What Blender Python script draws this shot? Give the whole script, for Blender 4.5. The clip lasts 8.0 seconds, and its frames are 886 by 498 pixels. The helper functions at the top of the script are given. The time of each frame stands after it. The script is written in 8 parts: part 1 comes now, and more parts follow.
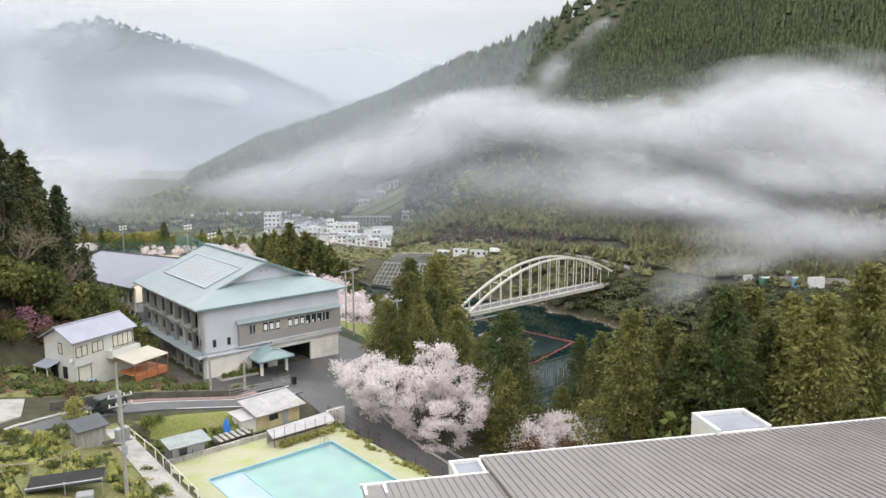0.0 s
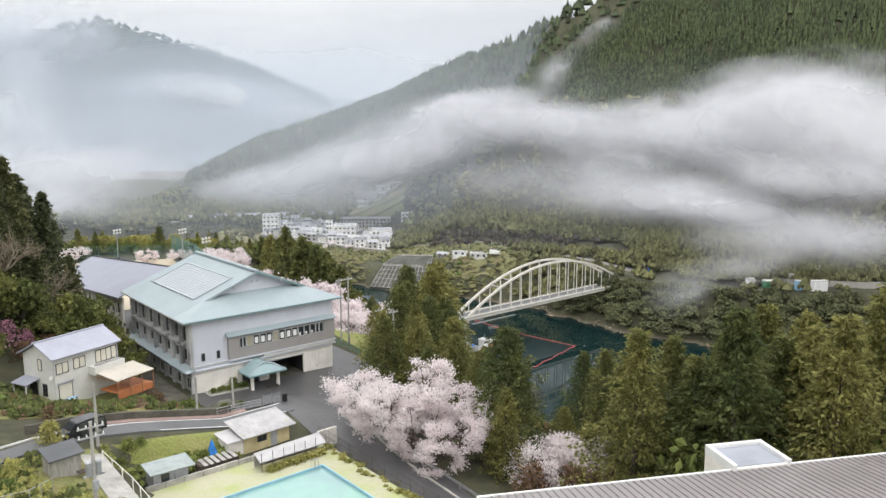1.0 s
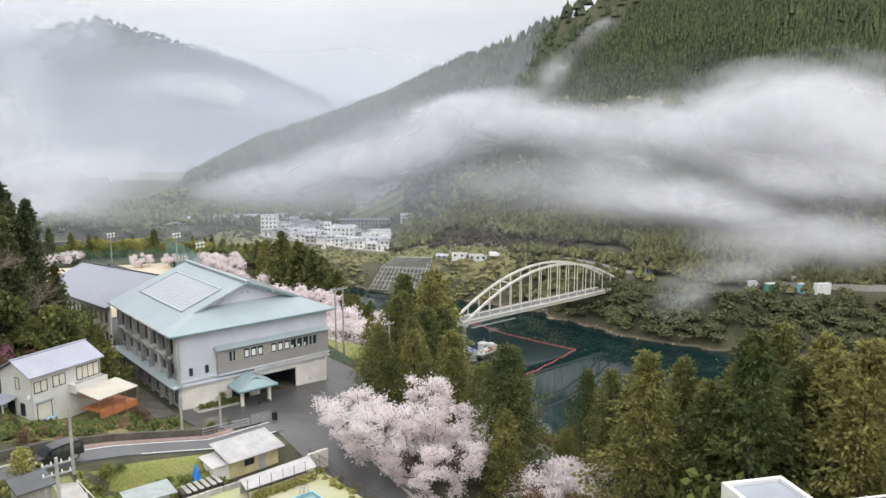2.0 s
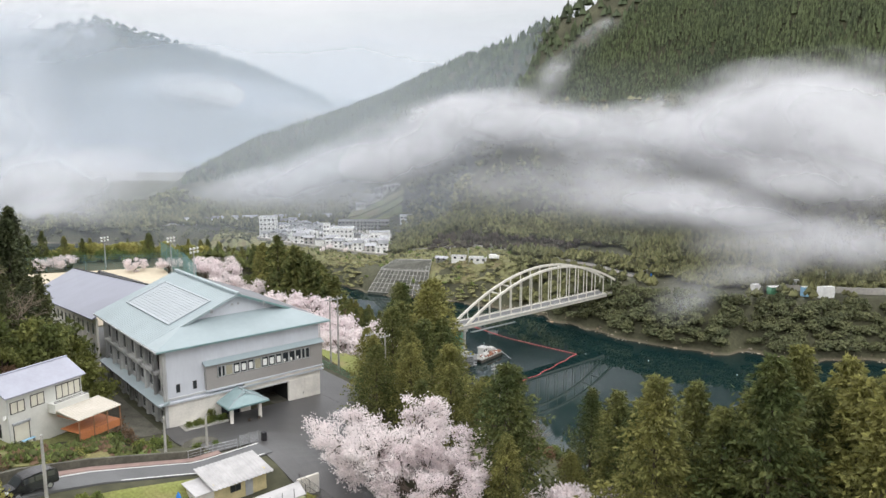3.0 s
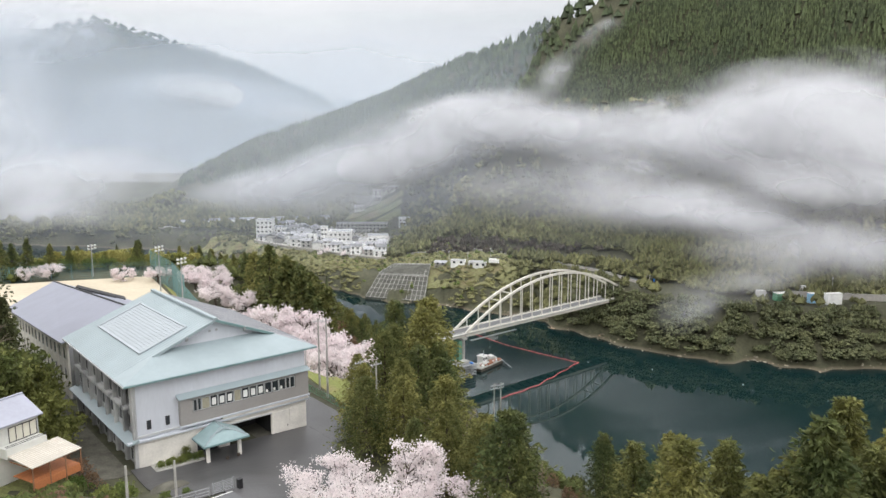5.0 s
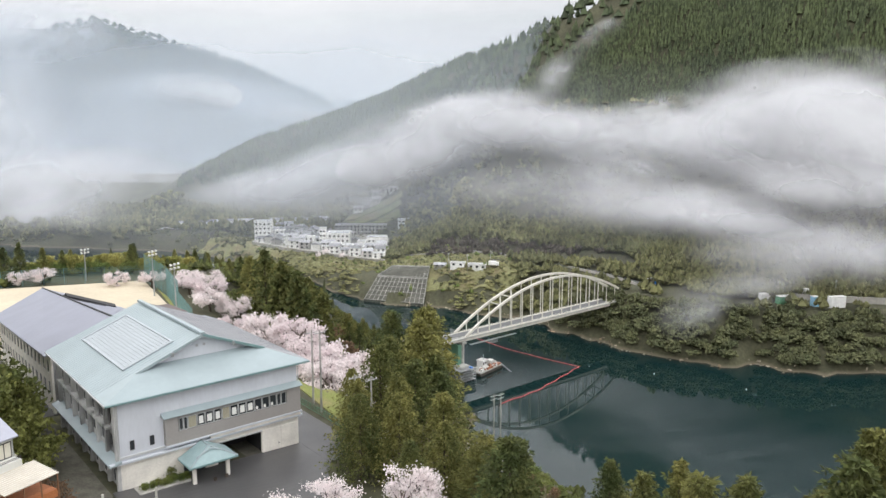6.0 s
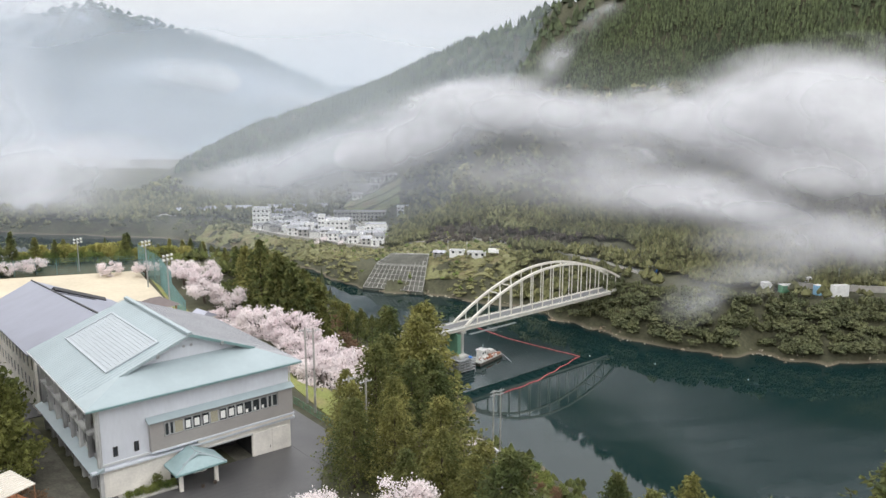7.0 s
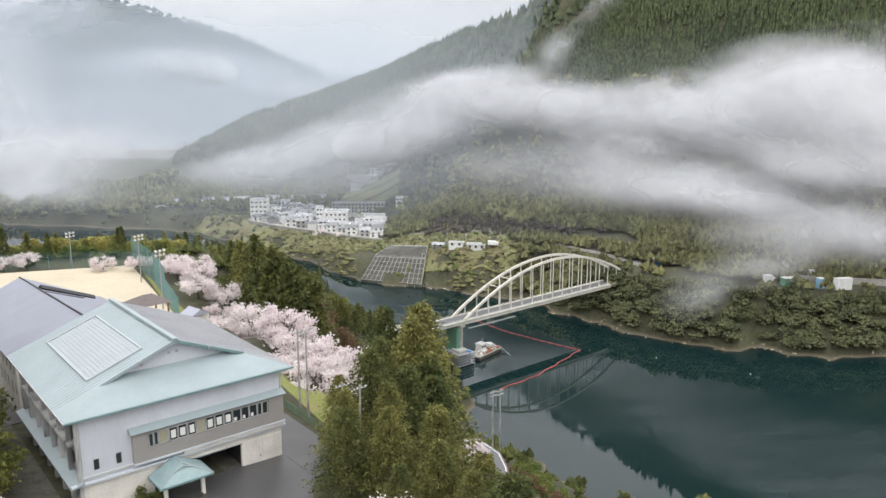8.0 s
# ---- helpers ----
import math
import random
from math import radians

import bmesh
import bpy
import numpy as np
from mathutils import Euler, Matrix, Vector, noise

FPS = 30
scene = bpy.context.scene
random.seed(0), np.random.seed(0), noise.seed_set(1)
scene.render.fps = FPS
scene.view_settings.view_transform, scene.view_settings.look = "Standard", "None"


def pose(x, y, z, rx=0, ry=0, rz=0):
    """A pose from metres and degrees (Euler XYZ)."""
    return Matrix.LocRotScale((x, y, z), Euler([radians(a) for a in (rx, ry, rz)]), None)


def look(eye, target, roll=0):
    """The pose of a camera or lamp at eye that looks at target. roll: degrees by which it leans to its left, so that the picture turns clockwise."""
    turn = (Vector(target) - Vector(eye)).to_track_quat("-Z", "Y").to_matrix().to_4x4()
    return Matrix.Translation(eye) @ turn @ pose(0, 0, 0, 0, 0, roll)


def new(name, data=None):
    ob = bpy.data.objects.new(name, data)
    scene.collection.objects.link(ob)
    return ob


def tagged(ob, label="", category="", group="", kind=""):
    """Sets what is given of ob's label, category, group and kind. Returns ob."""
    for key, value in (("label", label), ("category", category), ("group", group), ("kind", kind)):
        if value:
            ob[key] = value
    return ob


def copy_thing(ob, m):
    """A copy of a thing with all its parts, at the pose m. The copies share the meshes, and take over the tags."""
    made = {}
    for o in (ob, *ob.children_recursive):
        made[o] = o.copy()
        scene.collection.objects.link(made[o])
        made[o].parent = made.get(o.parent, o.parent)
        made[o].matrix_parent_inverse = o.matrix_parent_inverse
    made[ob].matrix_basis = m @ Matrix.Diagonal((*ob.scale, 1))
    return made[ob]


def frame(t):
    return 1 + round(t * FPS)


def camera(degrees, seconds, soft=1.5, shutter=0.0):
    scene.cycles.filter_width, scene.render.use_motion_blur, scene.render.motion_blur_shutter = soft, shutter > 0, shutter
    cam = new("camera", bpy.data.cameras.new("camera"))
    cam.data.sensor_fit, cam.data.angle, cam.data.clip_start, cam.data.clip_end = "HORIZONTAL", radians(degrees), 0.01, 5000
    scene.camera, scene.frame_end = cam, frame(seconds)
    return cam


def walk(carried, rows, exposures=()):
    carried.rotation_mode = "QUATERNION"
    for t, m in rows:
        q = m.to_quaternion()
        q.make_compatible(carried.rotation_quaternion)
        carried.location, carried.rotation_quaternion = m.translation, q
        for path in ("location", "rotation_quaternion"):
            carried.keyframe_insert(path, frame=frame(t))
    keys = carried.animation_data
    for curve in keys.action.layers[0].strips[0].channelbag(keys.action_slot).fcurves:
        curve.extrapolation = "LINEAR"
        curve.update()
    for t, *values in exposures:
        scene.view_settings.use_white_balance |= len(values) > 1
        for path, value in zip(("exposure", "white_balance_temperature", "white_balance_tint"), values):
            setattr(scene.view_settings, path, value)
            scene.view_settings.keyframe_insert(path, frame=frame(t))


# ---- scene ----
cam = camera(61.6, 8.0)
PATH = [
    (0, (-40.460, -100.161, 35.704), (-34.074, -92.634, 34.104), 0.03),
    (0.5, (-38.998, -98.721, 36.085), (-32.612, -91.194, 34.485), 0.03),
    (1, (-37.537, -97.264, 36.467), (-31.150, -89.737, 34.866), 0.03),
    (1.5, (-36.075, -95.791, 36.849), (-29.687, -88.266, 35.247), 0.03),
    (3, (-31.691, -91.306, 37.980), (-25.301, -83.782, 36.377), 0.03),
    (3.5, (-30.231, -89.795, 38.349), (-23.841, -82.271, 36.746), 0.03),
    (4, (-28.772, -88.279, 38.711), (-22.382, -80.756, 37.108), 0.03),
    (4.5, (-27.315, -86.760, 39.067), (-20.925, -79.238, 37.463), 0.03),
    (6, (-22.958, -82.209, 40.077), (-16.564, -74.689, 38.472), 0.03),
    (6.5, (-21.510, -80.700, 40.392), (-15.123, -73.190, 38.715), 0.03),
    (7, (-20.066, -79.198, 40.694), (-13.691, -71.706, 38.898), 0.03),
    (7.5, (-18.626, -77.706, 40.981), (-12.262, -70.232, 39.072), 0.03),
    (8, (-17.189, -76.225, 41.253), (-10.825, -68.756, 39.324), 0.03),
]
walk(cam, [(t, look(eye, target, roll)) for t, eye, target, roll in PATH])

# ---- world, sun, exposure ----
world = bpy.data.worlds.new("overcast_sky")
scene.world = world
world.use_nodes = True
wn, wl = world.node_tree.nodes, world.node_tree.links
wn.clear()
w_out = wn.new("ShaderNodeOutputWorld")
w_bg = wn.new("ShaderNodeBackground")
w_sky = wn.new("ShaderNodeTexSky")
w_sky.sky_type = "NISHITA"
w_sky.sun_disc = False
w_sky.sun_elevation, w_sky.sun_rotation = radians(48), radians(200)
w_sky.air_density, w_sky.dust_density = 1.5, 4.0
w_scale = wn.new("ShaderNodeVectorMath")
w_scale.operation = "SCALE"
w_scale.inputs["Scale"].default_value = 0.10
wl.new(w_sky.outputs[0], w_scale.inputs[0])
# the cloud deck: nearly closed, slightly uneven
w_tc = wn.new("ShaderNodeTexCoord")
w_map = wn.new("ShaderNodeMapping")
w_map.inputs["Scale"].default_value = (1.2, 1.2, 4.0)
w_noise = wn.new("ShaderNodeTexNoise")
w_noise.inputs["Scale"].default_value, w_noise.inputs["Detail"].default_value = 1.6, 5
w_ramp = wn.new("ShaderNodeValToRGB")
w_ramp.color_ramp.elements[0].position, w_ramp.color_ramp.elements[0].color = 0.30, (0.722, 0.728, 0.750, 1)
w_ramp.color_ramp.elements[1].position, w_ramp.color_ramp.elements[1].color = 0.70, (0.925, 0.915, 0.925, 1)
w_mix = wn.new("ShaderNodeMix")
w_mix.data_type = "RGBA"
w_mix.inputs["Factor"].default_value = 0.93
wl.new(w_tc.outputs["Generated"], w_map.inputs[0])
wl.new(w_map.outputs[0], w_noise.inputs["Vector"])
wl.new(w_noise.outputs["Fac"], w_ramp.inputs[0])
# an overcast deck is brighter overhead than near the horizon
w_sep = wn.new("ShaderNodeSeparateXYZ")
wl.new(w_tc.outputs["Generated"], w_sep.inputs[0])
w_up = wn.new("ShaderNodeMapRange")
for key, val in (("From Min", 0.14), ("From Max", 0.50), ("To Min", 1.0), ("To Max", 2.5)):
    w_up.inputs[key].default_value = val
wl.new(w_sep.outputs["Z"], w_up.inputs["Value"])
w_lum = wn.new("ShaderNodeVectorMath")
w_lum.operation = "SCALE"
wl.new(w_ramp.outputs[0], w_lum.inputs[0])
wl.new(w_up.outputs[0], w_lum.inputs["Scale"])
wl.new(w_scale.outputs[0], w_mix.inputs["A"])
wl.new(w_lum.outputs[0], w_mix.inputs["B"])
wl.new(w_mix.outputs["Result"], w_bg.inputs["Color"])
w_bg.inputs["Strength"].default_value = 1.10
wl.new(w_bg.outputs[0], w_out.inputs[0])

sun_data = bpy.data.lights.new("sun", "SUN")
sun_data.energy, sun_data.angle, sun_data.color = 0.25, radians(40), (1.0, 0.97, 0.93)
sun = new("sun", sun_data)
sun.matrix_world = look((-60, -120, 160), (0, 0, 0))

# ---- node material helpers ----


def mat(name, colour, rough=0.8, metal=0.0, grain=0.0, grain_scale=8.0, stain=0.0, stain_scale=0.5,
        bump=0.0, bump_scale=10.0, per_object=0.0, per_island=0.0, stain_colour=None, spec=0.5, stretch=(1, 1, 1)):
    """A surface: base colour, varied by fine grain, broad stains, piece by piece, with fine relief."""
    m = bpy.data.materials.new(name)
    m.use_nodes = True
    n, l = m.node_tree.nodes, m.node_tree.links
    bsdf = n["Principled BSDF"]
    bsdf.inputs["Roughness"].default_value = rough
    bsdf.inputs["Metallic"].default_value = metal
    bsdf.inputs["Specular IOR Level"].default_value = spec
    tc = n.new("ShaderNodeTexCoord")
    mp = n.new("ShaderNodeMapping")
    mp.inputs["Scale"].default_value = stretch
    geo = n.new("ShaderNodeNewGeometry")
    l.new(geo.outputs["Position"], mp.inputs[0])

    def noise_node(scale, detail):
        t = n.new("ShaderNodeTexNoise")
        t.inputs["Scale"].default_value, t.inputs["Detail"].default_value = scale, detail
        l.new(mp.outputs[0], t.inputs["Vector"])
        return t.outputs["Fac"]

    def gain(factor, amount):
        r = n.new("ShaderNodeMapRange")
        r.inputs["From Min"].default_value, r.inputs["From Max"].default_value = 0.25, 0.75
        r.inputs["To Min"].default_value, r.inputs["To Max"].default_value = 1 - amount, 1 + amount
        l.new(factor, r.inputs["Value"])
        return r.outputs[0]

    rgb = n.new("ShaderNodeRGB")
    rgb.outputs[0].default_value = (*colour, 1)
    col = rgb.outputs[0]
    if stain and stain_colour:
        mx = n.new("ShaderNodeMix")
        mx.data_type = "RGBA"
        r = n.new("ShaderNodeMapRange")
        r.inputs["From Min"].default_value, r.inputs["From Max"].default_value = 0.62 - 0.3 * stain, 0.72
        l.new(noise_node(stain_scale, 6), r.inputs["Value"])
        l.new(r.outputs[0], mx.inputs["Factor"])
        l.new(col, mx.inputs["A"])
        mx.inputs["B"].default_value = (*stain_colour, 1)
        col = mx.outputs["Result"]
    factors = []
    if grain:
        factors.append(gain(noise_node(grain_scale, 4), grain))
    if stain and not stain_colour:
        factors.append(gain(noise_node(stain_scale, 5), stain))
    if per_object:
        oi = n.new("ShaderNodeObjectInfo")
        factors.append(gain(oi.outputs["Random"], per_object))
    if per_island:
        factors.append(gain(geo.outputs["Random Per Island"], per_island))
    for f in factors:
        sc = n.new("ShaderNodeVectorMath")
        sc.operation = "SCALE"
        l.new(col, sc.inputs[0])
        l.new(f, sc.inputs["Scale"])
        col = sc.outputs[0]
    l.new(col, bsdf.inputs["Base Color"])
    if bump:
        b = n.new("ShaderNodeBump")
        b.inputs["Strength"].default_value, b.inputs["Distance"].default_value = bump, 0.05
        l.new(noise_node(bump_scale, 4), b.inputs["Height"])
        l.new(b.outputs[0], bsdf.inputs["Normal"])
    return m


def leaf_mat(name, colour, other, island=0.35, clump_scale=0.35, translucent=0.25):
    """Foliage: two greens mixed tree by tree and clump by clump, with light passing through the leaves."""
    m = bpy.data.materials.new(name)
    m.use_nodes = True
    n, l = m.node_tree.nodes, m.node_tree.links
    bsdf, out = n["Principled BSDF"], n["Material Output"]
    bsdf.inputs["Roughness"].default_value = 0.65
    bsdf.inputs["Specular IOR Level"].default_value = 0.25
    geo = n.new("ShaderNodeNewGeometry")
    oi = n.new("ShaderNodeObjectInfo")
    noi = n.new("ShaderNodeTexNoise")
    noi.inputs["Scale"].default_value, noi.inputs["Detail"].default_value = clump_scale, 3
    l.new(geo.outputs["Position"], noi.inputs["Vector"])
    add = n.new("ShaderNodeMath")
    add.operation = "MULTIPLY_ADD"
    l.new(oi.outputs["Random"], add.inputs[0])
    add.inputs[1].default_value = 0.5
    l.new(noi.outputs["Fac"], add.inputs[2])
    r = n.new("ShaderNodeMapRange")
    r.inputs["From Min"].default_value, r.inputs["From Max"].default_value = 0.45, 1.0
    l.new(add.outputs[0], r.inputs["Value"])
    mx = n.new("ShaderNodeMix")
    mx.data_type = "RGBA"
    l.new(r.outputs[0], mx.inputs["Factor"])
    mx.inputs["A"].default_value, mx.inputs["B"].default_value = (*colour, 1), (*other, 1)
    ri = n.new("ShaderNodeMapRange")
    ri.inputs["To Min"].default_value, ri.inputs["To Max"].default_value = 1 - island, 1 + island
    l.new(geo.outputs["Random Per Island"], ri.inputs["Value"])
    sc = n.new("ShaderNodeVectorMath")
    sc.operation = "SCALE"
    l.new(mx.outputs["Result"], sc.inputs[0])
    l.new(ri.outputs[0], sc.inputs["Scale"])
    l.new(sc.outputs[0], bsdf.inputs["Base Color"])
    tr = n.new("ShaderNodeBsdfTranslucent")
    l.new(sc.outputs[0], tr.inputs["Color"])
    ms = n.new("ShaderNodeMixShader")
    ms.inputs[0].default_value = translucent
    l.new(bsdf.outputs[0], ms.inputs[1])
    l.new(tr.outputs[0], ms.inputs[2])
    l.new(ms.outputs[0], out.inputs["Surface"])
    return m


def mist_mat(name, density, scale, colour=(0.86, 0.88, 0.90), lo=0.30, hi=0.66, seed=0.0, ragged=0.55, least=0.15):
    """Mist or painted haze on a see-through sheet: a pale colour whose density thins out from the middle of the bank to
    its rim, in shreds.
    """
    m = bpy.data.materials.new(name)
    m.use_nodes = True
    n, l = m.node_tree.nodes, m.node_tree.links
    n.remove(n["Principled BSDF"])
    out = n["Material Output"]

    def noise(sc, detail, rough, shift):
        mp = n.new("ShaderNodeMapping")
        mp.inputs["Location"].default_value = (seed + shift, seed * 1.7, seed * 0.6 - shift)
        l.new(geo.outputs["Position"], mp.inputs[0])
        t = n.new("ShaderNodeTexNoise")
        t.inputs["Scale"].default_value, t.inputs["Detail"].default_value = sc, detail
        t.inputs["Roughness"].default_value, t.inputs["Distortion"].default_value = rough, 0.15
        l.new(mp.outputs[0], t.inputs["Vector"])
        return t

    def ramp(src, x0, x1, y0=0.0, y1=1.0):
        r = n.new("ShaderNodeMapRange")
        r.interpolation_type = "SMOOTHSTEP"
        for key, val in (("From Min", x0), ("From Max", x1), ("To Min", y0), ("To Max", y1)):
            r.inputs[key].default_value = val
        l.new(src, r.inputs["Value"])
        return r.outputs[0]

    def times(p, q):
        t = n.new("ShaderNodeMath")
        t.operation = "MULTIPLY"
        l.new(p, t.inputs[0])
        if isinstance(q, float):
            t.inputs[1].default_value = q
        else:
            l.new(q, t.inputs[1])
        return t.outputs[0]

    def length(vec):
        t = n.new("ShaderNodeVectorMath")
        t.operation = "LENGTH"
        l.new(vec, t.inputs[0])
        return t.outputs["Value"]

    geo = n.new("ShaderNodeNewGeometry")
    uv = n.new("ShaderNodeUVMap")
    # the bank's outline, pushed in and out by slow and quick swirls
    warp = noise(scale, 5, 0.6, 0.0)
    off = n.new("ShaderNodeVectorMath")
    off.operation = "SUBTRACT"
    l.new(warp.outputs["Color"], off.inputs[0])
    off.inputs[1].default_value = (0.5, 0.5, 0.5)
    sc = n.new("ShaderNodeVectorMath")
    sc.operation = "MULTIPLY_ADD"
    l.new(off.outputs[0], sc.inputs[0])
    sc.inputs[1].default_value = (ragged * 2.6, ragged * 2.6, 0)
    l.new(uv.outputs[0], sc.inputs[2])
    flat = n.new("ShaderNodeVectorMath")
    flat.operation = "MULTIPLY"
    l.new(sc.outputs[0], flat.inputs[0])
    flat.inputs[1].default_value = (1, 1, 0)
    body = ramp(length(flat.outputs[0]), 0.95, 0.05)
    rim = ramp(length(uv.outputs[0]), 1.0, 0.62)
    shreds = ramp(noise(scale * 1.8, 6, 0.52, 31.0).outputs["Fac"], lo, hi, least, 1.0)
    mul2 = n.new("ShaderNodeMath")
    mul2.operation = "MULTIPLY"
    mul2.use_clamp = True
    l.new(times(times(body, rim), shreds), mul2.inputs[0])
    mul2.inputs[1].default_value = density
    # normal fixed upward, so every sheet is lit like a level surface
    up = n.new("ShaderNodeCombineXYZ")
    up.inputs[2].default_value = 1.0
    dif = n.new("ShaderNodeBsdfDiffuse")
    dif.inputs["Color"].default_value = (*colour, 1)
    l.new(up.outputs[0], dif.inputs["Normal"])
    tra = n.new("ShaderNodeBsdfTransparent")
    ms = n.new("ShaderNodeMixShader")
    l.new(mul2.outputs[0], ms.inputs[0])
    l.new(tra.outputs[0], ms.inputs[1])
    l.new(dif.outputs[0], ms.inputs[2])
    l.new(ms.outputs[0], out.inputs["Surface"])
    return m


# ---- materials ----
M_FOREST_FLOOR = mat("forest_floor", (0.062, 0.062, 0.034), 0.95, grain=0.4, grain_scale=0.6, stain=0.4, stain_scale=0.05, bump=0.6, bump_scale=0.7)
M_GRASS = mat("grass", (0.16, 0.17, 0.06), 0.95, grain=0.35, grain_scale=3.0, stain=0.5, stain_scale=0.25, stain_colour=(0.20, 0.17, 0.07), bump=0.5, bump_scale=6)
M_LAWN = mat("lawn", (0.185, 0.205, 0.055), 0.95, grain=0.3, grain_scale=4.0, stain=0.6, stain_scale=0.22, stain_colour=(0.24, 0.21, 0.09), bump=0.4, bump_scale=9)
M_ASPHALT = mat("wet_asphalt", (0.072, 0.071, 0.071), 0.45, grain=0.18, grain_scale=14, stain=0.25, stain_scale=0.18, bump=0.15, bump_scale=30)
M_ROAD = mat("damp_road_asphalt", (0.105, 0.108, 0.110), 0.55, grain=0.15, grain_scale=12, stain=0.2, stain_scale=0.3, bump=0.15, bump_scale=30)
M_CONCRETE = mat("weathered_concrete", (0.36, 0.35, 0.32), 0.85, grain=0.15, grain_scale=5, stain=0.35, stain_scale=0.6, bump=0.25, bump_scale=8)
M_DARK_CONCRETE = mat("mossy_concrete", (0.10, 0.095, 0.075), 0.9, grain=0.25, grain_scale=4, stain=0.4, stain_scale=0.7, bump=0.3, bump_scale=5)
M_WHITE_LINE = mat("road_paint", (0.72, 0.72, 0.70), 0.6, grain=0.15, grain_scale=6, stain=0.15, stain_scale=1.0)
M_SAND = mat("playing_field_sand", (0.52, 0.455, 0.34), 0.95, grain=0.08, grain_scale=1.0, stain=0.12, stain_scale=0.06)
M_BARK = mat("bark", (0.075, 0.058, 0.045), 0.95, grain=0.4, grain_scale=6, bump=0.6, bump_scale=8)
M_PALE_BARK = mat("pale_bare_wood", (0.23, 0.19, 0.14), 0.95, grain=0.3, grain_scale=6)
M_CEDAR = leaf_mat("cedar_needles", (0.086, 0.110, 0.040), (0.245, 0.236, 0.078), island=0.48, translucent=0.42)
M_CEDAR_DARK = leaf_mat("dark_cedar_needles", (0.060, 0.075, 0.036), (0.115, 0.120, 0.050), island=0.5)
M_BROAD = leaf_mat("evergreen_leaves", (0.092, 0.112, 0.036), (0.195, 0.205, 0.062), island=0.5, translucent=0.35)
M_FRESH = leaf_mat("fresh_leaves", (0.115, 0.165, 0.045), (0.205, 0.230, 0.065))
M_BLOSSOM = leaf_mat("cherry_blossom", (0.80, 0.715, 0.725), (0.87, 0.81, 0.805), island=0.10, clump_scale=0.8, translucent=0.42)
M_WHITE_BLOSSOM = leaf_mat("white_blossom", (0.78, 0.76, 0.72), (0.85, 0.84, 0.80), island=0.1, translucent=0.35)
M_MAGENTA = leaf_mat("magenta_blossom", (0.36, 0.14, 0.23), (0.48, 0.26, 0.32), island=0.2)
M_BROWN_SHRUB = leaf_mat("leafless_shrub_twigs", (0.16, 0.105, 0.065), (0.24, 0.15, 0.09), island=0.3)
M_BAMBOO = leaf_mat("bamboo_leaves", (0.27, 0.28, 0.08), (0.40, 0.37, 0.13))
M_WOODS = leaf_mat("distant_mixed_woods", (0.062, 0.072, 0.040), (0.150, 0.150, 0.065), island=0.5, clump_scale=0.02, translucent=0.1)
M_CEDAR_WOODS = leaf_mat("distant_cedar_woods", (0.042, 0.060, 0.034), (0.090, 0.112, 0.050), island=0.5, clump_scale=0.02, translucent=0.1)



def bleach_waterline(m, z0, z1, rock):
    """Pale bare rock between the water's highest and lowest levels."""
    n, l = m.node_tree.nodes, m.node_tree.links
    bsdf = n["Principled BSDF"]
    old = bsdf.inputs["Base Color"].links[0].from_socket
    geo = n.new("ShaderNodeNewGeometry")
    sep = n.new("ShaderNodeSeparateXYZ")
    l.new(geo.outputs["Position"], sep.inputs[0])
    r = n.new("ShaderNodeMapRange")
    r.inputs["From Min"].default_value, r.inputs["From Max"].default_value = z1, z0
    l.new(sep.outputs["Z"], r.inputs["Value"])
    mx = n.new("ShaderNodeMix")
    mx.data_type = "RGBA"
    l.new(r.outputs[0], mx.inputs["Factor"])
    l.new(old, mx.inputs["A"])
    mx.inputs["B"].default_value = (*rock, 1)
    l.new(mx.outputs["Result"], bsdf.inputs["Base Color"])


bleach_waterline(M_FOREST_FLOOR, -66.1, -65.0, (0.15, 0.125, 0.085))
# ---- mesh helpers ----


def part(name, bm, material, parent=None, label=""):
    """Links a bmesh as one mesh object, under a thing or a part."""
    me = bpy.data.meshes.new(name)
    bm.to_mesh(me)
    bm.free()
    if material is not None:
        me.materials.append(material)
    ob = new(name, me)
    if parent is not None:
        ob.parent = parent
    if label:
        ob["label"] = label
    return ob


def pydata(name, verts, faces, material, parent=None, smooth=False):
    me = bpy.data.meshes.new(name)
    me.from_pydata([tuple(v) for v in verts], [], [tuple(f) for f in faces])
    me.materials.append(material)
    if smooth:
        me.polygons.foreach_set("use_smooth", [True] * len(me.polygons))
    ob = new(name, me)
    if parent is not None:
        ob.parent = parent
    return ob


def empty(name, x, y, z, rz=0):
    ob = new(name)
    ob.matrix_world = pose(x, y, z, 0, 0, rz)
    return ob


def add_box(bm, x0, x1, y0, y1, z0, z1, bevel=0.0, m=None):
    v = [bm.verts.new((x, y, z)) for z in (z0, z1) for y in (y0, y1) for x in (x0, x1)]
    fs = [bm.faces.new([v[i] for i in f]) for f in ((0, 2, 3, 1), (4, 5, 7, 6), (0, 1, 5, 4), (2, 6, 7, 3), (0, 4, 6, 2), (1, 3, 7, 5))]
    if bevel:
        es = {e for f in fs for e in f.edges}
        r = bmesh.ops.bevel(bm, geom=list(es), offset=bevel, segments=1, affect="EDGES")
        v = list({w for f in r["faces"] for w in f.verts} | {w for w in v if w.is_valid})
    if m is not None:
        bmesh.ops.transform(bm, matrix=m, verts=[w for w in v if w.is_valid])
    return bm


def box(x0, x1, y0, y1, z0, z1, bevel=0.0):
    return add_box(bmesh.new(), x0, x1, y0, y1, z0, z1, bevel)


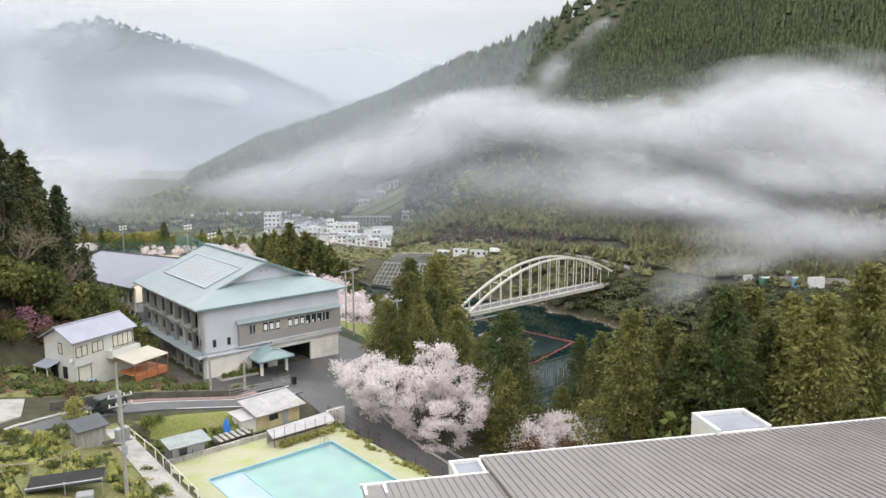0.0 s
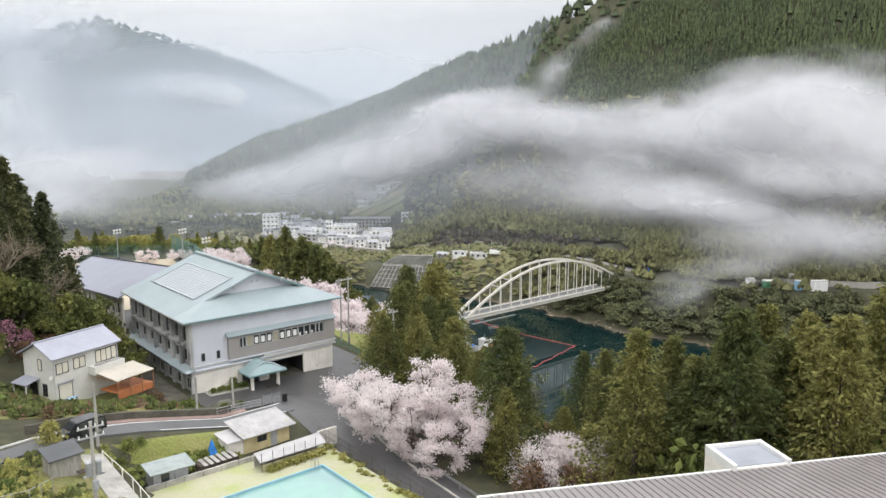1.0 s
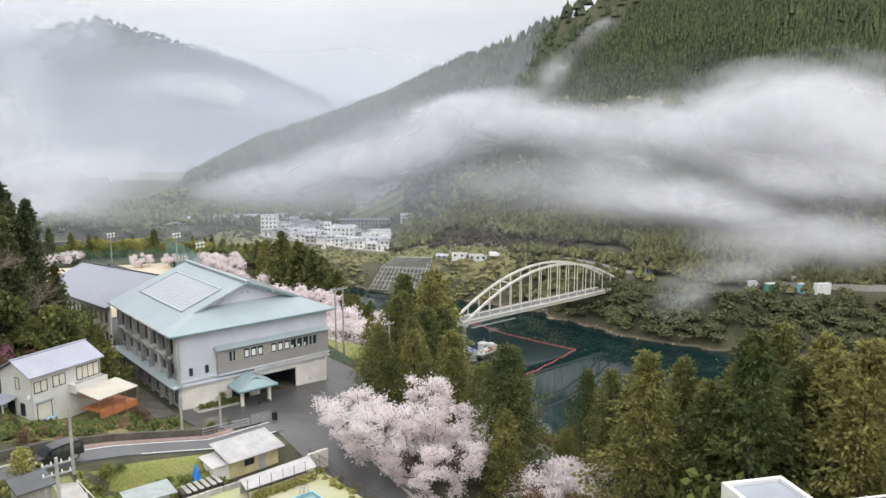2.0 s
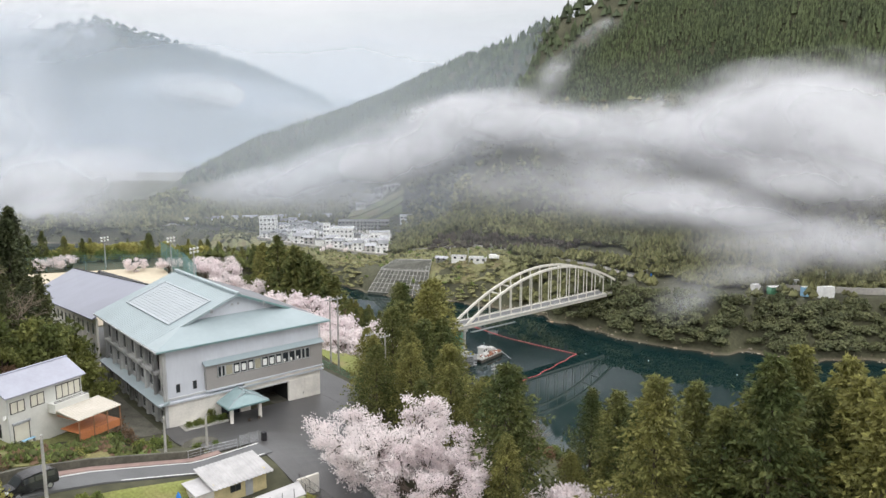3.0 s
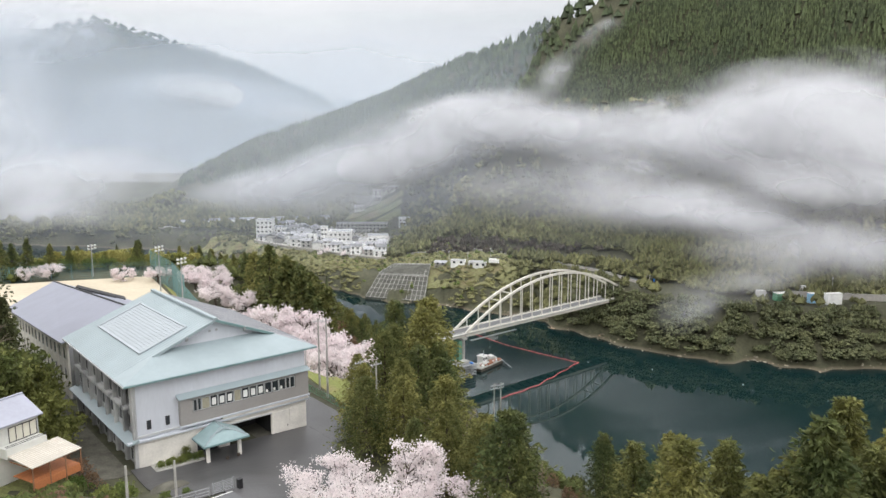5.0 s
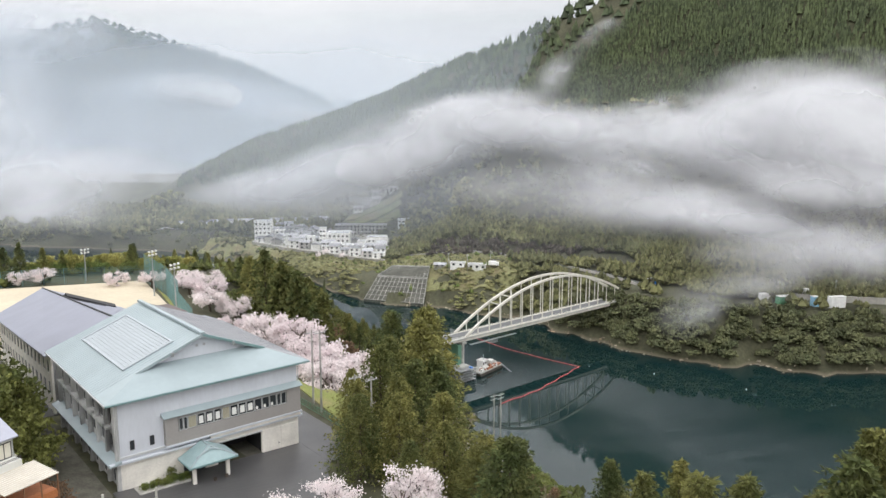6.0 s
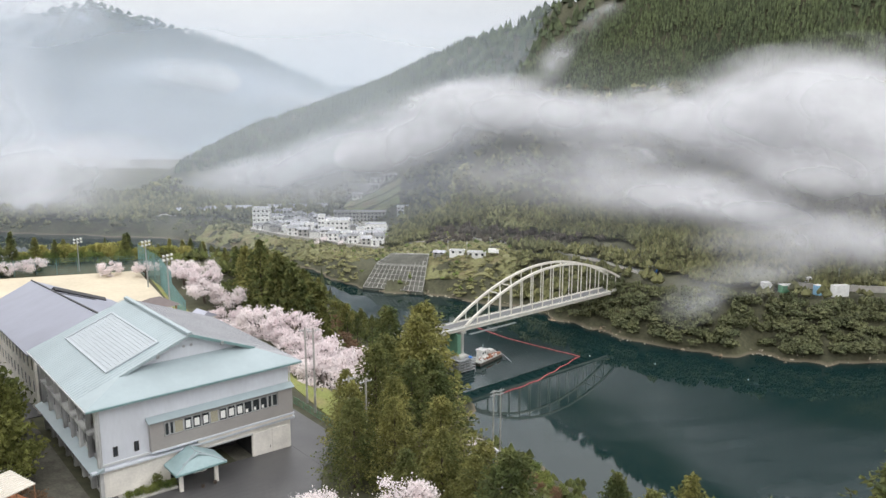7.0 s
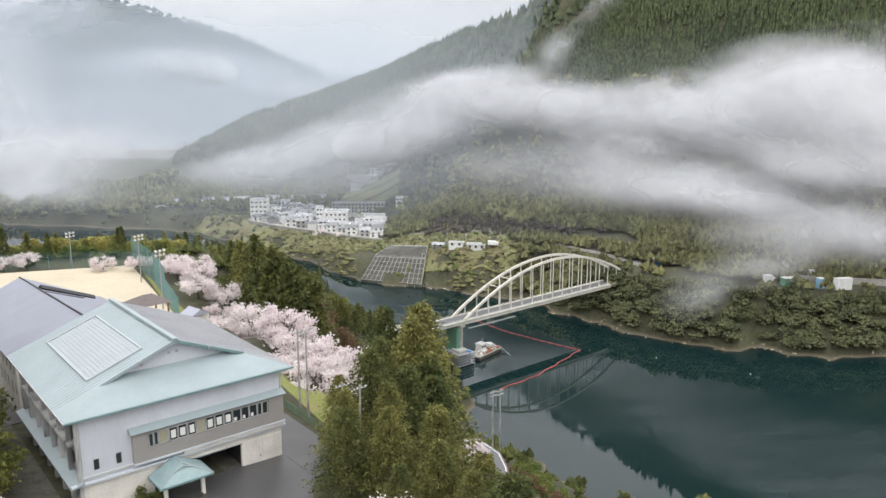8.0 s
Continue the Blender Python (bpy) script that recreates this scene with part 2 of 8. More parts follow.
def add_tube(bm, a, b, ra, rb=None, sides=8, caps=True):
    """A tapered round bar from a to b."""
    a, b = Vector(a), Vector(b)
    rb = ra if rb is None else rb
    q = (b - a).to_track_quat("Z", "Y")
    rings = []
    for p, r in ((a, ra), (b, rb)):
        rings.append([bm.verts.new(p + q @ Vector((r * math.cos(k * 2 * math.pi / sides), r * math.sin(k * 2 * math.pi / sides), 0))) for k in range(sides)])
    for k in range(sides):
        bm.faces.new((rings[0][k], rings[0][(k + 1) % sides], rings[1][(k + 1) % sides], rings[1][k]))
    if caps:
        bm.faces.new(rings[0][::-1])
        bm.faces.new(rings[1])
    return bm


def tube(a, b, ra, rb=None, sides=8):
    return add_tube(bmesh.new(), a, b, ra, rb, sides)


def add_prism(bm, outline, axis, lo, hi):
    """A flat outline pushed out along an axis: outline gives the other two coordinates in order."""
    def at(p, w):
        return {"x": (w, p[0], p[1]), "y": (p[0], w, p[1]), "z": (p[0], p[1], w)}[axis]
    a = [bm.verts.new(at(p, lo)) for p in outline]
    b = [bm.verts.new(at(p, hi)) for p in outline]
    n = len(outline)
    bm.faces.new(a)
    bm.faces.new(b[::-1])
    for i in range(n):
        bm.faces.new((a[i], b[i], b[(i + 1) % n], a[(i + 1) % n]))
    bmesh.ops.recalc_face_normals(bm, faces=bm.faces[:])
    return bm


def prism(outline, axis, lo, hi):
    return add_prism(bmesh.new(), outline, axis, lo, hi)


def slab(quad, thick):
    """A slab whose upper face is the given ring of points."""
    bm = bmesh.new()
    top = [bm.verts.new(p) for p in quad]
    low = [bm.verts.new((p[0], p[1], p[2] - thick)) for p in quad]
    bm.faces.new(top)
    bm.faces.new(low[::-1])
    k = len(quad)
    for i in range(k):
        bm.faces.new((top[i], low[i], low[(i + 1) % k], top[(i + 1) % k]))
    bmesh.ops.recalc_face_normals(bm, faces=bm.faces[:])
    return bm


# ---- the lie of the land ----
EYE_U, EYE_V = -40.5, -100.2
CU, SU = 0.762, 0.647


def to_uv(x, y):
    """Plan axes of the first camera view: u to its right, v straight ahead."""
    return (x - EYE_U) * CU - (y - EYE_V) * SU, (x - EYE_U) * SU + (y - EYE_V) * CU


def to_xy(u, v):
    return EYE_U + u * CU + v * SU, EYE_V - u * SU + v * CU


def waves(x, y, scale, seed=0):
    """A smooth uneven field of about -1 to 1."""
    s = np.zeros_like(np.asarray(x, float))
    a, k = 1.0, 1.0 / scale
    for i in range(5):
        p = seed * 3.1 + i * 1.9
        s = s + a * (np.sin(k * (x * math.cos(p) + y * math.sin(p)) * 6.28 + p * 7)
                     * np.sin(k * (x * math.cos(p + 1.3) + y * math.sin(p + 1.3)) * 5.1 + p * 3))
        a, k = a * 0.55, k * 1.9
    return s


def smooth(a, b, x):
    t = np.clip((x - a) / (b - a), 0, 1)
    return t * t * (3 - 2 * t)


WATER = -66.3
LANE = [(68.1, 22.9, -22.0), (70.2, 20.7, -22.0), (71.6, 18.0, -22.0), (70.9, 14.4, -22.0), (68.4, 10.4, -22.0), (64.9, 6.0, -22.0), (61.8, 1.7, -22.0), (60.0, -5.0, -21.8), (55.5, -11.5, -21.5), (51, -19, -21.2), (48, -28, -20.8)]
# the river's middle line: u, v, half width
RIVER = [(900, 200, 95), (400, 215, 95), (200, 240, 92), (130, 255, 92), (78, 300, 75), (45, 352, 46), (14, 403, 43), (-72, 455, 32), (-150, 540, 42), (-240, 615, 50), (-420, 640, 60), (-900, 640, 70)]
# crest lines: u, v, height, fall
CRESTS = [
    [(1000, 720, 540, 0.75), (469, 740, 366, 0.85), (131, 770, 156, 1.0), (72, 825, 127, 1.05), (13, 1050, 124, 0.85), (-82, 1280, 98, 0.58), (-180, 1480, 76, 0.56)],
    [(-180, 1480, 76, 0.50), (-290, 1230, 22, 0.5), (-318, 960, -22, 0.45), (-312, 815, -54, 0.45)],
    [(980, 700, 500, 0.80), (585, 750, 355, 0.80), (272, 752, 186, 0.75), (169, 752, 122, 0.70), (93, 715, 56, 0.65), (21, 735, 17, 0.62), (-25, 755, -8, 0.55), (-62, 770, -24, 0.5), (-100, 800, -50, 0.45)],
    [(585, 750, 355, 0.80), (420, 620, 172, 0.80), (300, 470, 10, 0.75)],
    [(-2200, 1500, 380, 0.6), (-1200, 2050, 262, 0.62), (-990, 2200, 350, 0.72), (-610, 2200, 240, 0.72), (-300, 2250, 115, 0.6), (0, 2500, 130, 0.4)],
]


def to_line(u, v, pts, k):
    """The distance to a line of points, and the k-th value carried along it."""
    best = np.full_like(u, 1e9)
    val = np.zeros_like(u)
    side = np.zeros_like(u)
    for p, q in zip(pts, pts[1:]):
        du, dv = q[0] - p[0], q[1] - p[1]
        t = np.clip(((u - p[0]) * du + (v - p[1]) * dv) / (du * du + dv * dv), 0, 1)
        d = np.hypot(u - p[0] - t * du, v - p[1] - t * dv)
        near = d < best
        best = np.where(near, d, best)
        val = np.where(near, p[k] + t * (q[k] - p[k]), val)
        side = np.where(near, (u - p[0]) * dv - (v - p[1]) * du, side)
    return best, val, side


def terrace(x, y):
    """The school's side of the valley: yard, road, pool, field and the hill behind the house."""
    yard = -0.03 * x
    rise = 3.2 * smooth(-4, -18, y) * smooth(16, 4, x)
    road = 3.2 + np.maximum(0, -4 - x) * 0.22
    z = yard + rise
    west = smooth(-1.0, -4.5, x)
    z = z * (1 - west) + west * (road * smooth(-6, -14, y) + (1 - smooth(-6, -14, y)) * np.where(x < -9, 3.9 + np.maximum(0, -14 - x) * 0.25, 0.8 * smooth(-1.0, -9, x)))
    # pool terrace below the road
    pool = smooth(-23.5, -27, y) * smooth(-19.5, -17, x) * smooth(3.0, 1.6, x)
    z = z * (1 - pool) + 2.3 * pool
    # the drive beside the pool falls away from the gate
    drive = smooth(-20, -30, y) * smooth(2.2, 3.0, x)
    z = z * (1 - drive) + drive * (1.7 + 0.045 * np.minimum(0, y + 25))
    # back of the gym down to the playing field
    back = smooth(20, 100, y) * smooth(-60, 5, x)
    z = z * (1 - back) - 9.0 * back
    z = z - 0.45 * np.maximum(0, to_uv(x, y)[1] - 285) * smooth(60, -10, to_uv(x, y)[0])
    # the wooded hill behind the house
    hill = smooth(-9, -34, x + 0.25 * np.minimum(0, y - 14)) * smooth(0, 16, y)
    z = z + hill * 17 * smooth(120, 60, y) + np.maximum(0, -34 - x) * 0.55 * smooth(-30, 20, y) * smooth(200, 90, y)
    return z


def land(x, y):
    """Height of the ground."""
    x, y = np.asarray(x, float), np.asarray(y, float)
    u, v = to_uv(x, y)
    dist, half, side = to_line(u, v, RIVER, 2)
    shore = dist - half + 4 * waves(u, v, 60, 2)
    far = side > 0
    # far bank: a rocky foot, a shelf with the road, then the mountain
    bank = WATER - 3 + np.minimum(np.maximum(shore + 3, -6) * 0.75, 0)
    bank = bank + np.minimum(np.maximum(shore + 3, 0) * 1.0, 6) + np.clip(shore - 4, 0, 26) * 0.72 + np.clip(shore - 55, 0, 400) * 0.12
    low = smooth(30, -60, u) * smooth(380, 470, v)
    bank = bank * (1 - low) + low * np.minimum(bank, WATER + 11 + np.clip(shore - 60, 0, 900) * 0.012)
    z_far = bank
    for line in CRESTS:
        d, h, _ = to_line(u, v, line, 2)
        _, fall, _ = to_line(u, v, line, 3)
        rough = (waves(u, v, 330, 5) - 0.9) * 15 * smooth(30, 260, d) + waves(u, v, 130, 8) * 5 * smooth(10, 90, d)
        z_far = np.maximum(z_far, h - fall * d + rough * smooth(20, 120, shore))
    # near bank: steep wooded slope up to the terraces
    slope = WATER - 3 + np.maximum(shore + 3, -6) * np.where(shore > -3, 0.66, 0.75)
    top = terrace(x, y) + 0.0
    near = smooth(8, 30, x)
    top = top - near * smooth(-22, -34, y) * 2.5
    z_near = np.minimum(slope, top)
    # the cutting of the lane that runs down to the bridge
    d_lane, z_lane, _ = to_line(x, y, LANE, 2)
    z_near = np.minimum(z_near, z_lane - 0.4 + np.maximum(0, d_lane - 6.5) * 1.15)
    z = np.where(far, z_far, z_near)
    return z

# ---- ground ----
def spaced(lo, hi, fine_lo, fine_hi, fine, growth):
    out = list(np.arange(fine_lo, fine_hi + fine / 2, fine))
    s, x = fine, fine_hi
    while x < hi:
        s *= growth
        x += s
        out.append(x)
    s, x = fine, fine_lo
    while x > lo:
        s *= growth
        x -= s
        out.insert(0, x)
    return np.array(out)


def grid_mesh(name, us, vs, height, material):
    uu, vv = np.meshgrid(us, vs)
    xx, yy = to_xy(uu, vv)
    zz = height(xx, yy)
    nu, nv = len(us), len(vs)
    verts = np.stack([xx, yy, zz], -1).reshape(-1, 3)
    idx = np.arange(nu * nv).reshape(nv, nu)
    faces = np.stack([idx[:-1, :-1], idx[:-1, 1:], idx[1:, 1:], idx[1:, :-1]], -1).reshape(-1, 4)
    return pydata(name, verts.tolist(), faces.tolist(), material, smooth=True)


ground = grid_mesh("ground", spaced(-2800, 2800, -110, 80, 1.9, 1.055), spaced(-400, 3600, 20, 190, 1.9, 1.035), land, M_FOREST_FLOOR)
tagged(ground, "wooded valley ground with terraces, banks and steep slopes", "ground", kind="structure")

# ---- water ----
def water_mat():
    m = mat("river_water", (0.006, 0.019, 0.019), 0.02, spec=0.5)
    n, l = m.node_tree.nodes, m.node_tree.links
    b = n["Principled BSDF"]
    b.inputs["IOR"].default_value = 1.333
    geo = n.new("ShaderNodeNewGeometry")
    no = n.new("ShaderNodeTexNoise")
    no.inputs["Scale"].default_value, no.inputs["Detail"].default_value = 0.45, 3
    l.new(geo.outputs["Position"], no.inputs["Vector"])
    bp = n.new("ShaderNodeBump")
    bp.inputs["Strength"].default_value, bp.inputs["Distance"].default_value = 0.035, 0.08
    l.new(no.outputs["Fac"], bp.inputs["Height"])
    l.new(bp.outputs[0], b.inputs["Normal"])
    return m


M_WATER = water_mat()
wv = [(*to_xy(u, v), WATER) for u, v in ((-1500, 60), (1500, 60), (1500, 1000), (-1500, 1000))]
water = pydata("water", wv, [(0, 1, 2, 3)], M_WATER)
tagged(water, "calm dark green river water mirroring the slopes", "river", kind="structure")

# ---- mist ----
def mist_bank(name, centre, half_u, half_z, tilt, bulge, material, label, layers=2, gap=25.0, turn=0.0):
    """A bank of mist hanging along the slope: curved veils one behind another. centre: u, v, z; tilt: how it climbs to its right."""
    holder = empty(name, *to_xy(centre[0], centre[1]), centre[2])
    n, k = 24, 12
    for j in range(layers):
        verts, faces, uvs = [], [], []
        for b in range(k + 1):
            for a in range(n + 1):
                s, t = 2 * a / n - 1, 2 * b / k - 1
                du, dz = s * half_u, t * half_z + s * half_u * tilt
                dv = bulge * (s * s + t * t) + j * gap + t * half_z * 0.9 + s * half_u * turn
                x, y = to_xy(du, dv)
                x0, y0 = to_xy(0, 0)
                verts.append((x - x0, y - y0, dz))
                uvs.append((s, t))
        for b in range(k):
            for a in range(n):
                i = b * (n + 1) + a
                faces.append((i, i + 1, i + n + 2, i + n + 1))
        ob = pydata("veil", verts, faces, material, holder, smooth=True)
        layer = ob.data.uv_layers.new(name="UVMap")
        for loop in ob.data.loops:
            layer.data[loop.index].uv = uvs[loop.vertex_index]
    return tagged(holder, label, "mist", group="mist banks", kind="stuff")


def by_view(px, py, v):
    """u and z of the place v metres ahead that falls on pixel px, py of the first camera view."""
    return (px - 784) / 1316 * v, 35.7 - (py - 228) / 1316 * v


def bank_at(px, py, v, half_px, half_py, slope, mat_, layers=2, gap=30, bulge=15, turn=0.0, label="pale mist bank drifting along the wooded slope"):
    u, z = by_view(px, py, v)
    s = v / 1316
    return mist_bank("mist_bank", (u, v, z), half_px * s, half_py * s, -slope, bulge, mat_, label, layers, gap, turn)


MIST_GREY = (0.535, 0.542, 0.560)
FOG_THICK = mist_mat("thick_mist", 0.94, 0.0085, colour=MIST_GREY, lo=0.20, hi=0.72, ragged=0.42, least=0.35)
FOG_MID = mist_mat("drifting_mist", 0.66, 0.010, colour=MIST_GREY, seed=40, ragged=0.46, lo=0.2, hi=0.75, least=0.3)
FOG_THIN = mist_mat("thin_mist", 0.42, 0.010, colour=MIST_GREY, seed=90, ragged=0.46, least=0.35)
FOG_SHRED = mist_mat("torn_mist", 0.60, 0.015, colour=MIST_GREY, seed=17, ragged=0.60, lo=0.30, hi=0.75, least=0.05)
FOG_FAR = mist_mat("far_mist", 0.78, 0.0028, colour=(0.535, 0.565, 0.60), seed=5, ragged=0.42, least=0.3)
HAZE = mist_mat("painted_valley_haze", 0.070, 0.003, colour=(0.48, 0.515, 0.55), ragged=0.0, least=0.9)
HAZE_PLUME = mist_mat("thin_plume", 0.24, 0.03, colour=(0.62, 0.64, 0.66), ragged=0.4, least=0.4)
HAZE_MID = mist_mat("painted_slope_haze", 0.30, 0.003, colour=(0.41, 0.465, 0.515), ragged=0.0, least=0.8)
HAZE_BLUE = mist_mat("painted_far_haze", 0.62, 0.002, colour=(0.42, 0.49, 0.57), ragged=0.05, least=0.85)
L_BANK = "pale mist bank drifting along the wooded mountainside"
L_WISP = "thin wisp of mist rising from the wooded slope"
scene.cycles.transparent_max_bounces = 40
# main banks, fitted to the first camera view: pixel, distance, half size in pixels, climb, thickness
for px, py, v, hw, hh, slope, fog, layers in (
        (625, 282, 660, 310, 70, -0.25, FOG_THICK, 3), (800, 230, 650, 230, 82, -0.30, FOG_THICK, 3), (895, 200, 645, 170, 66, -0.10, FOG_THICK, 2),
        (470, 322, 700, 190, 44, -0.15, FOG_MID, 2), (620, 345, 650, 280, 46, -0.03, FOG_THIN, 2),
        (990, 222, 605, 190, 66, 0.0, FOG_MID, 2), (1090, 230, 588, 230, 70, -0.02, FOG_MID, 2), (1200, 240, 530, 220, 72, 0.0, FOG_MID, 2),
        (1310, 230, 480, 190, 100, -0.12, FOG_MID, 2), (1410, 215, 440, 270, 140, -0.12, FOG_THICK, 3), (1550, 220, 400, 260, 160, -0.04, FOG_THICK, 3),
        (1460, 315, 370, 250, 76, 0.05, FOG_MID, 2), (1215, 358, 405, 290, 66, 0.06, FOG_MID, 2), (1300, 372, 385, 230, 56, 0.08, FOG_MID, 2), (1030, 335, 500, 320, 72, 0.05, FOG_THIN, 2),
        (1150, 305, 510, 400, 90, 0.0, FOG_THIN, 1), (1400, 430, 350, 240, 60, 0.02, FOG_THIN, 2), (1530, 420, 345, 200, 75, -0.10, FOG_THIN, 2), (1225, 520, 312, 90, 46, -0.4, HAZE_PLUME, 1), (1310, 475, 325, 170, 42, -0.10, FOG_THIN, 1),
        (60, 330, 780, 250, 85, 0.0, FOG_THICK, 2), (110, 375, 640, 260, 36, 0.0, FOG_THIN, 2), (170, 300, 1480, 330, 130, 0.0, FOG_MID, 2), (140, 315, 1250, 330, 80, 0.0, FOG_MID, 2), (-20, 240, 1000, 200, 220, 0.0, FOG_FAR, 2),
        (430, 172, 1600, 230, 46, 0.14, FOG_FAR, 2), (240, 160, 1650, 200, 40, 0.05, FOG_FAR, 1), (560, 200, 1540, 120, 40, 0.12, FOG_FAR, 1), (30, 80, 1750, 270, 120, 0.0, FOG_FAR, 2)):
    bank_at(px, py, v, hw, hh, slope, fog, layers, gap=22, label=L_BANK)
# shreds torn from the banks, placed by pixel in the same view
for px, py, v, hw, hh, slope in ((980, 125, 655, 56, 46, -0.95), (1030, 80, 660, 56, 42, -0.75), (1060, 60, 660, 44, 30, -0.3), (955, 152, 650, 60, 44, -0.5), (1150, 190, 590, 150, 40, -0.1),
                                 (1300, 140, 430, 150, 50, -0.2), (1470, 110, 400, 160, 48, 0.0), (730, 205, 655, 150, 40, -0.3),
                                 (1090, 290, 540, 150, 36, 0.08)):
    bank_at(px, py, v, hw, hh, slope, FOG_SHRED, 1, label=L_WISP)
# distance haze painted as wide tinted sheets, one behind another
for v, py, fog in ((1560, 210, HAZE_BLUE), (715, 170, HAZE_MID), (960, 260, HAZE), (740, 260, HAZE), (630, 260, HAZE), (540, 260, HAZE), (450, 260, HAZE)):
    bank_at(400 if fog is HAZE_BLUE else 784, py, v, 2200, 340 if v > 700 else 230, 0.0, fog, layers=1, bulge=0, label="bluish see-through sheet standing in for haze across the river valley")

# ---- vegetation ----
RNG = np.random.default_rng(7)


def octa(centre, r, rng):
    v = np.array([(1, 0, 0), (-1, 0, 0), (0, 1, 0), (0, -1, 0), (0, 0, 1), (0, 0, -0.7)], float) * r
    v = v * (0.7 + 0.6 * rng.random((6, 1)))
    a = rng.random() * 6.28
    c, s = math.cos(a), math.sin(a)
    v = v @ np.array([(c, s, 0), (-s, c, 0), (0, 0, 1)])
    f = np.array([(0, 2, 4), (2, 1, 4), (1, 3, 4), (3, 0, 4), (2, 0, 5), (1, 2, 5), (3, 1, 5), (0, 3, 5)])
    return v + centre, f


def join(pieces):
    vs, fs, n = [], [], 0
    for v, f in pieces:
        vs.append(v)
        fs.append(f + n)
        n += len(v)
    return np.concatenate(vs), np.concatenate(fs)


def broad_template(k, rng):
    """A far round-headed tree of unit size: a heap of k clumps."""
    out = []
    for _ in range(k):
        a, e, r = rng.random() * 6.28, rng.random() ** 0.7, 0.62 * rng.random() ** 0.4
        c = np.array((r * math.cos(a), r * math.sin(a), 0.35 + 0.55 * e * (1 - 0.5 * r)))
        out.append(octa(c, (0.14 if k > 50 else 0.19 if k > 30 else 0.25 if k > 16 else 0.34 if k > 6 else 0.45) * (0.7 + 0.6 * rng.random()), rng))
    return join(out)


def conifer_template(tiers, sides, rng):
    """A far conifer of unit height: ragged skirts, one above another."""
    out = []
    for i in range(tiers):
        z0, z1 = i / tiers * 0.86, min(1.0, (i + 1.7) / tiers)
        r = 0.5 * (1 - i / tiers) ** 0.8
        ring = [(r * (0.65 + 0.6 * rng.random()) * math.cos(k * 6.283 / sides), r * (0.65 + 0.6 * rng.random()) * math.sin(k * 6.283 / sides), z0 + 0.05 * rng.random()) for k in range(sides)]
        v = np.array(ring + [(0, 0, z1)])
        f = np.array([(k, (k + 1) % sides, sides) for k in range(sides)])
        out.append((v, f))
    return join(out)


def scatter(name, templates, xyz, wide, tall, material, label, category):
    """Many far trees in one mesh."""
    vs, fs, n = [], [], 0
    pick = RNG.integers(0, len(templates), len(xyz))
    for t, (tv, tf) in enumerate(templates):
        ids = np.nonzero(pick == t)[0]
        if len(ids) == 0:
            continue
        a = RNG.random(len(ids)) * 6.283
        c, s = np.cos(a)[:, None], np.sin(a)[:, None]
        x = (tv[None, :, 0] * c - tv[None, :, 1] * s) * wide[ids][:, None] + xyz[ids, 0][:, None]
        y = (tv[None, :, 0] * s + tv[None, :, 1] * c) * wide[ids][:, None] + xyz[ids, 1][:, None]
        z = tv[None, :, 2] * tall[ids][:, None] + xyz[ids, 2][:, None]
        v = np.stack([x, y, z], -1).reshape(-1, 3)
        f = (tf[None] + (np.arange(len(ids)) * len(tv))[:, None, None]).reshape(-1, 3) + n
        vs.append(v)
        fs.append(f)
        n += len(v)
    v, f = np.concatenate(vs), np.concatenate(fs)
    me = bpy.data.meshes.new(name)
    me.vertices.add(len(v))
    me.vertices.foreach_set("co", v.ravel())
    me.loops.add(f.size)
    me.loops.foreach_set("vertex_index", f.ravel())
    me.polygons.add(len(f))
    me.polygons.foreach_set("loop_start", np.arange(0, f.size, 3))
    me.polygons.foreach_set("loop_total", np.full(len(f), 3))
    me.update(calc_edges=True)
    me.polygons.foreach_set("use_smooth", np.zeros(len(f), bool))
    me.materials.append(material)
    return tagged(new(name, me), label, category, kind="stuff")


def sites(count, v_lo, v_hi, test, spread=0.68):
    v = np.sqrt(RNG.random(count) * (v_hi ** 2 - v_lo ** 2) + v_lo ** 2)
    u = (RNG.random(count) * 2 - 1) * (v * spread + 40)
    x, y = to_xy(u, v)
    z = land(x, y)
    d, half, side = to_line(u, v, RIVER, 2)
    shore = d - half + 4 * waves(u, v, 60, 2)
    ok = test(u, v, z, shore, side > 0)
    return np.stack([x, y, z - 0.5], -1)[ok]


def town_area(u, v):
    return (u > -270) & (u < -35) & (v > 520) & (v < 700)


def hillside_plot(u, v):
    """The terraced clearing with houses above the town."""
    return (u > -95) & (u < -32) & (v > 690) & (v < 775)


def bank_clear(u, v):
    """The mown bank, the retaining grid and the road shelf by the bridge."""
    return (u < 45) & (u > -150) & (v > 440) & (v < 545)


def road_shelf(shore):
    return (shore > 34) & (shore < 52)


def brown_slope(u, v):
    """The leafless wood above the road beyond the bridge."""
    return (u > -8) & (u < 120) & (v > 528 - 0.55 * u) & (v < 566 - 0.6 * u)


M_SHORE = leaf_mat("shore_evergreens", (0.055, 0.072, 0.038), (0.140, 0.145, 0.068), island=0.45, clump_scale=0.15, translucent=0.2)
M_BARE_WOODS = leaf_mat("leafless_brown_woods", (0.075, 0.064, 0.050), (0.125, 0.105, 0.075), island=0.4, clump_scale=0.05, translucent=0.1)
BROAD_FINE = [broad_template(51, RNG) for _ in range(6)]
BROAD_NEAR = [broad_template(11, RNG) for _ in range(6)]
BROAD_FAR = [broad_template(6, RNG) for _ in range(6)]
CONE_FAR = [conifer_template(3, 6, RNG) for _ in range(6)]
CONE_MIN = [conifer_template(2, 5, RNG) for _ in range(5)]

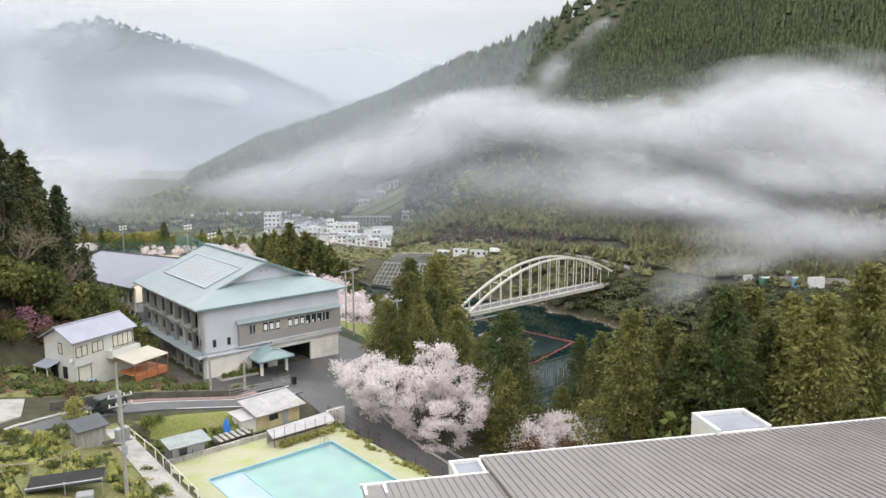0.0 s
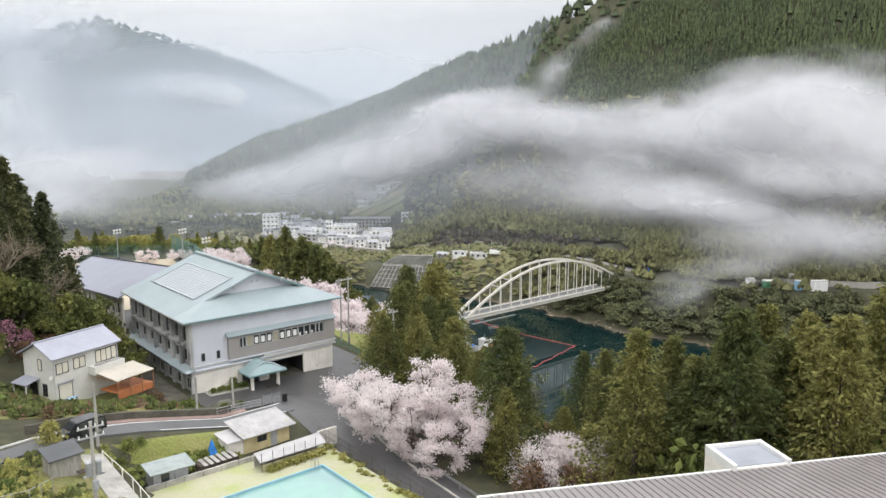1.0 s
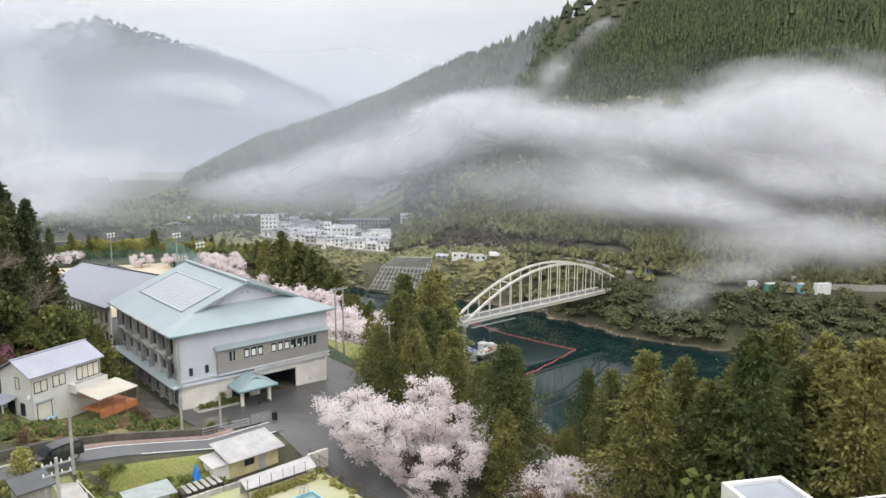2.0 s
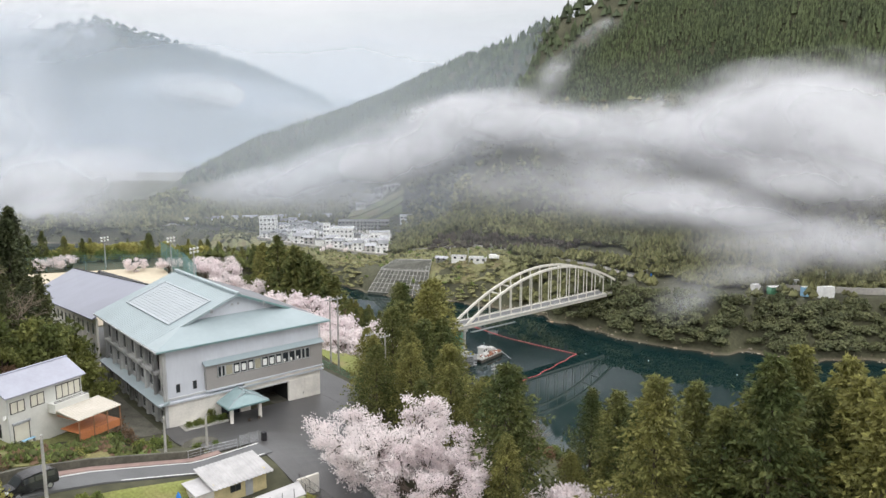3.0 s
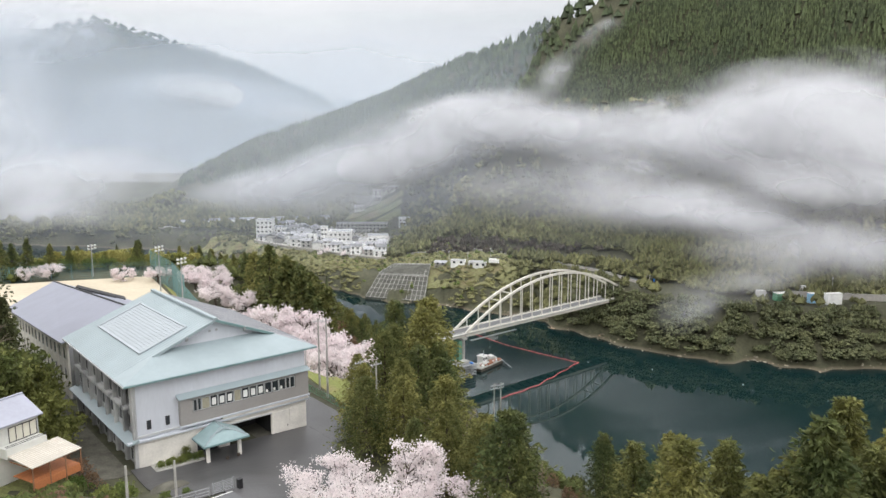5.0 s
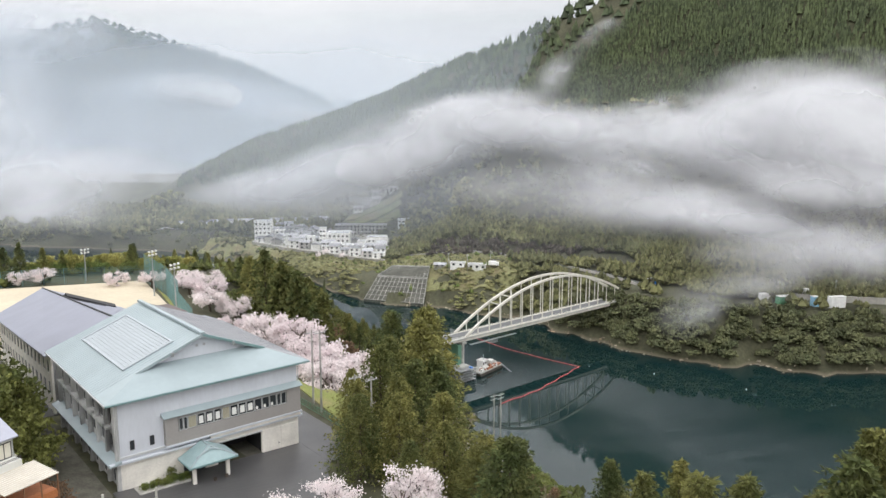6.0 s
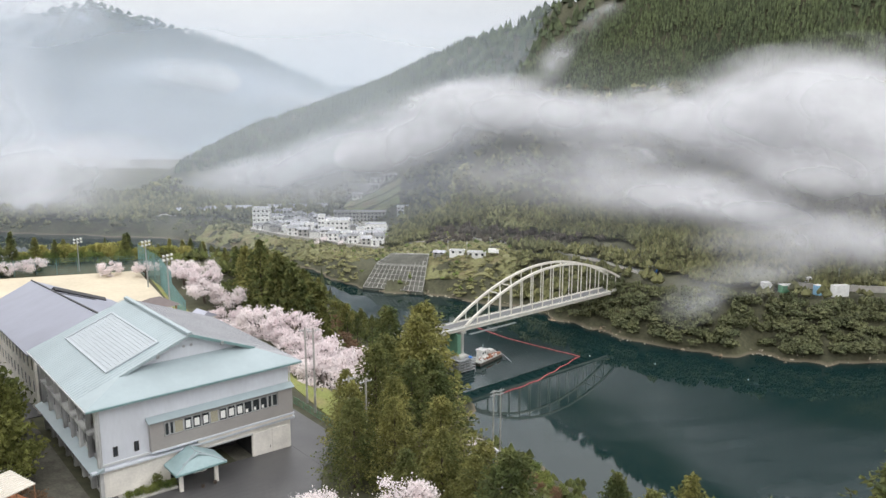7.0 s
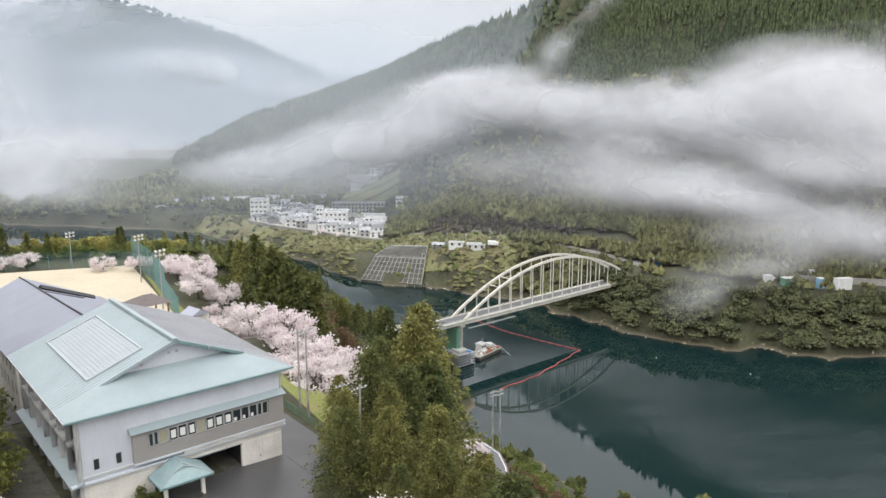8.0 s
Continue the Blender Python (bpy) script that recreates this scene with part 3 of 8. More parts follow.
p = sites(4900, 325, 420, lambda u, v, z, s, far: far & (s > 2) & (s < 28) & (u > 60))
scatter("shore_woods", BROAD_FINE, p, 3.2 + 3.0 * RNG.random(len(p)), 4.0 + 3.8 * RNG.random(len(p)), M_SHORE, "round-headed evergreen woods above the far shore", "woods")
p = sites(7300, 330, 520, lambda u, v, z, s, far: far & (s > 3) & ~((s < 33) & (u > 60) & (v < 420)) & (z < 25) & ~bank_clear(u, v) & ~road_shelf(s) & ~town_area(u, v) & ~brown_slope(u, v))
scatter("bank_woods", BROAD_NEAR, p, 2.8 + 2.6 * RNG.random(len(p)), 3.8 + 3.4 * RNG.random(len(p)), M_WOODS, "evergreen broadleaf woods on the far river bank", "woods")
p = sites(3000, 500, 600, lambda u, v, z, s, far: far & brown_slope(u, v) & ~road_shelf(s))
scatter("bare_woods", BROAD_NEAR, p, 2.2 + 2.0 * RNG.random(len(p)), 3.0 + 3.0 * RNG.random(len(p)), M_BARE_WOODS, "leafless brown woods on the slope above the road", "woods")
p = sites(5600, 480, 640, lambda u, v, z, s, far: far & (s > 8) & (z < 60) & ~bank_clear(u, v) & ~road_shelf(s) & ~town_area(u, v) & ~brown_slope(u, v))
scatter("foot_woods", BROAD_NEAR, p, 3.4 + 2.8 * RNG.random(len(p)), 4.5 + 3.5 * RNG.random(len(p)), M_WOODS, "mixed woods at the foot of the mountain", "woods")
p = sites(5500, 640, 900, lambda u, v, z, s, far: far & (s > 8) & (z < 60) & ~bank_clear(u, v) & ~road_shelf(s) & ~town_area(u, v) & ~hillside_plot(u, v))
scatter("slope_woods", BROAD_FAR, p, 3.8 + 3.4 * RNG.random(len(p)), 5 + 4 * RNG.random(len(p)), M_WOODS, "mixed woods on the lower mountain slopes", "woods")


def in_sight(u, v, z):
    """Full density up to a little above the view's upper edge, thin above that."""
    return ((z - 30) / v < 0.25) | (RNG.random(len(u)) < 0.25)


p = sites(58000, 440, 720, lambda u, v, z, s, far: far & (z > 30 + 18 * waves(u, v, 150, 3)) & (u > -60) & in_sight(u, v, z))
scatter("cedar_woods", CONE_FAR, p, 2.7 + 1.5 * RNG.random(len(p)), 5.5 + 4 * RNG.random(len(p)), M_CEDAR_WOODS, "dense cedar plantation on the upper mountainside", "woods")
p = sites(34000, 720, 1620, lambda u, v, z, s, far: far & (s > 10) & ((z > 15) | ((u < -60) & (z > -30))) & ~((u < -330) & (z < 20)) & ~town_area(u, v) & ~hillside_plot(u, v) & in_sight(u, v, z))
scatter("ridge_woods", CONE_MIN, p, 6 + 3.5 * RNG.random(len(p)), 7 + 5 * RNG.random(len(p)), M_CEDAR_WOODS, "dark woods along the far ridges", "woods")
p = sites(10000, 1600, 2600, lambda u, v, z, s, far: far & (s > 10) & (u < 100), spread=0.62)
scatter("hazy_woods", CONE_MIN, p, 18 + 8 * RNG.random(len(p)), 7 + 5 * RNG.random(len(p)), M_CEDAR_WOODS, "woods on the mountain deep in the mist", "woods")


# rocks along the far waterline
M_SHORE_ROCK = mat("bleached_shore_rock", (0.30, 0.265, 0.20), 0.9, grain=0.3, grain_scale=1.5, stain=0.5, stain_scale=0.08, stain_colour=(0.22, 0.14, 0.08), per_island=0.45)
ROCKS = [octa(np.array((0.0, 0.0, 0.1)), 0.8, RNG) for _ in range(8)]
p = sites(26000, 300, 480, lambda u, v, z, s, far: far & (s > -1.2 + 1.2 * waves(u, v, 25, 6)) & (s < 1.8 + 1.2 * waves(u, v, 18, 9)) & (u > -60))
p[:, 2] = np.maximum(p[:, 2] + 0.5, WATER - 0.2)
scatter("shore_rocks", ROCKS, p, 0.5 + 1.5 * RNG.random(len(p)) ** 3, 0.4 + 0.9 * RNG.random(len(p)) ** 2, M_SHORE_ROCK, "bleached rocks and gravel along the waterline", "rocks")


# near trees
def sprays(points, outward, length, width, rng, droop=0.0, spread=0.7):
    """Leaf sprays: folded diamonds at the points, turned outward with some disorder."""
    n = len(points)
    d = outward + spread * rng.normal(size=(n, 3))
    d[:, 2] -= droop
    d /= np.linalg.norm(d, axis=1)[:, None] + 1e-9
    s = np.cross(d, rng.normal(size=(n, 3)))
    s /= np.linalg.norm(s, axis=1)[:, None] + 1e-9
    k = np.cross(d, s)
    ln = (length * (0.6 + 0.8 * rng.random(n)))[:, None]
    wd = (width * (0.6 + 0.8 * rng.random(n)))[:, None]
    a, b = points - d * ln * 0.5, points + d * ln * 0.5
    m1, m2 = points + s * wd * 0.5 + k * wd * 0.2, points - s * wd * 0.5 + k * wd * 0.2
    v = np.stack([a, m1, b, m2], 1).reshape(-1, 3)
    base = np.arange(n)[:, None] * 4
    f = np.concatenate([base + (0, 1, 2), base + (0, 2, 3)], 1).reshape(-1, 3)
    return v, f


def mesh_of(name, v, f, material, parent):
    me = bpy.data.meshes.new(name)
    me.from_pydata(v.tolist(), [], f.tolist())
    me.materials.append(material)
    ob = new(name, me)
    ob.parent = parent
    return ob


def cedar(height, radius, branches, per, rng, needles, label, group, size=1.0, tufts=3, taper=0.86):
    """A conifer: straight trunk, drooping branches, each hung with rounded tufts of needle sprays."""
    tree = empty("cedar", 0, 0, 0)
    bm = bmesh.new()
    add_tube(bm, (0, 0, -1.5), (0, 0, height * 0.5), 0.02 * height, 0.012 * height, 8)
    add_tube(bm, (0, 0, height * 0.5), (0, 0, height * 0.97), 0.012 * height, 0.02, 6)
    pts, outs = [], []
    lean, lobe = rng.random() * 6.28, rng.random() * 6.28
    for i in range(branches):
        t = 0.08 + 0.91 * (i + rng.random()) / branches
        a = i * 2.4 + rng.random() * 0.8
        lumpy = 1 + 0.16 * math.sin(2 * a + lean + 5 * t) + 0.12 * math.sin(3 * a + lobe - 9 * t)
        reach = radius * min(1.0, 1.12 * (1 - t) ** taper) * (1 - 0.3 * max(0, 0.2 - t) / 0.2) * (0.70 + 0.42 * rng.random()) * lumpy + 0.2
        root = np.array((0, 0, t * height))
        out = np.array((math.cos(a), math.sin(a), 0))
        tip = root + out * reach + np.array((0, 0, -0.20 * reach + 0.25))
        if t < 0.7 and i % 3 == 0:
            add_tube(bm, root, root + (tip - root) * 0.8, 0.05, 0.015, 3, caps=False)
        for k in range(tufts):
            f = 0.30 + 0.70 * (k + 0.3 + 0.7 * rng.random()) / tufts
            r = (0.36 + 0.11 * reach) * (0.75 + 0.5 * rng.random())
            c = root + (tip - root) * f + rng.normal(size=3) * 0.12 * reach * np.array((1, 1, 0.5))
            d = rng.normal(size=(per, 3))
            d /= np.linalg.norm(d, axis=1)[:, None]
            pts.append(c + d * r * np.array((1, 1, 0.75)) * (0.75 + 0.3 * rng.random((per, 1))))
            outs.append(d * 0.7 + out * 0.55 + np.array((0, 0, 0.1)))
    part("trunk", bm, M_BARK, tree)
    v, f = sprays(np.concatenate(pts), np.concatenate(outs), 0.42 * size, 0.20 * size, rng, droop=0.35, spread=0.35)
    mesh_of("crown", v, f, needles, tree)
    return tagged(tree, label, "tree", group=group)


def skeleton(bm, base, direction, length, radius, depth, rng, ends, spread=0.75, rise=0.10, kids=(3, 4)):
    """Forking limbs; collects the twig ends."""
    d = Vector(direction).normalized()
    mid = base + d * length * 0.55 + Vector(rng.normal(size=3)) * length * 0.06
    tip = base + d * length + Vector((0, 0, rise * length)) + Vector(rng.normal(size=3)) * length * 0.06
    add_tube(bm, base, mid, radius, radius * 0.78, 5 if depth > 1 else 3, caps=False)
    add_tube(bm, mid, tip, radius * 0.78, radius * 0.5, 6 if depth > 1 else 3, caps=False)
    if depth == 0:
        ends.append((mid, tip))
        return
    for _ in range(int(rng.integers(kids[0], kids[1] + 1))):
        nd = d + Vector(rng.normal(size=3)) * spread
        start = mid.lerp(tip, 0.2 + 0.8 * rng.random())
        skeleton(bm, start, nd, length * (0.55 + 0.25 * rng.random()), radius * 0.5, depth - 1, rng, ends, spread, rise, kids)


def spreading_tree(kind, reach, trunk, limbs, depth, per, size, rng, leaves, bark, label, group, flat=0.35, twig_spread=0.45, kids=(3, 4)):
    """A broad tree: short trunk, forking limbs, leaves or blossom clustered along the twigs."""
    tree = empty(kind, 0, 0, 0)
    bm = bmesh.new()
    top = Vector((rng.normal() * 0.2, rng.normal() * 0.2, trunk))
    add_tube(bm, (0, 0, -1.0), top, 0.055 * reach + 0.08, 0.045 * reach + 0.05, 9, caps=False)
    ends = []
    for i in range(limbs):
        a = i * 6.283 / limbs + rng.random() * 0.7
        up = flat + 0.55 * rng.random()
        skeleton(bm, top, (math.cos(a), math.sin(a), up), reach * (0.42 + 0.15 * rng.random()), 0.030 * reach + 0.03, depth, rng, ends, 0.6, 0.12, kids)
    part("trunk", bm, bark, tree)
    if per:
        pts, outs = [], []
        for m, t in ends:
            m, t = np.array(m), np.array(t)
            s = rng.random((per, 1)) * 1.25
            pts.append(m + (t - m) * s + rng.normal(size=(per, 3)) * twig_spread * np.array((1, 1, 0.6)))
            outs.append(np.tile((t - m) / (np.linalg.norm(t - m) + 1e-6) * 0.6 + np.array((0, 0, 0.3)), (per, 1)))
        v, f = sprays(np.concatenate(pts), np.concatenate(outs), size, size * 0.7, rng, spread=0.9)
        mesh_of("crown", v, f, leaves, tree)
    return tagged(tree, label, "tree", group=group)


def shrub(kind, radius, height, count, size, rng, leaves, label, group, wild=0.25):
    """A low bush: stems from one stock and a loose head of leaves."""
    bush = empty(kind, 0, 0, 0)
    bm = bmesh.new()
    for _ in range(7):
        a, r = rng.random() * 6.283, rng.random() * radius * 0.6
        add_tube(bm, (0, 0, -0.3), (r * math.cos(a), r * math.sin(a), height * (0.5 + 0.4 * rng.random())), 0.03, 0.012, 4, caps=False)
    part("stems", bm, M_BARK, bush)
    a, z = rng.random(count) * 6.283, rng.random(count)
    r = radius * np.sqrt(rng.random(count)) * (1 - 0.55 * z) * (1 + wild * np.sin(a * 3 + 1) + wild * np.sin(a * 5 + z * 6))
    pts = np.stack([r * np.cos(a), r * np.sin(a), height * (0.08 + 0.92 * z)], 1) + rng.normal(size=(count, 3)) * 0.08
    v, f = sprays(pts, np.stack([np.cos(a), np.sin(a), np.ones(count)], 1), size, size * 0.6, rng, spread=0.9)
    mesh_of("leaves", v, f, leaves, bush)
    return tagged(bush, label, "shrub", group=group)


def plant(protos, rows, heights=None):
    """Sets trees by x, y and size; the first of each kind is the original itself."""
    used = set()
    for i, (x, y, k) in enumerate(rows):
        pr = protos[i % len(protos)]
        z = float(land(x, y))
        m = pose(x, y, z, 0, 0, (i * 137.5) % 360) @ Matrix.Diagonal((k, k, k * (0.94 + 0.12 * ((i * 7) % 5) / 4), 1))
        if pr.name not in used:
            used.add(pr.name)
            pr.matrix_world = m
            base[pr.name] = m
        else:
            copy_thing(pr, m @ Matrix.Diagonal((1 / pr.scale.x, 1 / pr.scale.y, 1 / pr.scale.z, 1)))


base = {}


def by_top(rows, tall):
    """x, y and the height of the tree's top above the school yard, turned into a size."""
    return [(x, y, (top - float(land(x, y))) / tall) for x, y, top in rows]


L_CED = "tall cedar with dense olive-green needles on the slope"
r4 = np.random.default_rng(11)
near_cedars = [cedar(20, 6.0, 190, 14, r4, M_CEDAR, L_CED, "cedars below the school", 1.08, taper=0.78) for _ in range(3)]
plant(near_cedars, by_top([
    (17.4, -59.7, 19.9), (20.0, -67.5, 21.8), (21.8, -60.4, 16.4), (19.8, -64.0, 17.4), (29.9, -65.0, 19.4), (25.7, -68.6, 19.9), (29.7, -69.0, 20.0), (22.6, -64.8, 16.8),
    (24.2, -51.0, 14.0), (28.7, -44.5, 10.6), (23.6, -53.4, 13.6), (30.4, -75.4, 23.8), (22.7, -74.8, 20.6), (25.9, -71.5, 20.6)], 20))
back_cedars = [cedar(20, 6.0, 130, 10, r4, M_CEDAR, L_CED, "cedars below the school", 1.4) for _ in range(2)]
plant(back_cedars, by_top([
    (33, -66, 17.2), (31, -60, 12.3), (37, -63, 14.5), (39, -69, 17.0), (44, -71, 18.5), (28, -71, 17.5), (34, -74, 19.0), (31, -50, 11.4), (34, -55, 10.0),
    (33, -42, 7.4), (38, -46, 8.6)], 20))
broad_cedars = [cedar(16, 5.3, 165, 13, r4, M_CEDAR, "broad olive-green cedar on the slope beside the drive", "broad cedars", 1.15, taper=0.66) for _ in range(3)]
plant(broad_cedars, by_top([
    (22.5, -14, 10.6), (25.5, -9, 9.6), (28, -4, 8.6), (32.5, -4, 12.0), (37, 0, 10.6), (43, 0.5, 13.6), (50, 8, 11.6), (47, 13, 9.5), (29.5, -12, 10.5), (34.5, -9, 9.8),
    (20.8, -25.6, 9.2), (25.5, -25.5, 9.4), (30, -20, 9.0), (40, -7, 7.5), (43, -3, 7.0), (18.2, -42.3, 16.2), (20.8, -40.6, 11.5),
    (15.0, -45.5, 9.4), (25, -31, 9.0), (25.5, -17.5, 10.0), (30, -27, 8.0), (22.5, -47, 6.5), (27.5, -49.5, 8.0)], 16))
dark_cedars = [cedar(24, 5.6, 150, 8, r4, M_CEDAR_DARK, "dark cedar on the hillside behind the house", "hillside cedars", 1.85) for _ in range(2)]
plant(dark_cedars, by_top([(-20, 21, 35.5), (-23, 26, 35), (-16.5, 25, 31), (-13.5, 34, 30), (-27, 20, 36), (-19, 34, 31), (-15, 44, 24), (-18.5, 17, 25),
                           (-21, 14, 24), (-24, 13, 29), (-17, 29, 33), (-14.5, 20, 22), (-11.5, 40, 26), (-18, 50, 27), (-9.5, 36, 25.5), (-8.5, 44, 22.5), (-11, 30, 25), (-7.5, 30, 15.5), (-7, 52, 14)], 24))
row_cedars = [cedar(14, 4.0, 80, 7, r4, M_CEDAR, "slim olive-green cedar in a row on the river slope", "cedar row", 2.0, 2) for _ in range(3)]
rows = []
for i in range(64):
    t, side = (i + 0.5) / 64, r4.random()
    x, y = 65 + 20 * t + 11 * side, 74 + 98 * t + 5 * r4.random()
    rows.append((x, y, 5.6 - 8.0 * side * (1 - 0.8 * t) - 0.165 * max(0, y - 104) - 3.5 * r4.random() ** 2))
plant(row_cedars, by_top(rows, 14))
far_rows = [(61.3, 185, 0.5), (32.6, 186, 1.2), (38.9, 188, -1.0), (42, 190, -0.6), (26, 187, 3.0), (22, 190, 2.6), (18, 185, 3.6), (76, 186, -4.4), (80, 184, -4.2), (84, 187, -5.2), (88, 185, -5.6),
            (57.5, 176, 1.0), (12, 184, 3.0), (6, 186, 4.0), (0, 180, 4.5), (-6, 174, 5.5), (73, 189, -6)]
plant([cedar(14, 3.5, 70, 9, r4, M_CEDAR, "olive cedar beyond the playing field", "field edge cedars", 2.0, 2) for _ in range(2)], by_top(far_rows, 14))
bamboo = [shrub("bamboo_clump", 3.0, 5.0, 800, 0.62, r4, M_BAMBOO, "clump of pale yellow-green bamboo behind the field", "bamboo clumps") for _ in range(2)]
plant(bamboo, [(28 + 52 * (i + r4.random()) / 26, 190 - 0.30 * 52 * i / 26 + 9 * r4.random(), 0.75 + 0.5 * r4.random()) for i in range(26)])

L_CHERRY = "cherry tree in full pale blossom"
big_cherry = spreading_tree("cherry_tree", 7.2, 1.4, 9, 3, 62, 0.22, r4, M_BLOSSOM, M_BARK, L_CHERRY + " above the drive", "cherry trees by the drive", flat=0.16, twig_spread=0.32, kids=(4, 4))
plant([big_cherry], [(11.6, -31.8, 1.06), (11.0, -38.8, 0.86)])
second_cherry = spreading_tree("cherry_tree", 4.6, 1.8, 6, 3, 30, 0.24, r4, M_BLOSSOM, M_BARK, L_CHERRY + " among the cedars", "cherry trees by the drive", flat=0.35, twig_spread=0.40)
plant([second_cherry], [(16.5, -50.0, 1.0), (20.0, -51.5, 1.0)])
row_cherries = [spreading_tree("cherry_tree", 5.2, 1.9, 7, 2, 38, 0.44, r4, M_BLOSSOM, M_BARK, L_CHERRY + " in a row beside the field", "cherry tree row", flat=0.22, twig_spread=0.44) for _ in range(3)]
plant(row_cherries, [(39, 6, 0.9), (46, 15, 1.25), (41, 22, 1.15), (50, 26, 1.2), (47, 36, 1.25), (54, 42, 1.1), (51, 52, 1.2), (50, 63, 1.1), (57, 58, 1.0), (55, 74, 1.2), (54, 86, 1.1), (50, 17, 1.0), (44, 30, 1.0),
                      (58, 84, 0.9), (58, 98, 1.0), (57, 110, 1.0), (62, 106, 0.9), (61, 120, 1.0), (60, 132, 1.0), (66, 130, 0.9), (63, 142, 1.0), (55, 150, 0.8),
                      (33, -6, 0.55), (30, -14, 0.5), (73, 22, 0.6), (70, 17, 0.5), (47, 158, 0.8), (30, 176, 0.8), (24, 178, 0.7)])
evergreens = [spreading_tree("evergreen_tree", 3.2, 1.5, 6, 2, 30, 0.44, r4, M_BROAD, M_BARK, "dense evergreen tree on the wooded bank", "evergreens by the gym", flat=0.7, twig_spread=0.42) for _ in range(2)]
plant(evergreens, [(-8, 13, 1.5), (-10, 20, 1.7), (-6, 19, 1.3), (-7, 26, 1.6), (-13, 11, 1.4), (-5.5, 31, 1.2), (-12, 16, 1.6), (-8, 36, 1.5), (-12, 5, 0.9), (-6, 9, 1.0), (-11, 27, 1.7), (-7, 42, 1.3), (-10, 33, 1.6), (-22, 9.5, 1.4), (-19, 10, 1.3), (-16.5, 9.5, 1.1), (-25, 7.5, 1.3), (-23, 4.5, 0.7), (-27, 6, 1.1), (-30, 3, 1.2), (-33, 8, 1.3), (-24, 10, 1.1),
                   (18, -70, 1.3), (24, -75, 1.5), (30, -84, 1.5), (14, -64, 1.0), (57, -3, 0.7), (60, 4, 0.6)])
fresh = spreading_tree("fresh_leaved_tree", 3.2, 1.6, 6, 2, 26, 0.42, r4, M_FRESH, M_BARK, "young tree with fresh yellow-green leaves", "fresh-leaved trees", flat=0.6, twig_spread=0.5)
plant([fresh], [(14.0, -70.1, 2.7), (25.2, -75.7, 2.7), (19.5, -73.0, 2.3), (44, 186, 0.9), (38, 188, 0.9), (50, 183, 0.9), (56, 176, 0.9), (32, 190, 0.9), (26, 190, 0.9), (20, 190, 0.8), (14, 186, 0.9), (62, 170, 0.9), (68, 160, 0.8), (88, 128, 0.9), (92, 150, 0.9)])
bare = spreading_tree("bare_tree", 4.2, 4.5, 8, 3, 0, 0.3, r4, M_BROAD, M_PALE_BARK, "leafless tree with pale twigs on the slope", "bare trees", flat=0.9, kids=(3, 4))
plant([bare], [(36.5, -11.0, 1.25), (39.5, -6.5, 1.3), (33.5, -14.5, 1.2), (28, -36, 1.0), (-13, 22, 1.2), (-20, 14, 1.3)])
plant(row_cedars, by_top([(x, y, float(land(x, y)) + 8 + 4 * r4.random()) for x, y in [(112 + 22 * r4.random(), 118 + 32 * r4.random()) for _ in range(16)]], 14))
brown = shrub("brown_shrub", 2.6, 4.2, 650, 0.5, r4, M_BROWN_SHRUB, "leafless reddish brown shrub on the slope", "brown shrubs")
plant([brown], [(92 + 20 * r4.random(), 112 + 34 * r4.random(), 1.2 + 0.7 * r4.random()) for _ in range(26)] + [(65 + 12 * r4.random(), 46 + 30 * r4.random(), 0.9 + 0.5 * r4.random()) for _ in range(22)] + [(74, 16, 0.8), (78, 22, 0.9), (24, -55, 0.8), (27, -58, 0.8), (15, -55, 1.1), (17, -56, 1.0), (13.5, -51, 0.9), (19, -54.5, 1.0), (-10, 44, 1.3), (-13, 52, 1.3), (-19.5, 5.5, 0.6), (-16, 8.0, 0.7), (-14, 13, 0.9), (-24, 5.5, 0.7), (-7, 14, 0.8), (-9, 24, 1.1), (-6, 36, 1.0), (-8, 50, 1.2), (74, 4, 0.6), (77, 9, 0.6), (80, 14, 0.7), (83, 20, 0.7), (71, -2, 0.6), (68, -8, 0.6), (66, -14, 0.6), (87, 27, 0.8), (84, 3, 0.7)])
magenta = shrub("flowering_shrub", 1.6, 3.2, 420, 0.32, r4, M_MAGENTA, "shrub with magenta blossom on the hillside", "flowering shrubs")
plant([magenta], [(-21, 6.8, 1.1), (-18.6, 7.4, 0.9)])
white_sh = shrub("flowering_shrub", 1.3, 2.6, 420, 0.22, r4, M_WHITE_BLOSSOM, "shrub with small white flowers beside the gym", "flowering shrubs")
plant([white_sh], [(-8.5, 7.5, 1.0), (-7.0, 9.0, 0.8), (-9.5, 4.5, 0.6)])
plant([fresh], [(92.5, 25.4, 0.68), (89.1, 20.9, 0.74), (84.9, 15.9, 0.68), (82.1, 11.9, 0.62), (79.5, 8.2, 0.68), (75.6, 3.3, 0.62), (72.7, -0.5, 0.56), (96.4, 30.0, 0.56)])
# woods below the school, down to the water
def slope_test(u, v, z, s, far):
    x, y = to_xy(u, v)
    return (~far) & (s > 1) & (z < -6) & (to_line(x, y, LANE, 2)[0] > 6) & ~((x < 62) & (y > 20) & (y < 175))


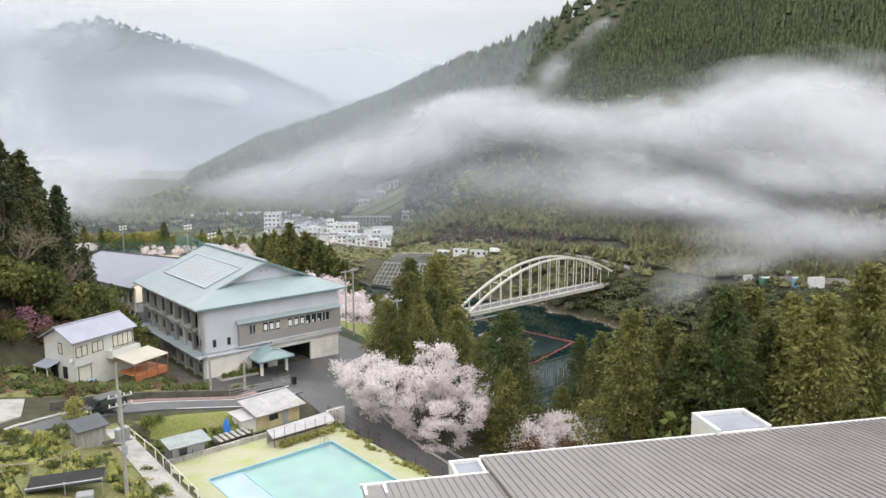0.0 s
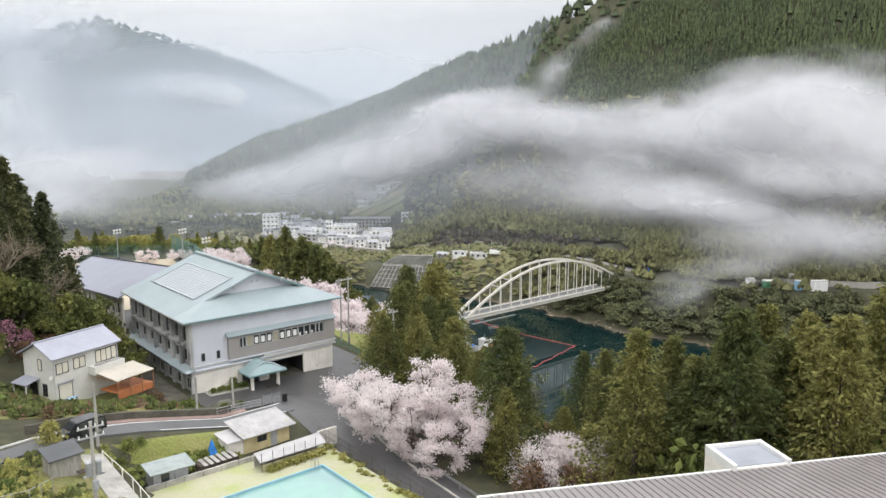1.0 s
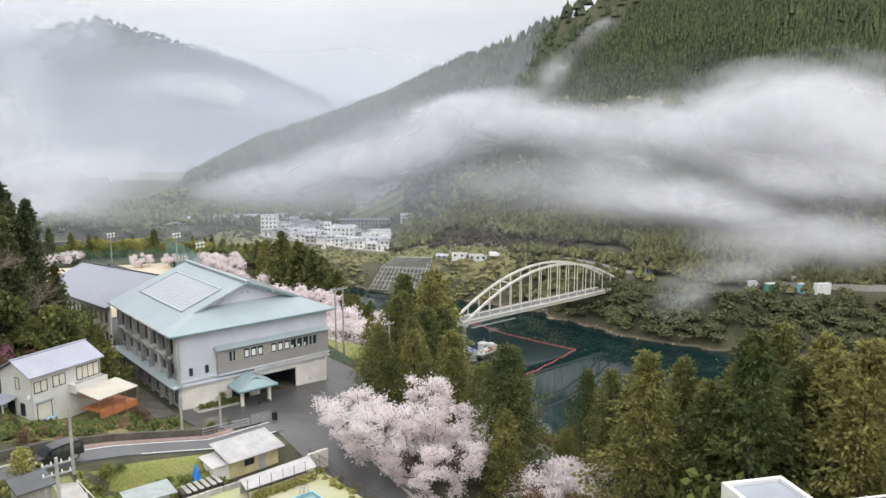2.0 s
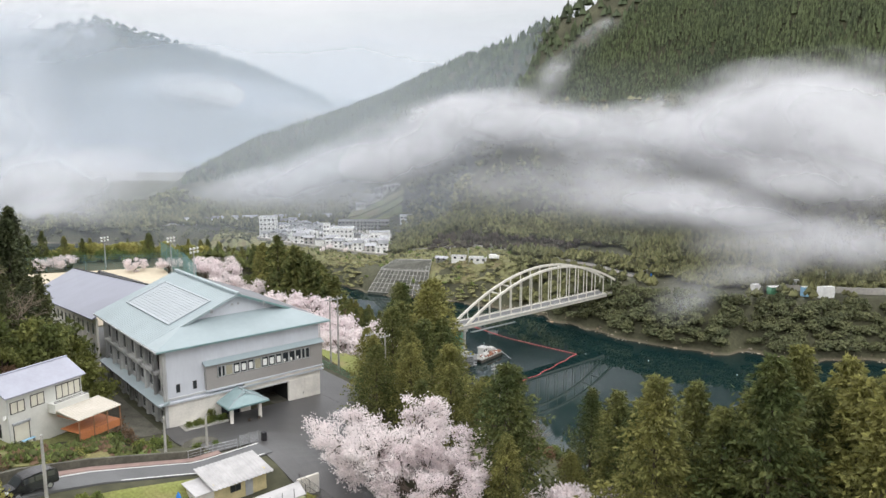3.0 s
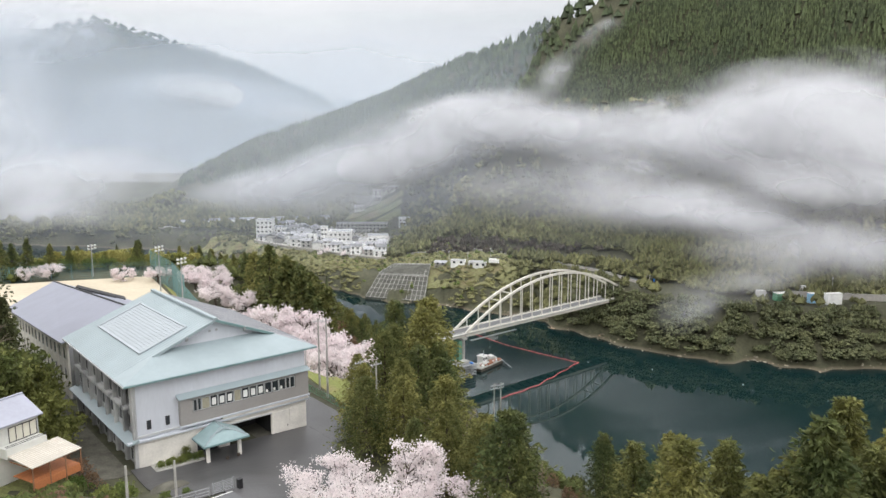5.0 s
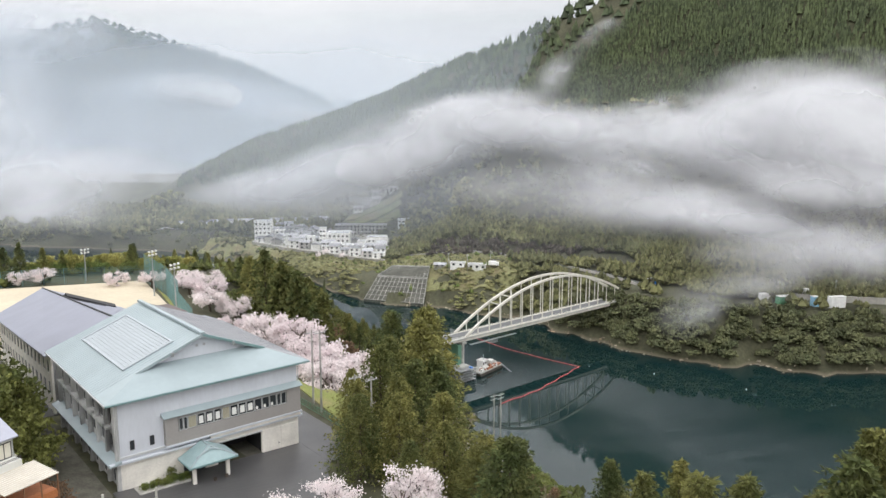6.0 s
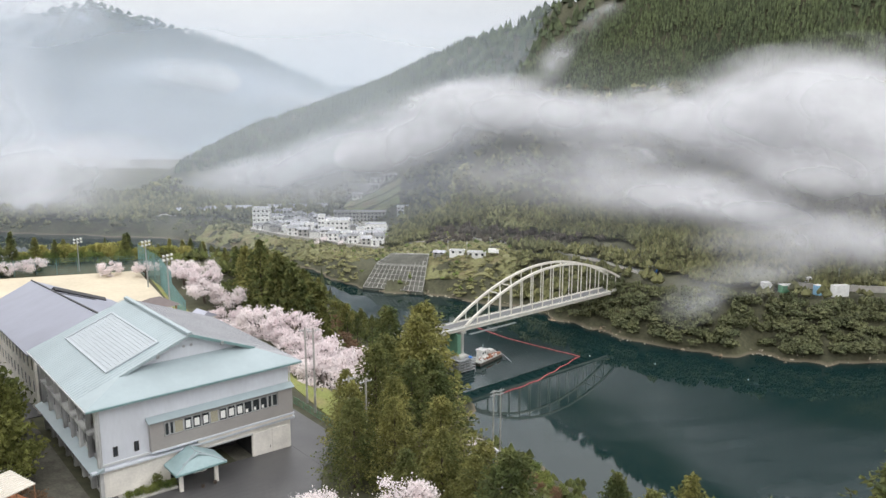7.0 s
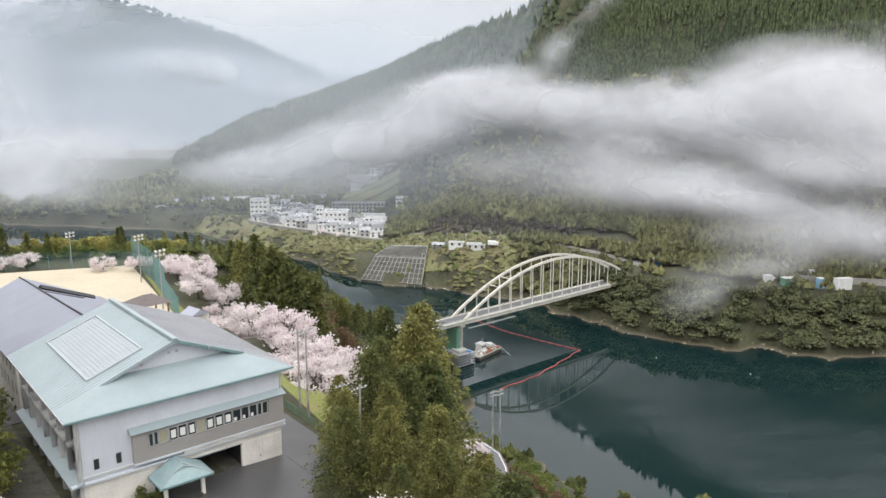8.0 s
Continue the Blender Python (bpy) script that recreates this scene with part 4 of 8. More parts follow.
p = sites(3900, 90, 480, slope_test, spread=0.9)
close = to_uv(p[:, 0], p[:, 1])[1] < 185
BROAD_CLOSE = [broad_template(19, RNG) for _ in range(5)]
for q, shapes in ((p[close], BROAD_CLOSE), (p[~close], BROAD_NEAR)):
    scatter("slope_thicket", shapes, q, 2.0 + 1.8 * RNG.random(len(q)), 2.2 + 2.2 * RNG.random(len(q)), M_BROAD, "evergreen thicket on the slope above the river", "woods")
p = sites(1500, 240, 520, lambda u, v, z, s, far: (~far) & (s > 2) & (z < -12) & (u < -40), spread=0.9)
scatter("far_bank_woods", CONE_FAR, p, 4 + 1.5 * RNG.random(len(p)), 7 + 4 * RNG.random(len(p)), M_CEDAR_DARK, "conifers beyond the playing field", "woods")

# ---- the gym ----
M_SIDING = mat("white_metal_siding", (0.56, 0.585, 0.63), 0.55, grain=0.04, grain_scale=3, stain=0.08, stain_scale=0.35, bump=0.1, bump_scale=3, stretch=(1, 1, 0.3))
M_CREAM = mat("cream_painted_concrete", (0.72, 0.69, 0.63), 0.8, grain=0.06, grain_scale=4, stain=0.16, stain_scale=0.5, bump=0.15, bump_scale=6)
M_OLD_WALL = mat("rain_streaked_concrete", (0.50, 0.50, 0.49), 0.85, grain=0.15, grain_scale=3, stain=0.6, stain_scale=0.45, stain_colour=(0.13, 0.13, 0.13), stretch=(1, 1, 0.35), bump=0.2, bump_scale=5)
M_TAUPE = mat("taupe_cladding", (0.30, 0.285, 0.27), 0.6, grain=0.04, grain_scale=3, stain=0.06, stain_scale=0.4)
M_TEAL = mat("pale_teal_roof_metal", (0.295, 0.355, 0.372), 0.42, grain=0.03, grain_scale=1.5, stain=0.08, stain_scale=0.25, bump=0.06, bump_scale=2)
M_GREY_ROOF = mat("grey_right_roof_metal", (0.27, 0.275, 0.29), 0.42, grain=0.05, grain_scale=1.5, stain=0.14, stain_scale=0.2, bump=0.06, bump_scale=2)
M_TEAL_DARK = mat("teal_trim", (0.17, 0.27, 0.27), 0.45, stain=0.1, stain_scale=0.6)
M_TEAL_PORCH = mat("weathered_teal_porch_metal", (0.27, 0.37, 0.38), 0.45, grain=0.05, grain_scale=2, stain=0.12, stain_scale=0.5)
M_PANEL = mat("translucent_roof_panel", (0.330, 0.368, 0.392), 0.38, stain=0.06, stain_scale=0.4)
M_FRAME = mat("aluminium_frame", (0.55, 0.56, 0.56), 0.4, metal=0.3)
M_DARK_FRAME = mat("dark_bronze_frame", (0.035, 0.032, 0.03), 0.5)
# near-black colour stands in for shade indoors, in a doorway and a pit
M_INSIDE = mat("painted_interior_shade", (0.025, 0.025, 0.025), 0.9, stain=0.3, stain_scale=0.8)
M_PAPER = mat("paper_sheet", (0.78, 0.78, 0.75), 0.8)
M_BLIND = mat("drawn_curtain", (0.34, 0.32, 0.24), 0.9, grain=0.2, grain_scale=8)
M_PAVE = mat("pale_paving", (0.42, 0.40, 0.37), 0.8, grain=0.1, grain_scale=5, stain=0.15, stain_scale=0.8)
M_METAL = mat("galvanised_steel", (0.42, 0.43, 0.44), 0.45, metal=0.6, stain=0.15, stain_scale=2)
M_BLACK = mat("black_enamel", (0.02, 0.02, 0.022), 0.4)
M_LEAF_BED = M_BROAD


def glass_mat():
    m = mat("window_glass", (0.03, 0.035, 0.04), 0.08, spec=0.8)
    return m


M_GLASS = glass_mat()


def window(parent, name, axis, at, a0, a1, z0, z1, glass, frame_mat, bars=1, depth=0.12, rim=0.07):
    """A window set in a wall: frame, panes. axis 'y': on a wall facing -y; axis 'x': on a wall facing -x."""
    w = new(name)
    w.parent = parent
    bm = bmesh.new()

    def bx(b, p0, p1, q0, q1, lo, hi):
        if axis == "y":
            add_box(b, p0, p1, at + q0, at + q1, lo, hi)
        else:
            add_box(b, at + q0, at + q1, p0, p1, lo, hi)
    bx(bm, a0, a1, -0.06, 0.02, z0, z0 + rim)
    bx(bm, a0, a1, -0.06, 0.02, z1 - rim, z1)
    bx(bm, a0, a0 + rim, -0.058, 0.02, z0 + rim, z1 - rim)
    bx(bm, a1 - rim, a1, -0.058, 0.02, z0 + rim, z1 - rim)
    for i in range(1, bars + 1):
        c = a0 + (a1 - a0) * i / (bars + 1)
        bx(bm, c - rim / 2, c + rim / 2, -0.055, 0.02, z0 + rim, z1 - rim)
    part("window_frame", bm, frame_mat, w)
    for i in range(bars + 1):
        b = bmesh.new()
        p0 = a0 + (a1 - a0) * i / (bars + 1) + rim / 2 + 0.005
        p1 = a0 + (a1 - a0) * (i + 1) / (bars + 1) - rim / 2 - 0.005
        bx(b, p0, p1, -0.025, 0.01, z0 + rim, z1 - rim)
        part("pane", b, glass, w)
    return w


gym = empty("gymnasium", 0, 0, 0)
tagged(gym, "two-storey school gymnasium with pale teal metal roof and white walls", "gymnasium")
GW, GD = 22.2, 24.6
# walls with their openings
lower = bmesh.new()
for x0, x1, z0, z1 in ((0, 7.0, -2.5, 3.4), (7.0, 9.7, 2.3, 3.4), (9.7, 11.2, -2.5, 3.4), (11.2, 17.05, 2.55, 3.4), (17.05, GW, -2.5, 3.4)):
    add_box(lower, x0, x1, 0, 0.3, z0, z1)
part("front_wall", lower, M_CREAM, gym, "cream painted concrete ground floor")
part("upper_front_wall", box(0, GW, 0.04, 0.32, 3.4, 10.45), M_SIDING, gym, "white ribbed metal siding")
part("right_wall", box(GW - 0.3, GW, 0.3, GD, -2.5, 10.4), M_SIDING, gym)
part("back_wall", box(0, GW, GD - 0.3, GD, -2.5, 10.4), M_OLD_WALL, gym)
side = bmesh.new()
add_box(side, 0.05, 0.3, 0.3, GD - 0.3, -2.5, 4.3)
add_box(side, 0.05, 0.3, 0.3, GD - 0.3, 5.9, 7.0)
add_box(side, 0.05, 0.3, 0.3, GD - 0.3, 9.3, 10.4)
for i in range(8):
    y = 0.3 + i * (GD - 0.9) / 7
    for z0, z1 in ((4.3, 5.9), (7.0, 9.3)):
        add_box(side, 0.05, 0.3, y, y + (2.2 if i == 0 else 0.9), z0, z1)
part("side_wall", side, M_OLD_WALL, gym, "rain-streaked grey concrete side wall")
# floor and inner walls are coloured dark to stand for the garage's shade
part("floor_slab", box(0.3, GW - 0.3, 0.3, GD - 0.3, -0.6, -0.45), M_DARK_CONCRETE, gym)
for x in (10.9, 17.3):
    part("inner_wall", box(x - 0.1, x + 0.1, 0.3, 5.0, -0.45, 3.1), M_INSIDE, gym)
part("inner_wall", box(6.5, GW - 0.3, 5.0, 5.2, -0.45, 3.3), M_INSIDE, gym)
part("upper_floor", box(0.3, GW - 0.3, 0.4, GD - 0.3, 3.15, 3.38), M_INSIDE, gym)
for i in range(8):
    y = 0.0 + i * (GD - 0.55) / 7
    part("column", box(-0.38, 0.06, y, y + 0.55, -2.5, 10.38, 0.03), M_OLD_WALL, gym)
part("balcony", box(-0.55, 0.04, 2.6, GD - 0.6, 6.55, 6.9, 0.02), M_OLD_WALL, gym)
for i in range(7):
    y = 0.75 + i * (GD - 0.55) / 7
    if i:
        window(gym, "window", "x", 0.10, y, y + 2.3, 4.4, 5.85, M_GLASS, M_FRAME, 1)
        window(gym, "window", "x", 0.10, y, y + 2.3, 7.1, 9.25, M_GLASS, M_FRAME, 1)
    window(gym, "window", "x", 0.04, y + 0.4, y + 2.0, 0.4, 2.0, M_GLASS, M_FRAME, 1)
window(gym, "window", "x", 0.04, 1.1, 1.75, 4.6, 5.6, M_GLASS, M_DARK_FRAME, 0)
# skirt roof along the side, and the trim over the ground floor
part("skirt_roof", prism([(-1.25, 3.22), (-1.25, 3.32), (0.05, 3.75), (0.05, 3.45)], "y", -0.5, GD + 0.3), M_TEAL, gym, "pale teal lean-to roof")
part("trim", box(-1.2, GW + 0.45, -0.42, 0.06, 3.25, 3.52, 0.03), M_SIDING, gym)
part("trim", box(-0.10, 5.0, -0.12, 0.06, 3.72, 4.0, 0.02), M_FRAME, gym)
# taupe bay with its strip of windows
BAY = ((4.95, 22.3, 4.15, 5.55), (4.95, 6.45, 5.55, 7.15), (20.35, 22.3, 5.55, 7.15), (4.95, 22.3, 7.15, 7.5))
bay = bmesh.new()
for x0, x1, z0, z1 in BAY:
    add_box(bay, x0, x1, -0.62, 0.04, z0, z1)
part("bay", bay, M_TAUPE, gym, "taupe clad upper bay with a window strip")
part("bay_canopy", prism([(-0.95, 7.46), (-0.95, 7.54), (0.04, 7.98), (0.04, 7.6)], "x", 4.7, 22.5), M_TEAL, gym)
part("bay_foot", box(4.95, 22.45, -0.70, 0.04, 3.95, 4.15), M_SIDING, gym)
part("bay_soffit", box(10.2, 22.3, -0.5, 0.04, 3.56, 3.94), M_CREAM, gym)
strip = [6.50, 7.05, 7.55, 8.65, 9.65, 10.70, 11.70, 12.75, 13.80, 14.85, 15.90, 16.95, 17.95, 18.95, 19.55, 20.30]
for i, (x0, x1) in enumerate(zip(strip, strip[1:])):
    curtain = i in (2, 6)
    w = window(gym, "window", "y", -0.56, x0 + 0.03, x1 - 0.03, 5.6, 7.1, M_BLIND if curtain else M_GLASS, M_FRAME, 0)
    if i in (3, 4, 5, 7, 8, 9):
        part("notice", box(x0 + 0.24, x1 - 0.24, -0.612, -0.592, 5.85, 6.75), M_PAPER, w, "white paper notice")
    if i in (10, 11, 12):
        part("notice", box(x0 + 0.2, x0 + 0.5, -0.612, -0.592, 5.75, 6.15), M_PAPER, w, "small white paper notice")
for x0 in (1.15, 3.35):
    window(gym, "window", "y", 0.04, x0, x0 + 0.5, 4.55, 5.65, M_GLASS, M_DARK_FRAME, 0)
# ground floor doors
part("sliding_door", box(17.15, 19.6, -0.05, 0.0, -0.9, 2.5, 0.01), M_CREAM, gym, "cream sliding door")
part("sliding_door", box(19.66, 22.0, -0.05, 0.0, -0.9, 2.5, 0.01), M_CREAM, gym, "cream sliding door")
part("handle", box(19.3, 19.38, -0.08, -0.05, 0.2, 0.5), M_BLACK, gym)
part("garage_lintel", box(11.1, 17.1, -0.1, 0.0, 2.45, 2.62), M_FRAME, gym)
part("entrance_door", box(7.05, 9.65, 0.2, 0.28, -0.5, 2.3), M_GLASS, gym, "dark glass entrance door")
for z in (-0.4, 2.24):
    part("door_frame", box(7.0, 9.7, 0.12, 0.2, z, z + 0.08), M_DARK_FRAME, gym)
part("panel", box(0.5, 6.4, -0.03, 0.0, 0.0, 2.9), M_CREAM, gym)
for x, y in ((-0.12, -0.12), (GW + 0.10, -0.10), (GW + 0.10, 0.9)):
    part("downpipe", tube((x, y, 3.4), (x, y, 10.5), 0.07, sides=8), M_FRAME, gym)
# roof: hip below, gable above
EZ, RZ, RX = 10.6, 15.6, 11.1
XL, XR, YF, YB = -1.4, 23.6, -0.85, 25.3
GYF = 2.6


def roof_z(x):
    return EZ + (RZ - EZ) * (1 - abs(x - RX) / (RX - XL))


left = slab([(XL, YF, EZ), (RX - 7.7, GYF, roof_z(RX - 7.7)), (RX, GYF, RZ), (RX, YB - 0.6, RZ), (XL, YB, EZ)], 0.16)
part("roof_left", left, M_TEAL, gym, "pale teal metal roof slope")
# the right slope gets a greyer, darker metal than the left
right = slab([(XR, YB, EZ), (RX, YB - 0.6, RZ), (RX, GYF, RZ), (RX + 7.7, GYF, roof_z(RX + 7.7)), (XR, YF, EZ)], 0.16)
part("roof_right", right, M_GREY_ROOF, gym, "grey metal roof slope")
GB = roof_z(RX - 7.7)
part("roof_front", slab([(XL, YF, EZ - 0.004), (XR, YF, EZ - 0.004), (RX + 7.7, GYF, GB - 0.004), (RX + 6.9, GYF + 0.8, GB + 0.30), (RX - 6.9, GYF + 0.8, GB + 0.30), (RX - 7.7, GYF, GB - 0.004)], 0.16), M_TEAL, gym, "pale teal front hip slope")
part("gable_wall", prism([(RX - 7.4, GB), (RX + 7.4, GB), (RX, RZ - 0.16)], "y", GYF + 0.75, GYF + 0.95), M_SIDING, gym)
part("back_gable", prism([(XL + 1.6, EZ - 0.4), (XR - 1.6, EZ - 0.4), (RX, RZ - 0.2)], "y", GD - 0.25, GD - 0.02), M_SIDING, gym)
for s in (-1, 1):
    verge = bmesh.new()
    a, b = Vector((RX, 0, RZ + 0.12)), Vector((RX + s * 8.0, 0, roof_z(RX - 8.0) + 0.10))
    for y0, y1, dz0, dz1 in ((GYF - 0.22, GYF + 0.06, -0.34, 0.0),):
        q = [(a.x, y0, a.z), (b.x, y0, b.z), (b.x, y1, b.z), (a.x, y1, a.z)]
        top = [verge.verts.new(p) for p in q]
        low = [verge.verts.new((p[0], p[1], p[2] + dz0)) for p in q]
        verge.faces.new(top)
        verge.faces.new(low[::-1])
        for i in range(4):
            verge.faces.new((top[i], low[i], low[(i + 1) % 4], top[(i + 1) % 4]))
    bmesh.ops.recalc_face_normals(verge, faces=verge.faces[:])
    # the right board is darker than the left
    part("barge_board", verge, M_TEAL_DARK if s > 0 else M_TEAL, gym, "teal barge board")
part("ridge_cap", prism([(RX - 0.32, RZ + 0.02), (RX - 0.25, RZ + 0.30), (RX + 0.25, RZ + 0.30), (RX + 0.32, RZ + 0.02)], "y", GYF - 0.3, YB - 0.5), M_TEAL, gym)
for dx in (-0.45, 0.45):
    part("vent", tube((RX + dx, GYF + 0.70, RZ - 1.5), (RX + dx, GYF + 0.76, RZ - 1.5), 0.17, sides=12), M_METAL, gym)
for s in (-1, 1):
    part("ridge_finial", box(RX + s * 3.8 - 0.15, RX + s * 3.8 + 0.15, GYF - 0.35, GYF - 0.1, roof_z(RX - 3.8) - 0.5, roof_z(RX - 3.8) + 0.02), M_METAL, gym)
part("gutter", box(XL - 0.02, XR + 0.02, YF - 0.10, YF + 0.02, EZ - 0.24, EZ - 0.05), M_TEAL_DARK, gym)
part("gutter", box(XL - 0.10, XL + 0.02, YF, YB, EZ - 0.24, EZ - 0.05), M_FRAME, gym)
part("soffit", box(XL + 0.1, XR - 0.1, YF + 0.1, GD + 0.3, EZ - 0.30, EZ - 0.2), M_CREAM, gym)
# standing seams
for i in range(34):
    y = GYF + 0.6 + i * 0.66
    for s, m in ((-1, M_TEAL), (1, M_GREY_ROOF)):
        b = bmesh.new()
        x0, x1 = RX + s * (RX - XL - 0.05), RX + s * 0.35
        vs = [b.verts.new((x, y + dy, roof_z(x if s < 0 else 2 * RX - x) + dz)) for x in (x0, x1) for dy, dz in ((-0.02, 0.0), (0, 0.045), (0.02, 0.0))]
        b.faces.new((vs[0], vs[1], vs[4], vs[3]))
        b.faces.new((vs[1], vs[2], vs[5], vs[4]))
        b.faces.new((vs[0], vs[2], vs[1]))
        b.faces.new((vs[3], vs[4], vs[5]))
        part("seam", b, m, gym)
# raised light panel with ribs
panel = bmesh.new()
px0, px1, py0, py1 = 2.5, 8.4, 5.2, 22.0
for x0, x1, y0, y1, h in ((px0, px1, py0, py1, 0.10),):
    q = [(x0, y0), (x1, y0), (x1, y1), (x0, y1)]
    top = [panel.verts.new((x, y, roof_z(x) + h)) for x, y in q]
    low = [panel.verts.new((x, y, roof_z(x))) for x, y in q]
    panel.faces.new(top)
    for i in range(4):
        panel.faces.new((top[i], low[i], low[(i + 1) % 4], top[(i + 1) % 4]))
bmesh.ops.recalc_face_normals(panel, faces=panel.faces[:])
lp = part("light_panel", panel, M_PANEL, gym, "pale ribbed translucent roof panel")
for i in range(15):
    x = px0 + 0.05 + i * (px1 - px0 - 0.1) / 14
    edge = i in (0, 14)
    b = bmesh.new()
    w = 0.14 if edge else 0.035
    add_box(b, x - w, x + w, py0 - 0.1, py1 + 0.1, roof_z(x) + 0.02, roof_z(x) + (0.17 if edge else 0.135))
    part("rib", b, M_PANEL, lp)
for y in (py0, py1):
    b = bmesh.new()
    vs = [b.verts.new((x, y + dy, roof_z(x) + dz)) for x in (px0, px1) for dy, dz in ((-0.16, 0.0), (-0.16, 0.22), (0.16, 0.22), (0.16, 0.0))]
    for k in range(3):
        b.faces.new((vs[k], vs[k + 1], vs[k + 5], vs[k + 4]))
    b.faces.new(vs[0:4])
    b.faces.new(vs[4:8][::-1])
    bmesh.ops.recalc_face_normals(b, faces=b.faces[:])
    part("rib", b, M_PANEL, lp)
# entrance porch
porch = new("porch")
porch.parent = gym
for x in (7.0, 11.0):
    for y in (-3.2,):
        part("post", box(x - 0.2, x + 0.2, y - 0.2, y + 0.2, -1.2, 2.35, 0.03), M_CREAM, porch)
bm = bmesh.new()
pz = 2.3
ring = [bm.verts.new(p) for p in ((6.2, -4.1, pz), (11.9, -4.1, pz), (11.9, -0.5, pz), (6.2, -0.5, pz))]
r0, r1 = bm.verts.new((9.05, -2.6, pz + 1.45)), bm.verts.new((9.05, -0.5, pz + 1.45))
for f in ((ring[0], ring[1], r0), (ring[1], ring[2], r1, r0), (ring[3], ring[0], r0, r1), (ring[2], ring[3], r1)):
    bm.faces.new(f)
bm.faces.new(ring[::-1])
bmesh.ops.recalc_face_normals(bm, faces=bm.faces[:])
part("porch_roof", bm, M_TEAL_PORCH, porch, "teal hipped porch roof")
part("fascia", box(6.15, 11.95, -4.16, -0.5, pz - 0.24, pz - 0.01, 0.02), M_TEAL_DARK, porch)
for a, b in (((6.2, -4.1, pz + 0.02), (9.05, -2.6, pz + 1.48)), ((11.9, -4.1, pz + 0.02), (9.05, -2.6, pz + 1.48)), ((9.05, -2.6, pz + 1.48), (9.05, -0.5, pz + 1.48)),
             ((7.3, -3.2, pz + 0.62), (9.05, -3.1, pz + 1.30)), ((10.8, -3.2, pz + 0.62), (9.05, -3.1, pz + 1.30))):
    part("hip_cap", tube(a, b, 0.09, sides=6), M_TEAL, porch)
part("porch_floor", box(6.2, 12.0, -4.2, 0.0, -1.4, -0.28, 0.03), M_PAVE, porch, "pale paved porch floor")
for x in (9.2, 10.6):
    part("planter", tube((x, -3.7, -0.28), (x, -3.7, 0.12), 0.16, 0.22, 10), M_BARK, porch)
part("door_apron", box(17.0, 22.4, -1.2, -0.06, -1.7, -0.62, 0.03), M_PAVE, gym)
# planting bed in front of the wall
bed = part("planting_bed", box(1.2, 7.0, -2.3, -0.1, -0.8, 0.18, 0.05), M_CONCRETE)
tagged(bed, "low concrete planting bed by the gym wall", "planting bed")
r5 = np.random.default_rng(21)
hedge = shrub("hedge_bush", 0.55, 0.75, 320, 0.18, r5, M_FRESH, "small yellow-green bush in the planting bed", "bed bushes")
hedge.matrix_world = pose(2.0, -1.4, 0.1)
for k in range(7):
    copy_thing(hedge, pose(2.9 + k * 0.62, -1.5 + 0.3 * math.sin(k * 2.0), 0.1, 0, 0, k * 50))
dark_bush = shrub("dark_bush", 0.8, 1.5, 420, 0.2, r5, M_BROAD, "dark rounded bush beside the porch", "bed bushes")
dark_bush.matrix_world = pose(5.2, -1.0, 0.1)

# ---- ground surfaces by the school ----
def drape(name, quad, nu, nv, lift, material, label, category, kind="structure"):
    """A surface laid on the land between four corners (counter-clockwise), with a lip at its rim."""
    a, b, c, d = [Vector((*p, 0)) for p in quad]
    verts, faces = [], []
    for j in range(nv + 1):
        for i in range(nu + 1):
            s, t = i / nu, j / nv
            p = (a * (1 - s) + b * s) * (1 - t) + (d * (1 - s) + c * s) * t
            verts.append((p.x, p.y, float(land(p.x, p.y)) + lift))
    for j in range(nv):
        for i in range(nu):
            k = j * (nu + 1) + i
            faces.append((k, k + 1, k + nu + 2, k + nu + 1))
    rim = [i for i in range(nu + 1)] + [j * (nu + 1) + nu for j in range(1, nv + 1)] + [nv * (nu + 1) + i for i in range(nu - 1, -1, -1)] + [j * (nu + 1) for j in range(nv - 1, 0, -1)]
    n = len(verts)
    for k in rim:
        x, y, z = verts[k]
        verts.append((x, y, z - lift - 0.35))
    for k in range(len(rim)):
        m = (k + 1) % len(rim)
        faces.append((rim[k], n + k, n + m, rim[m]))
    ob = pydata(name, verts, faces, material, smooth=False)
    return tagged(ob, label, category, kind=kind)


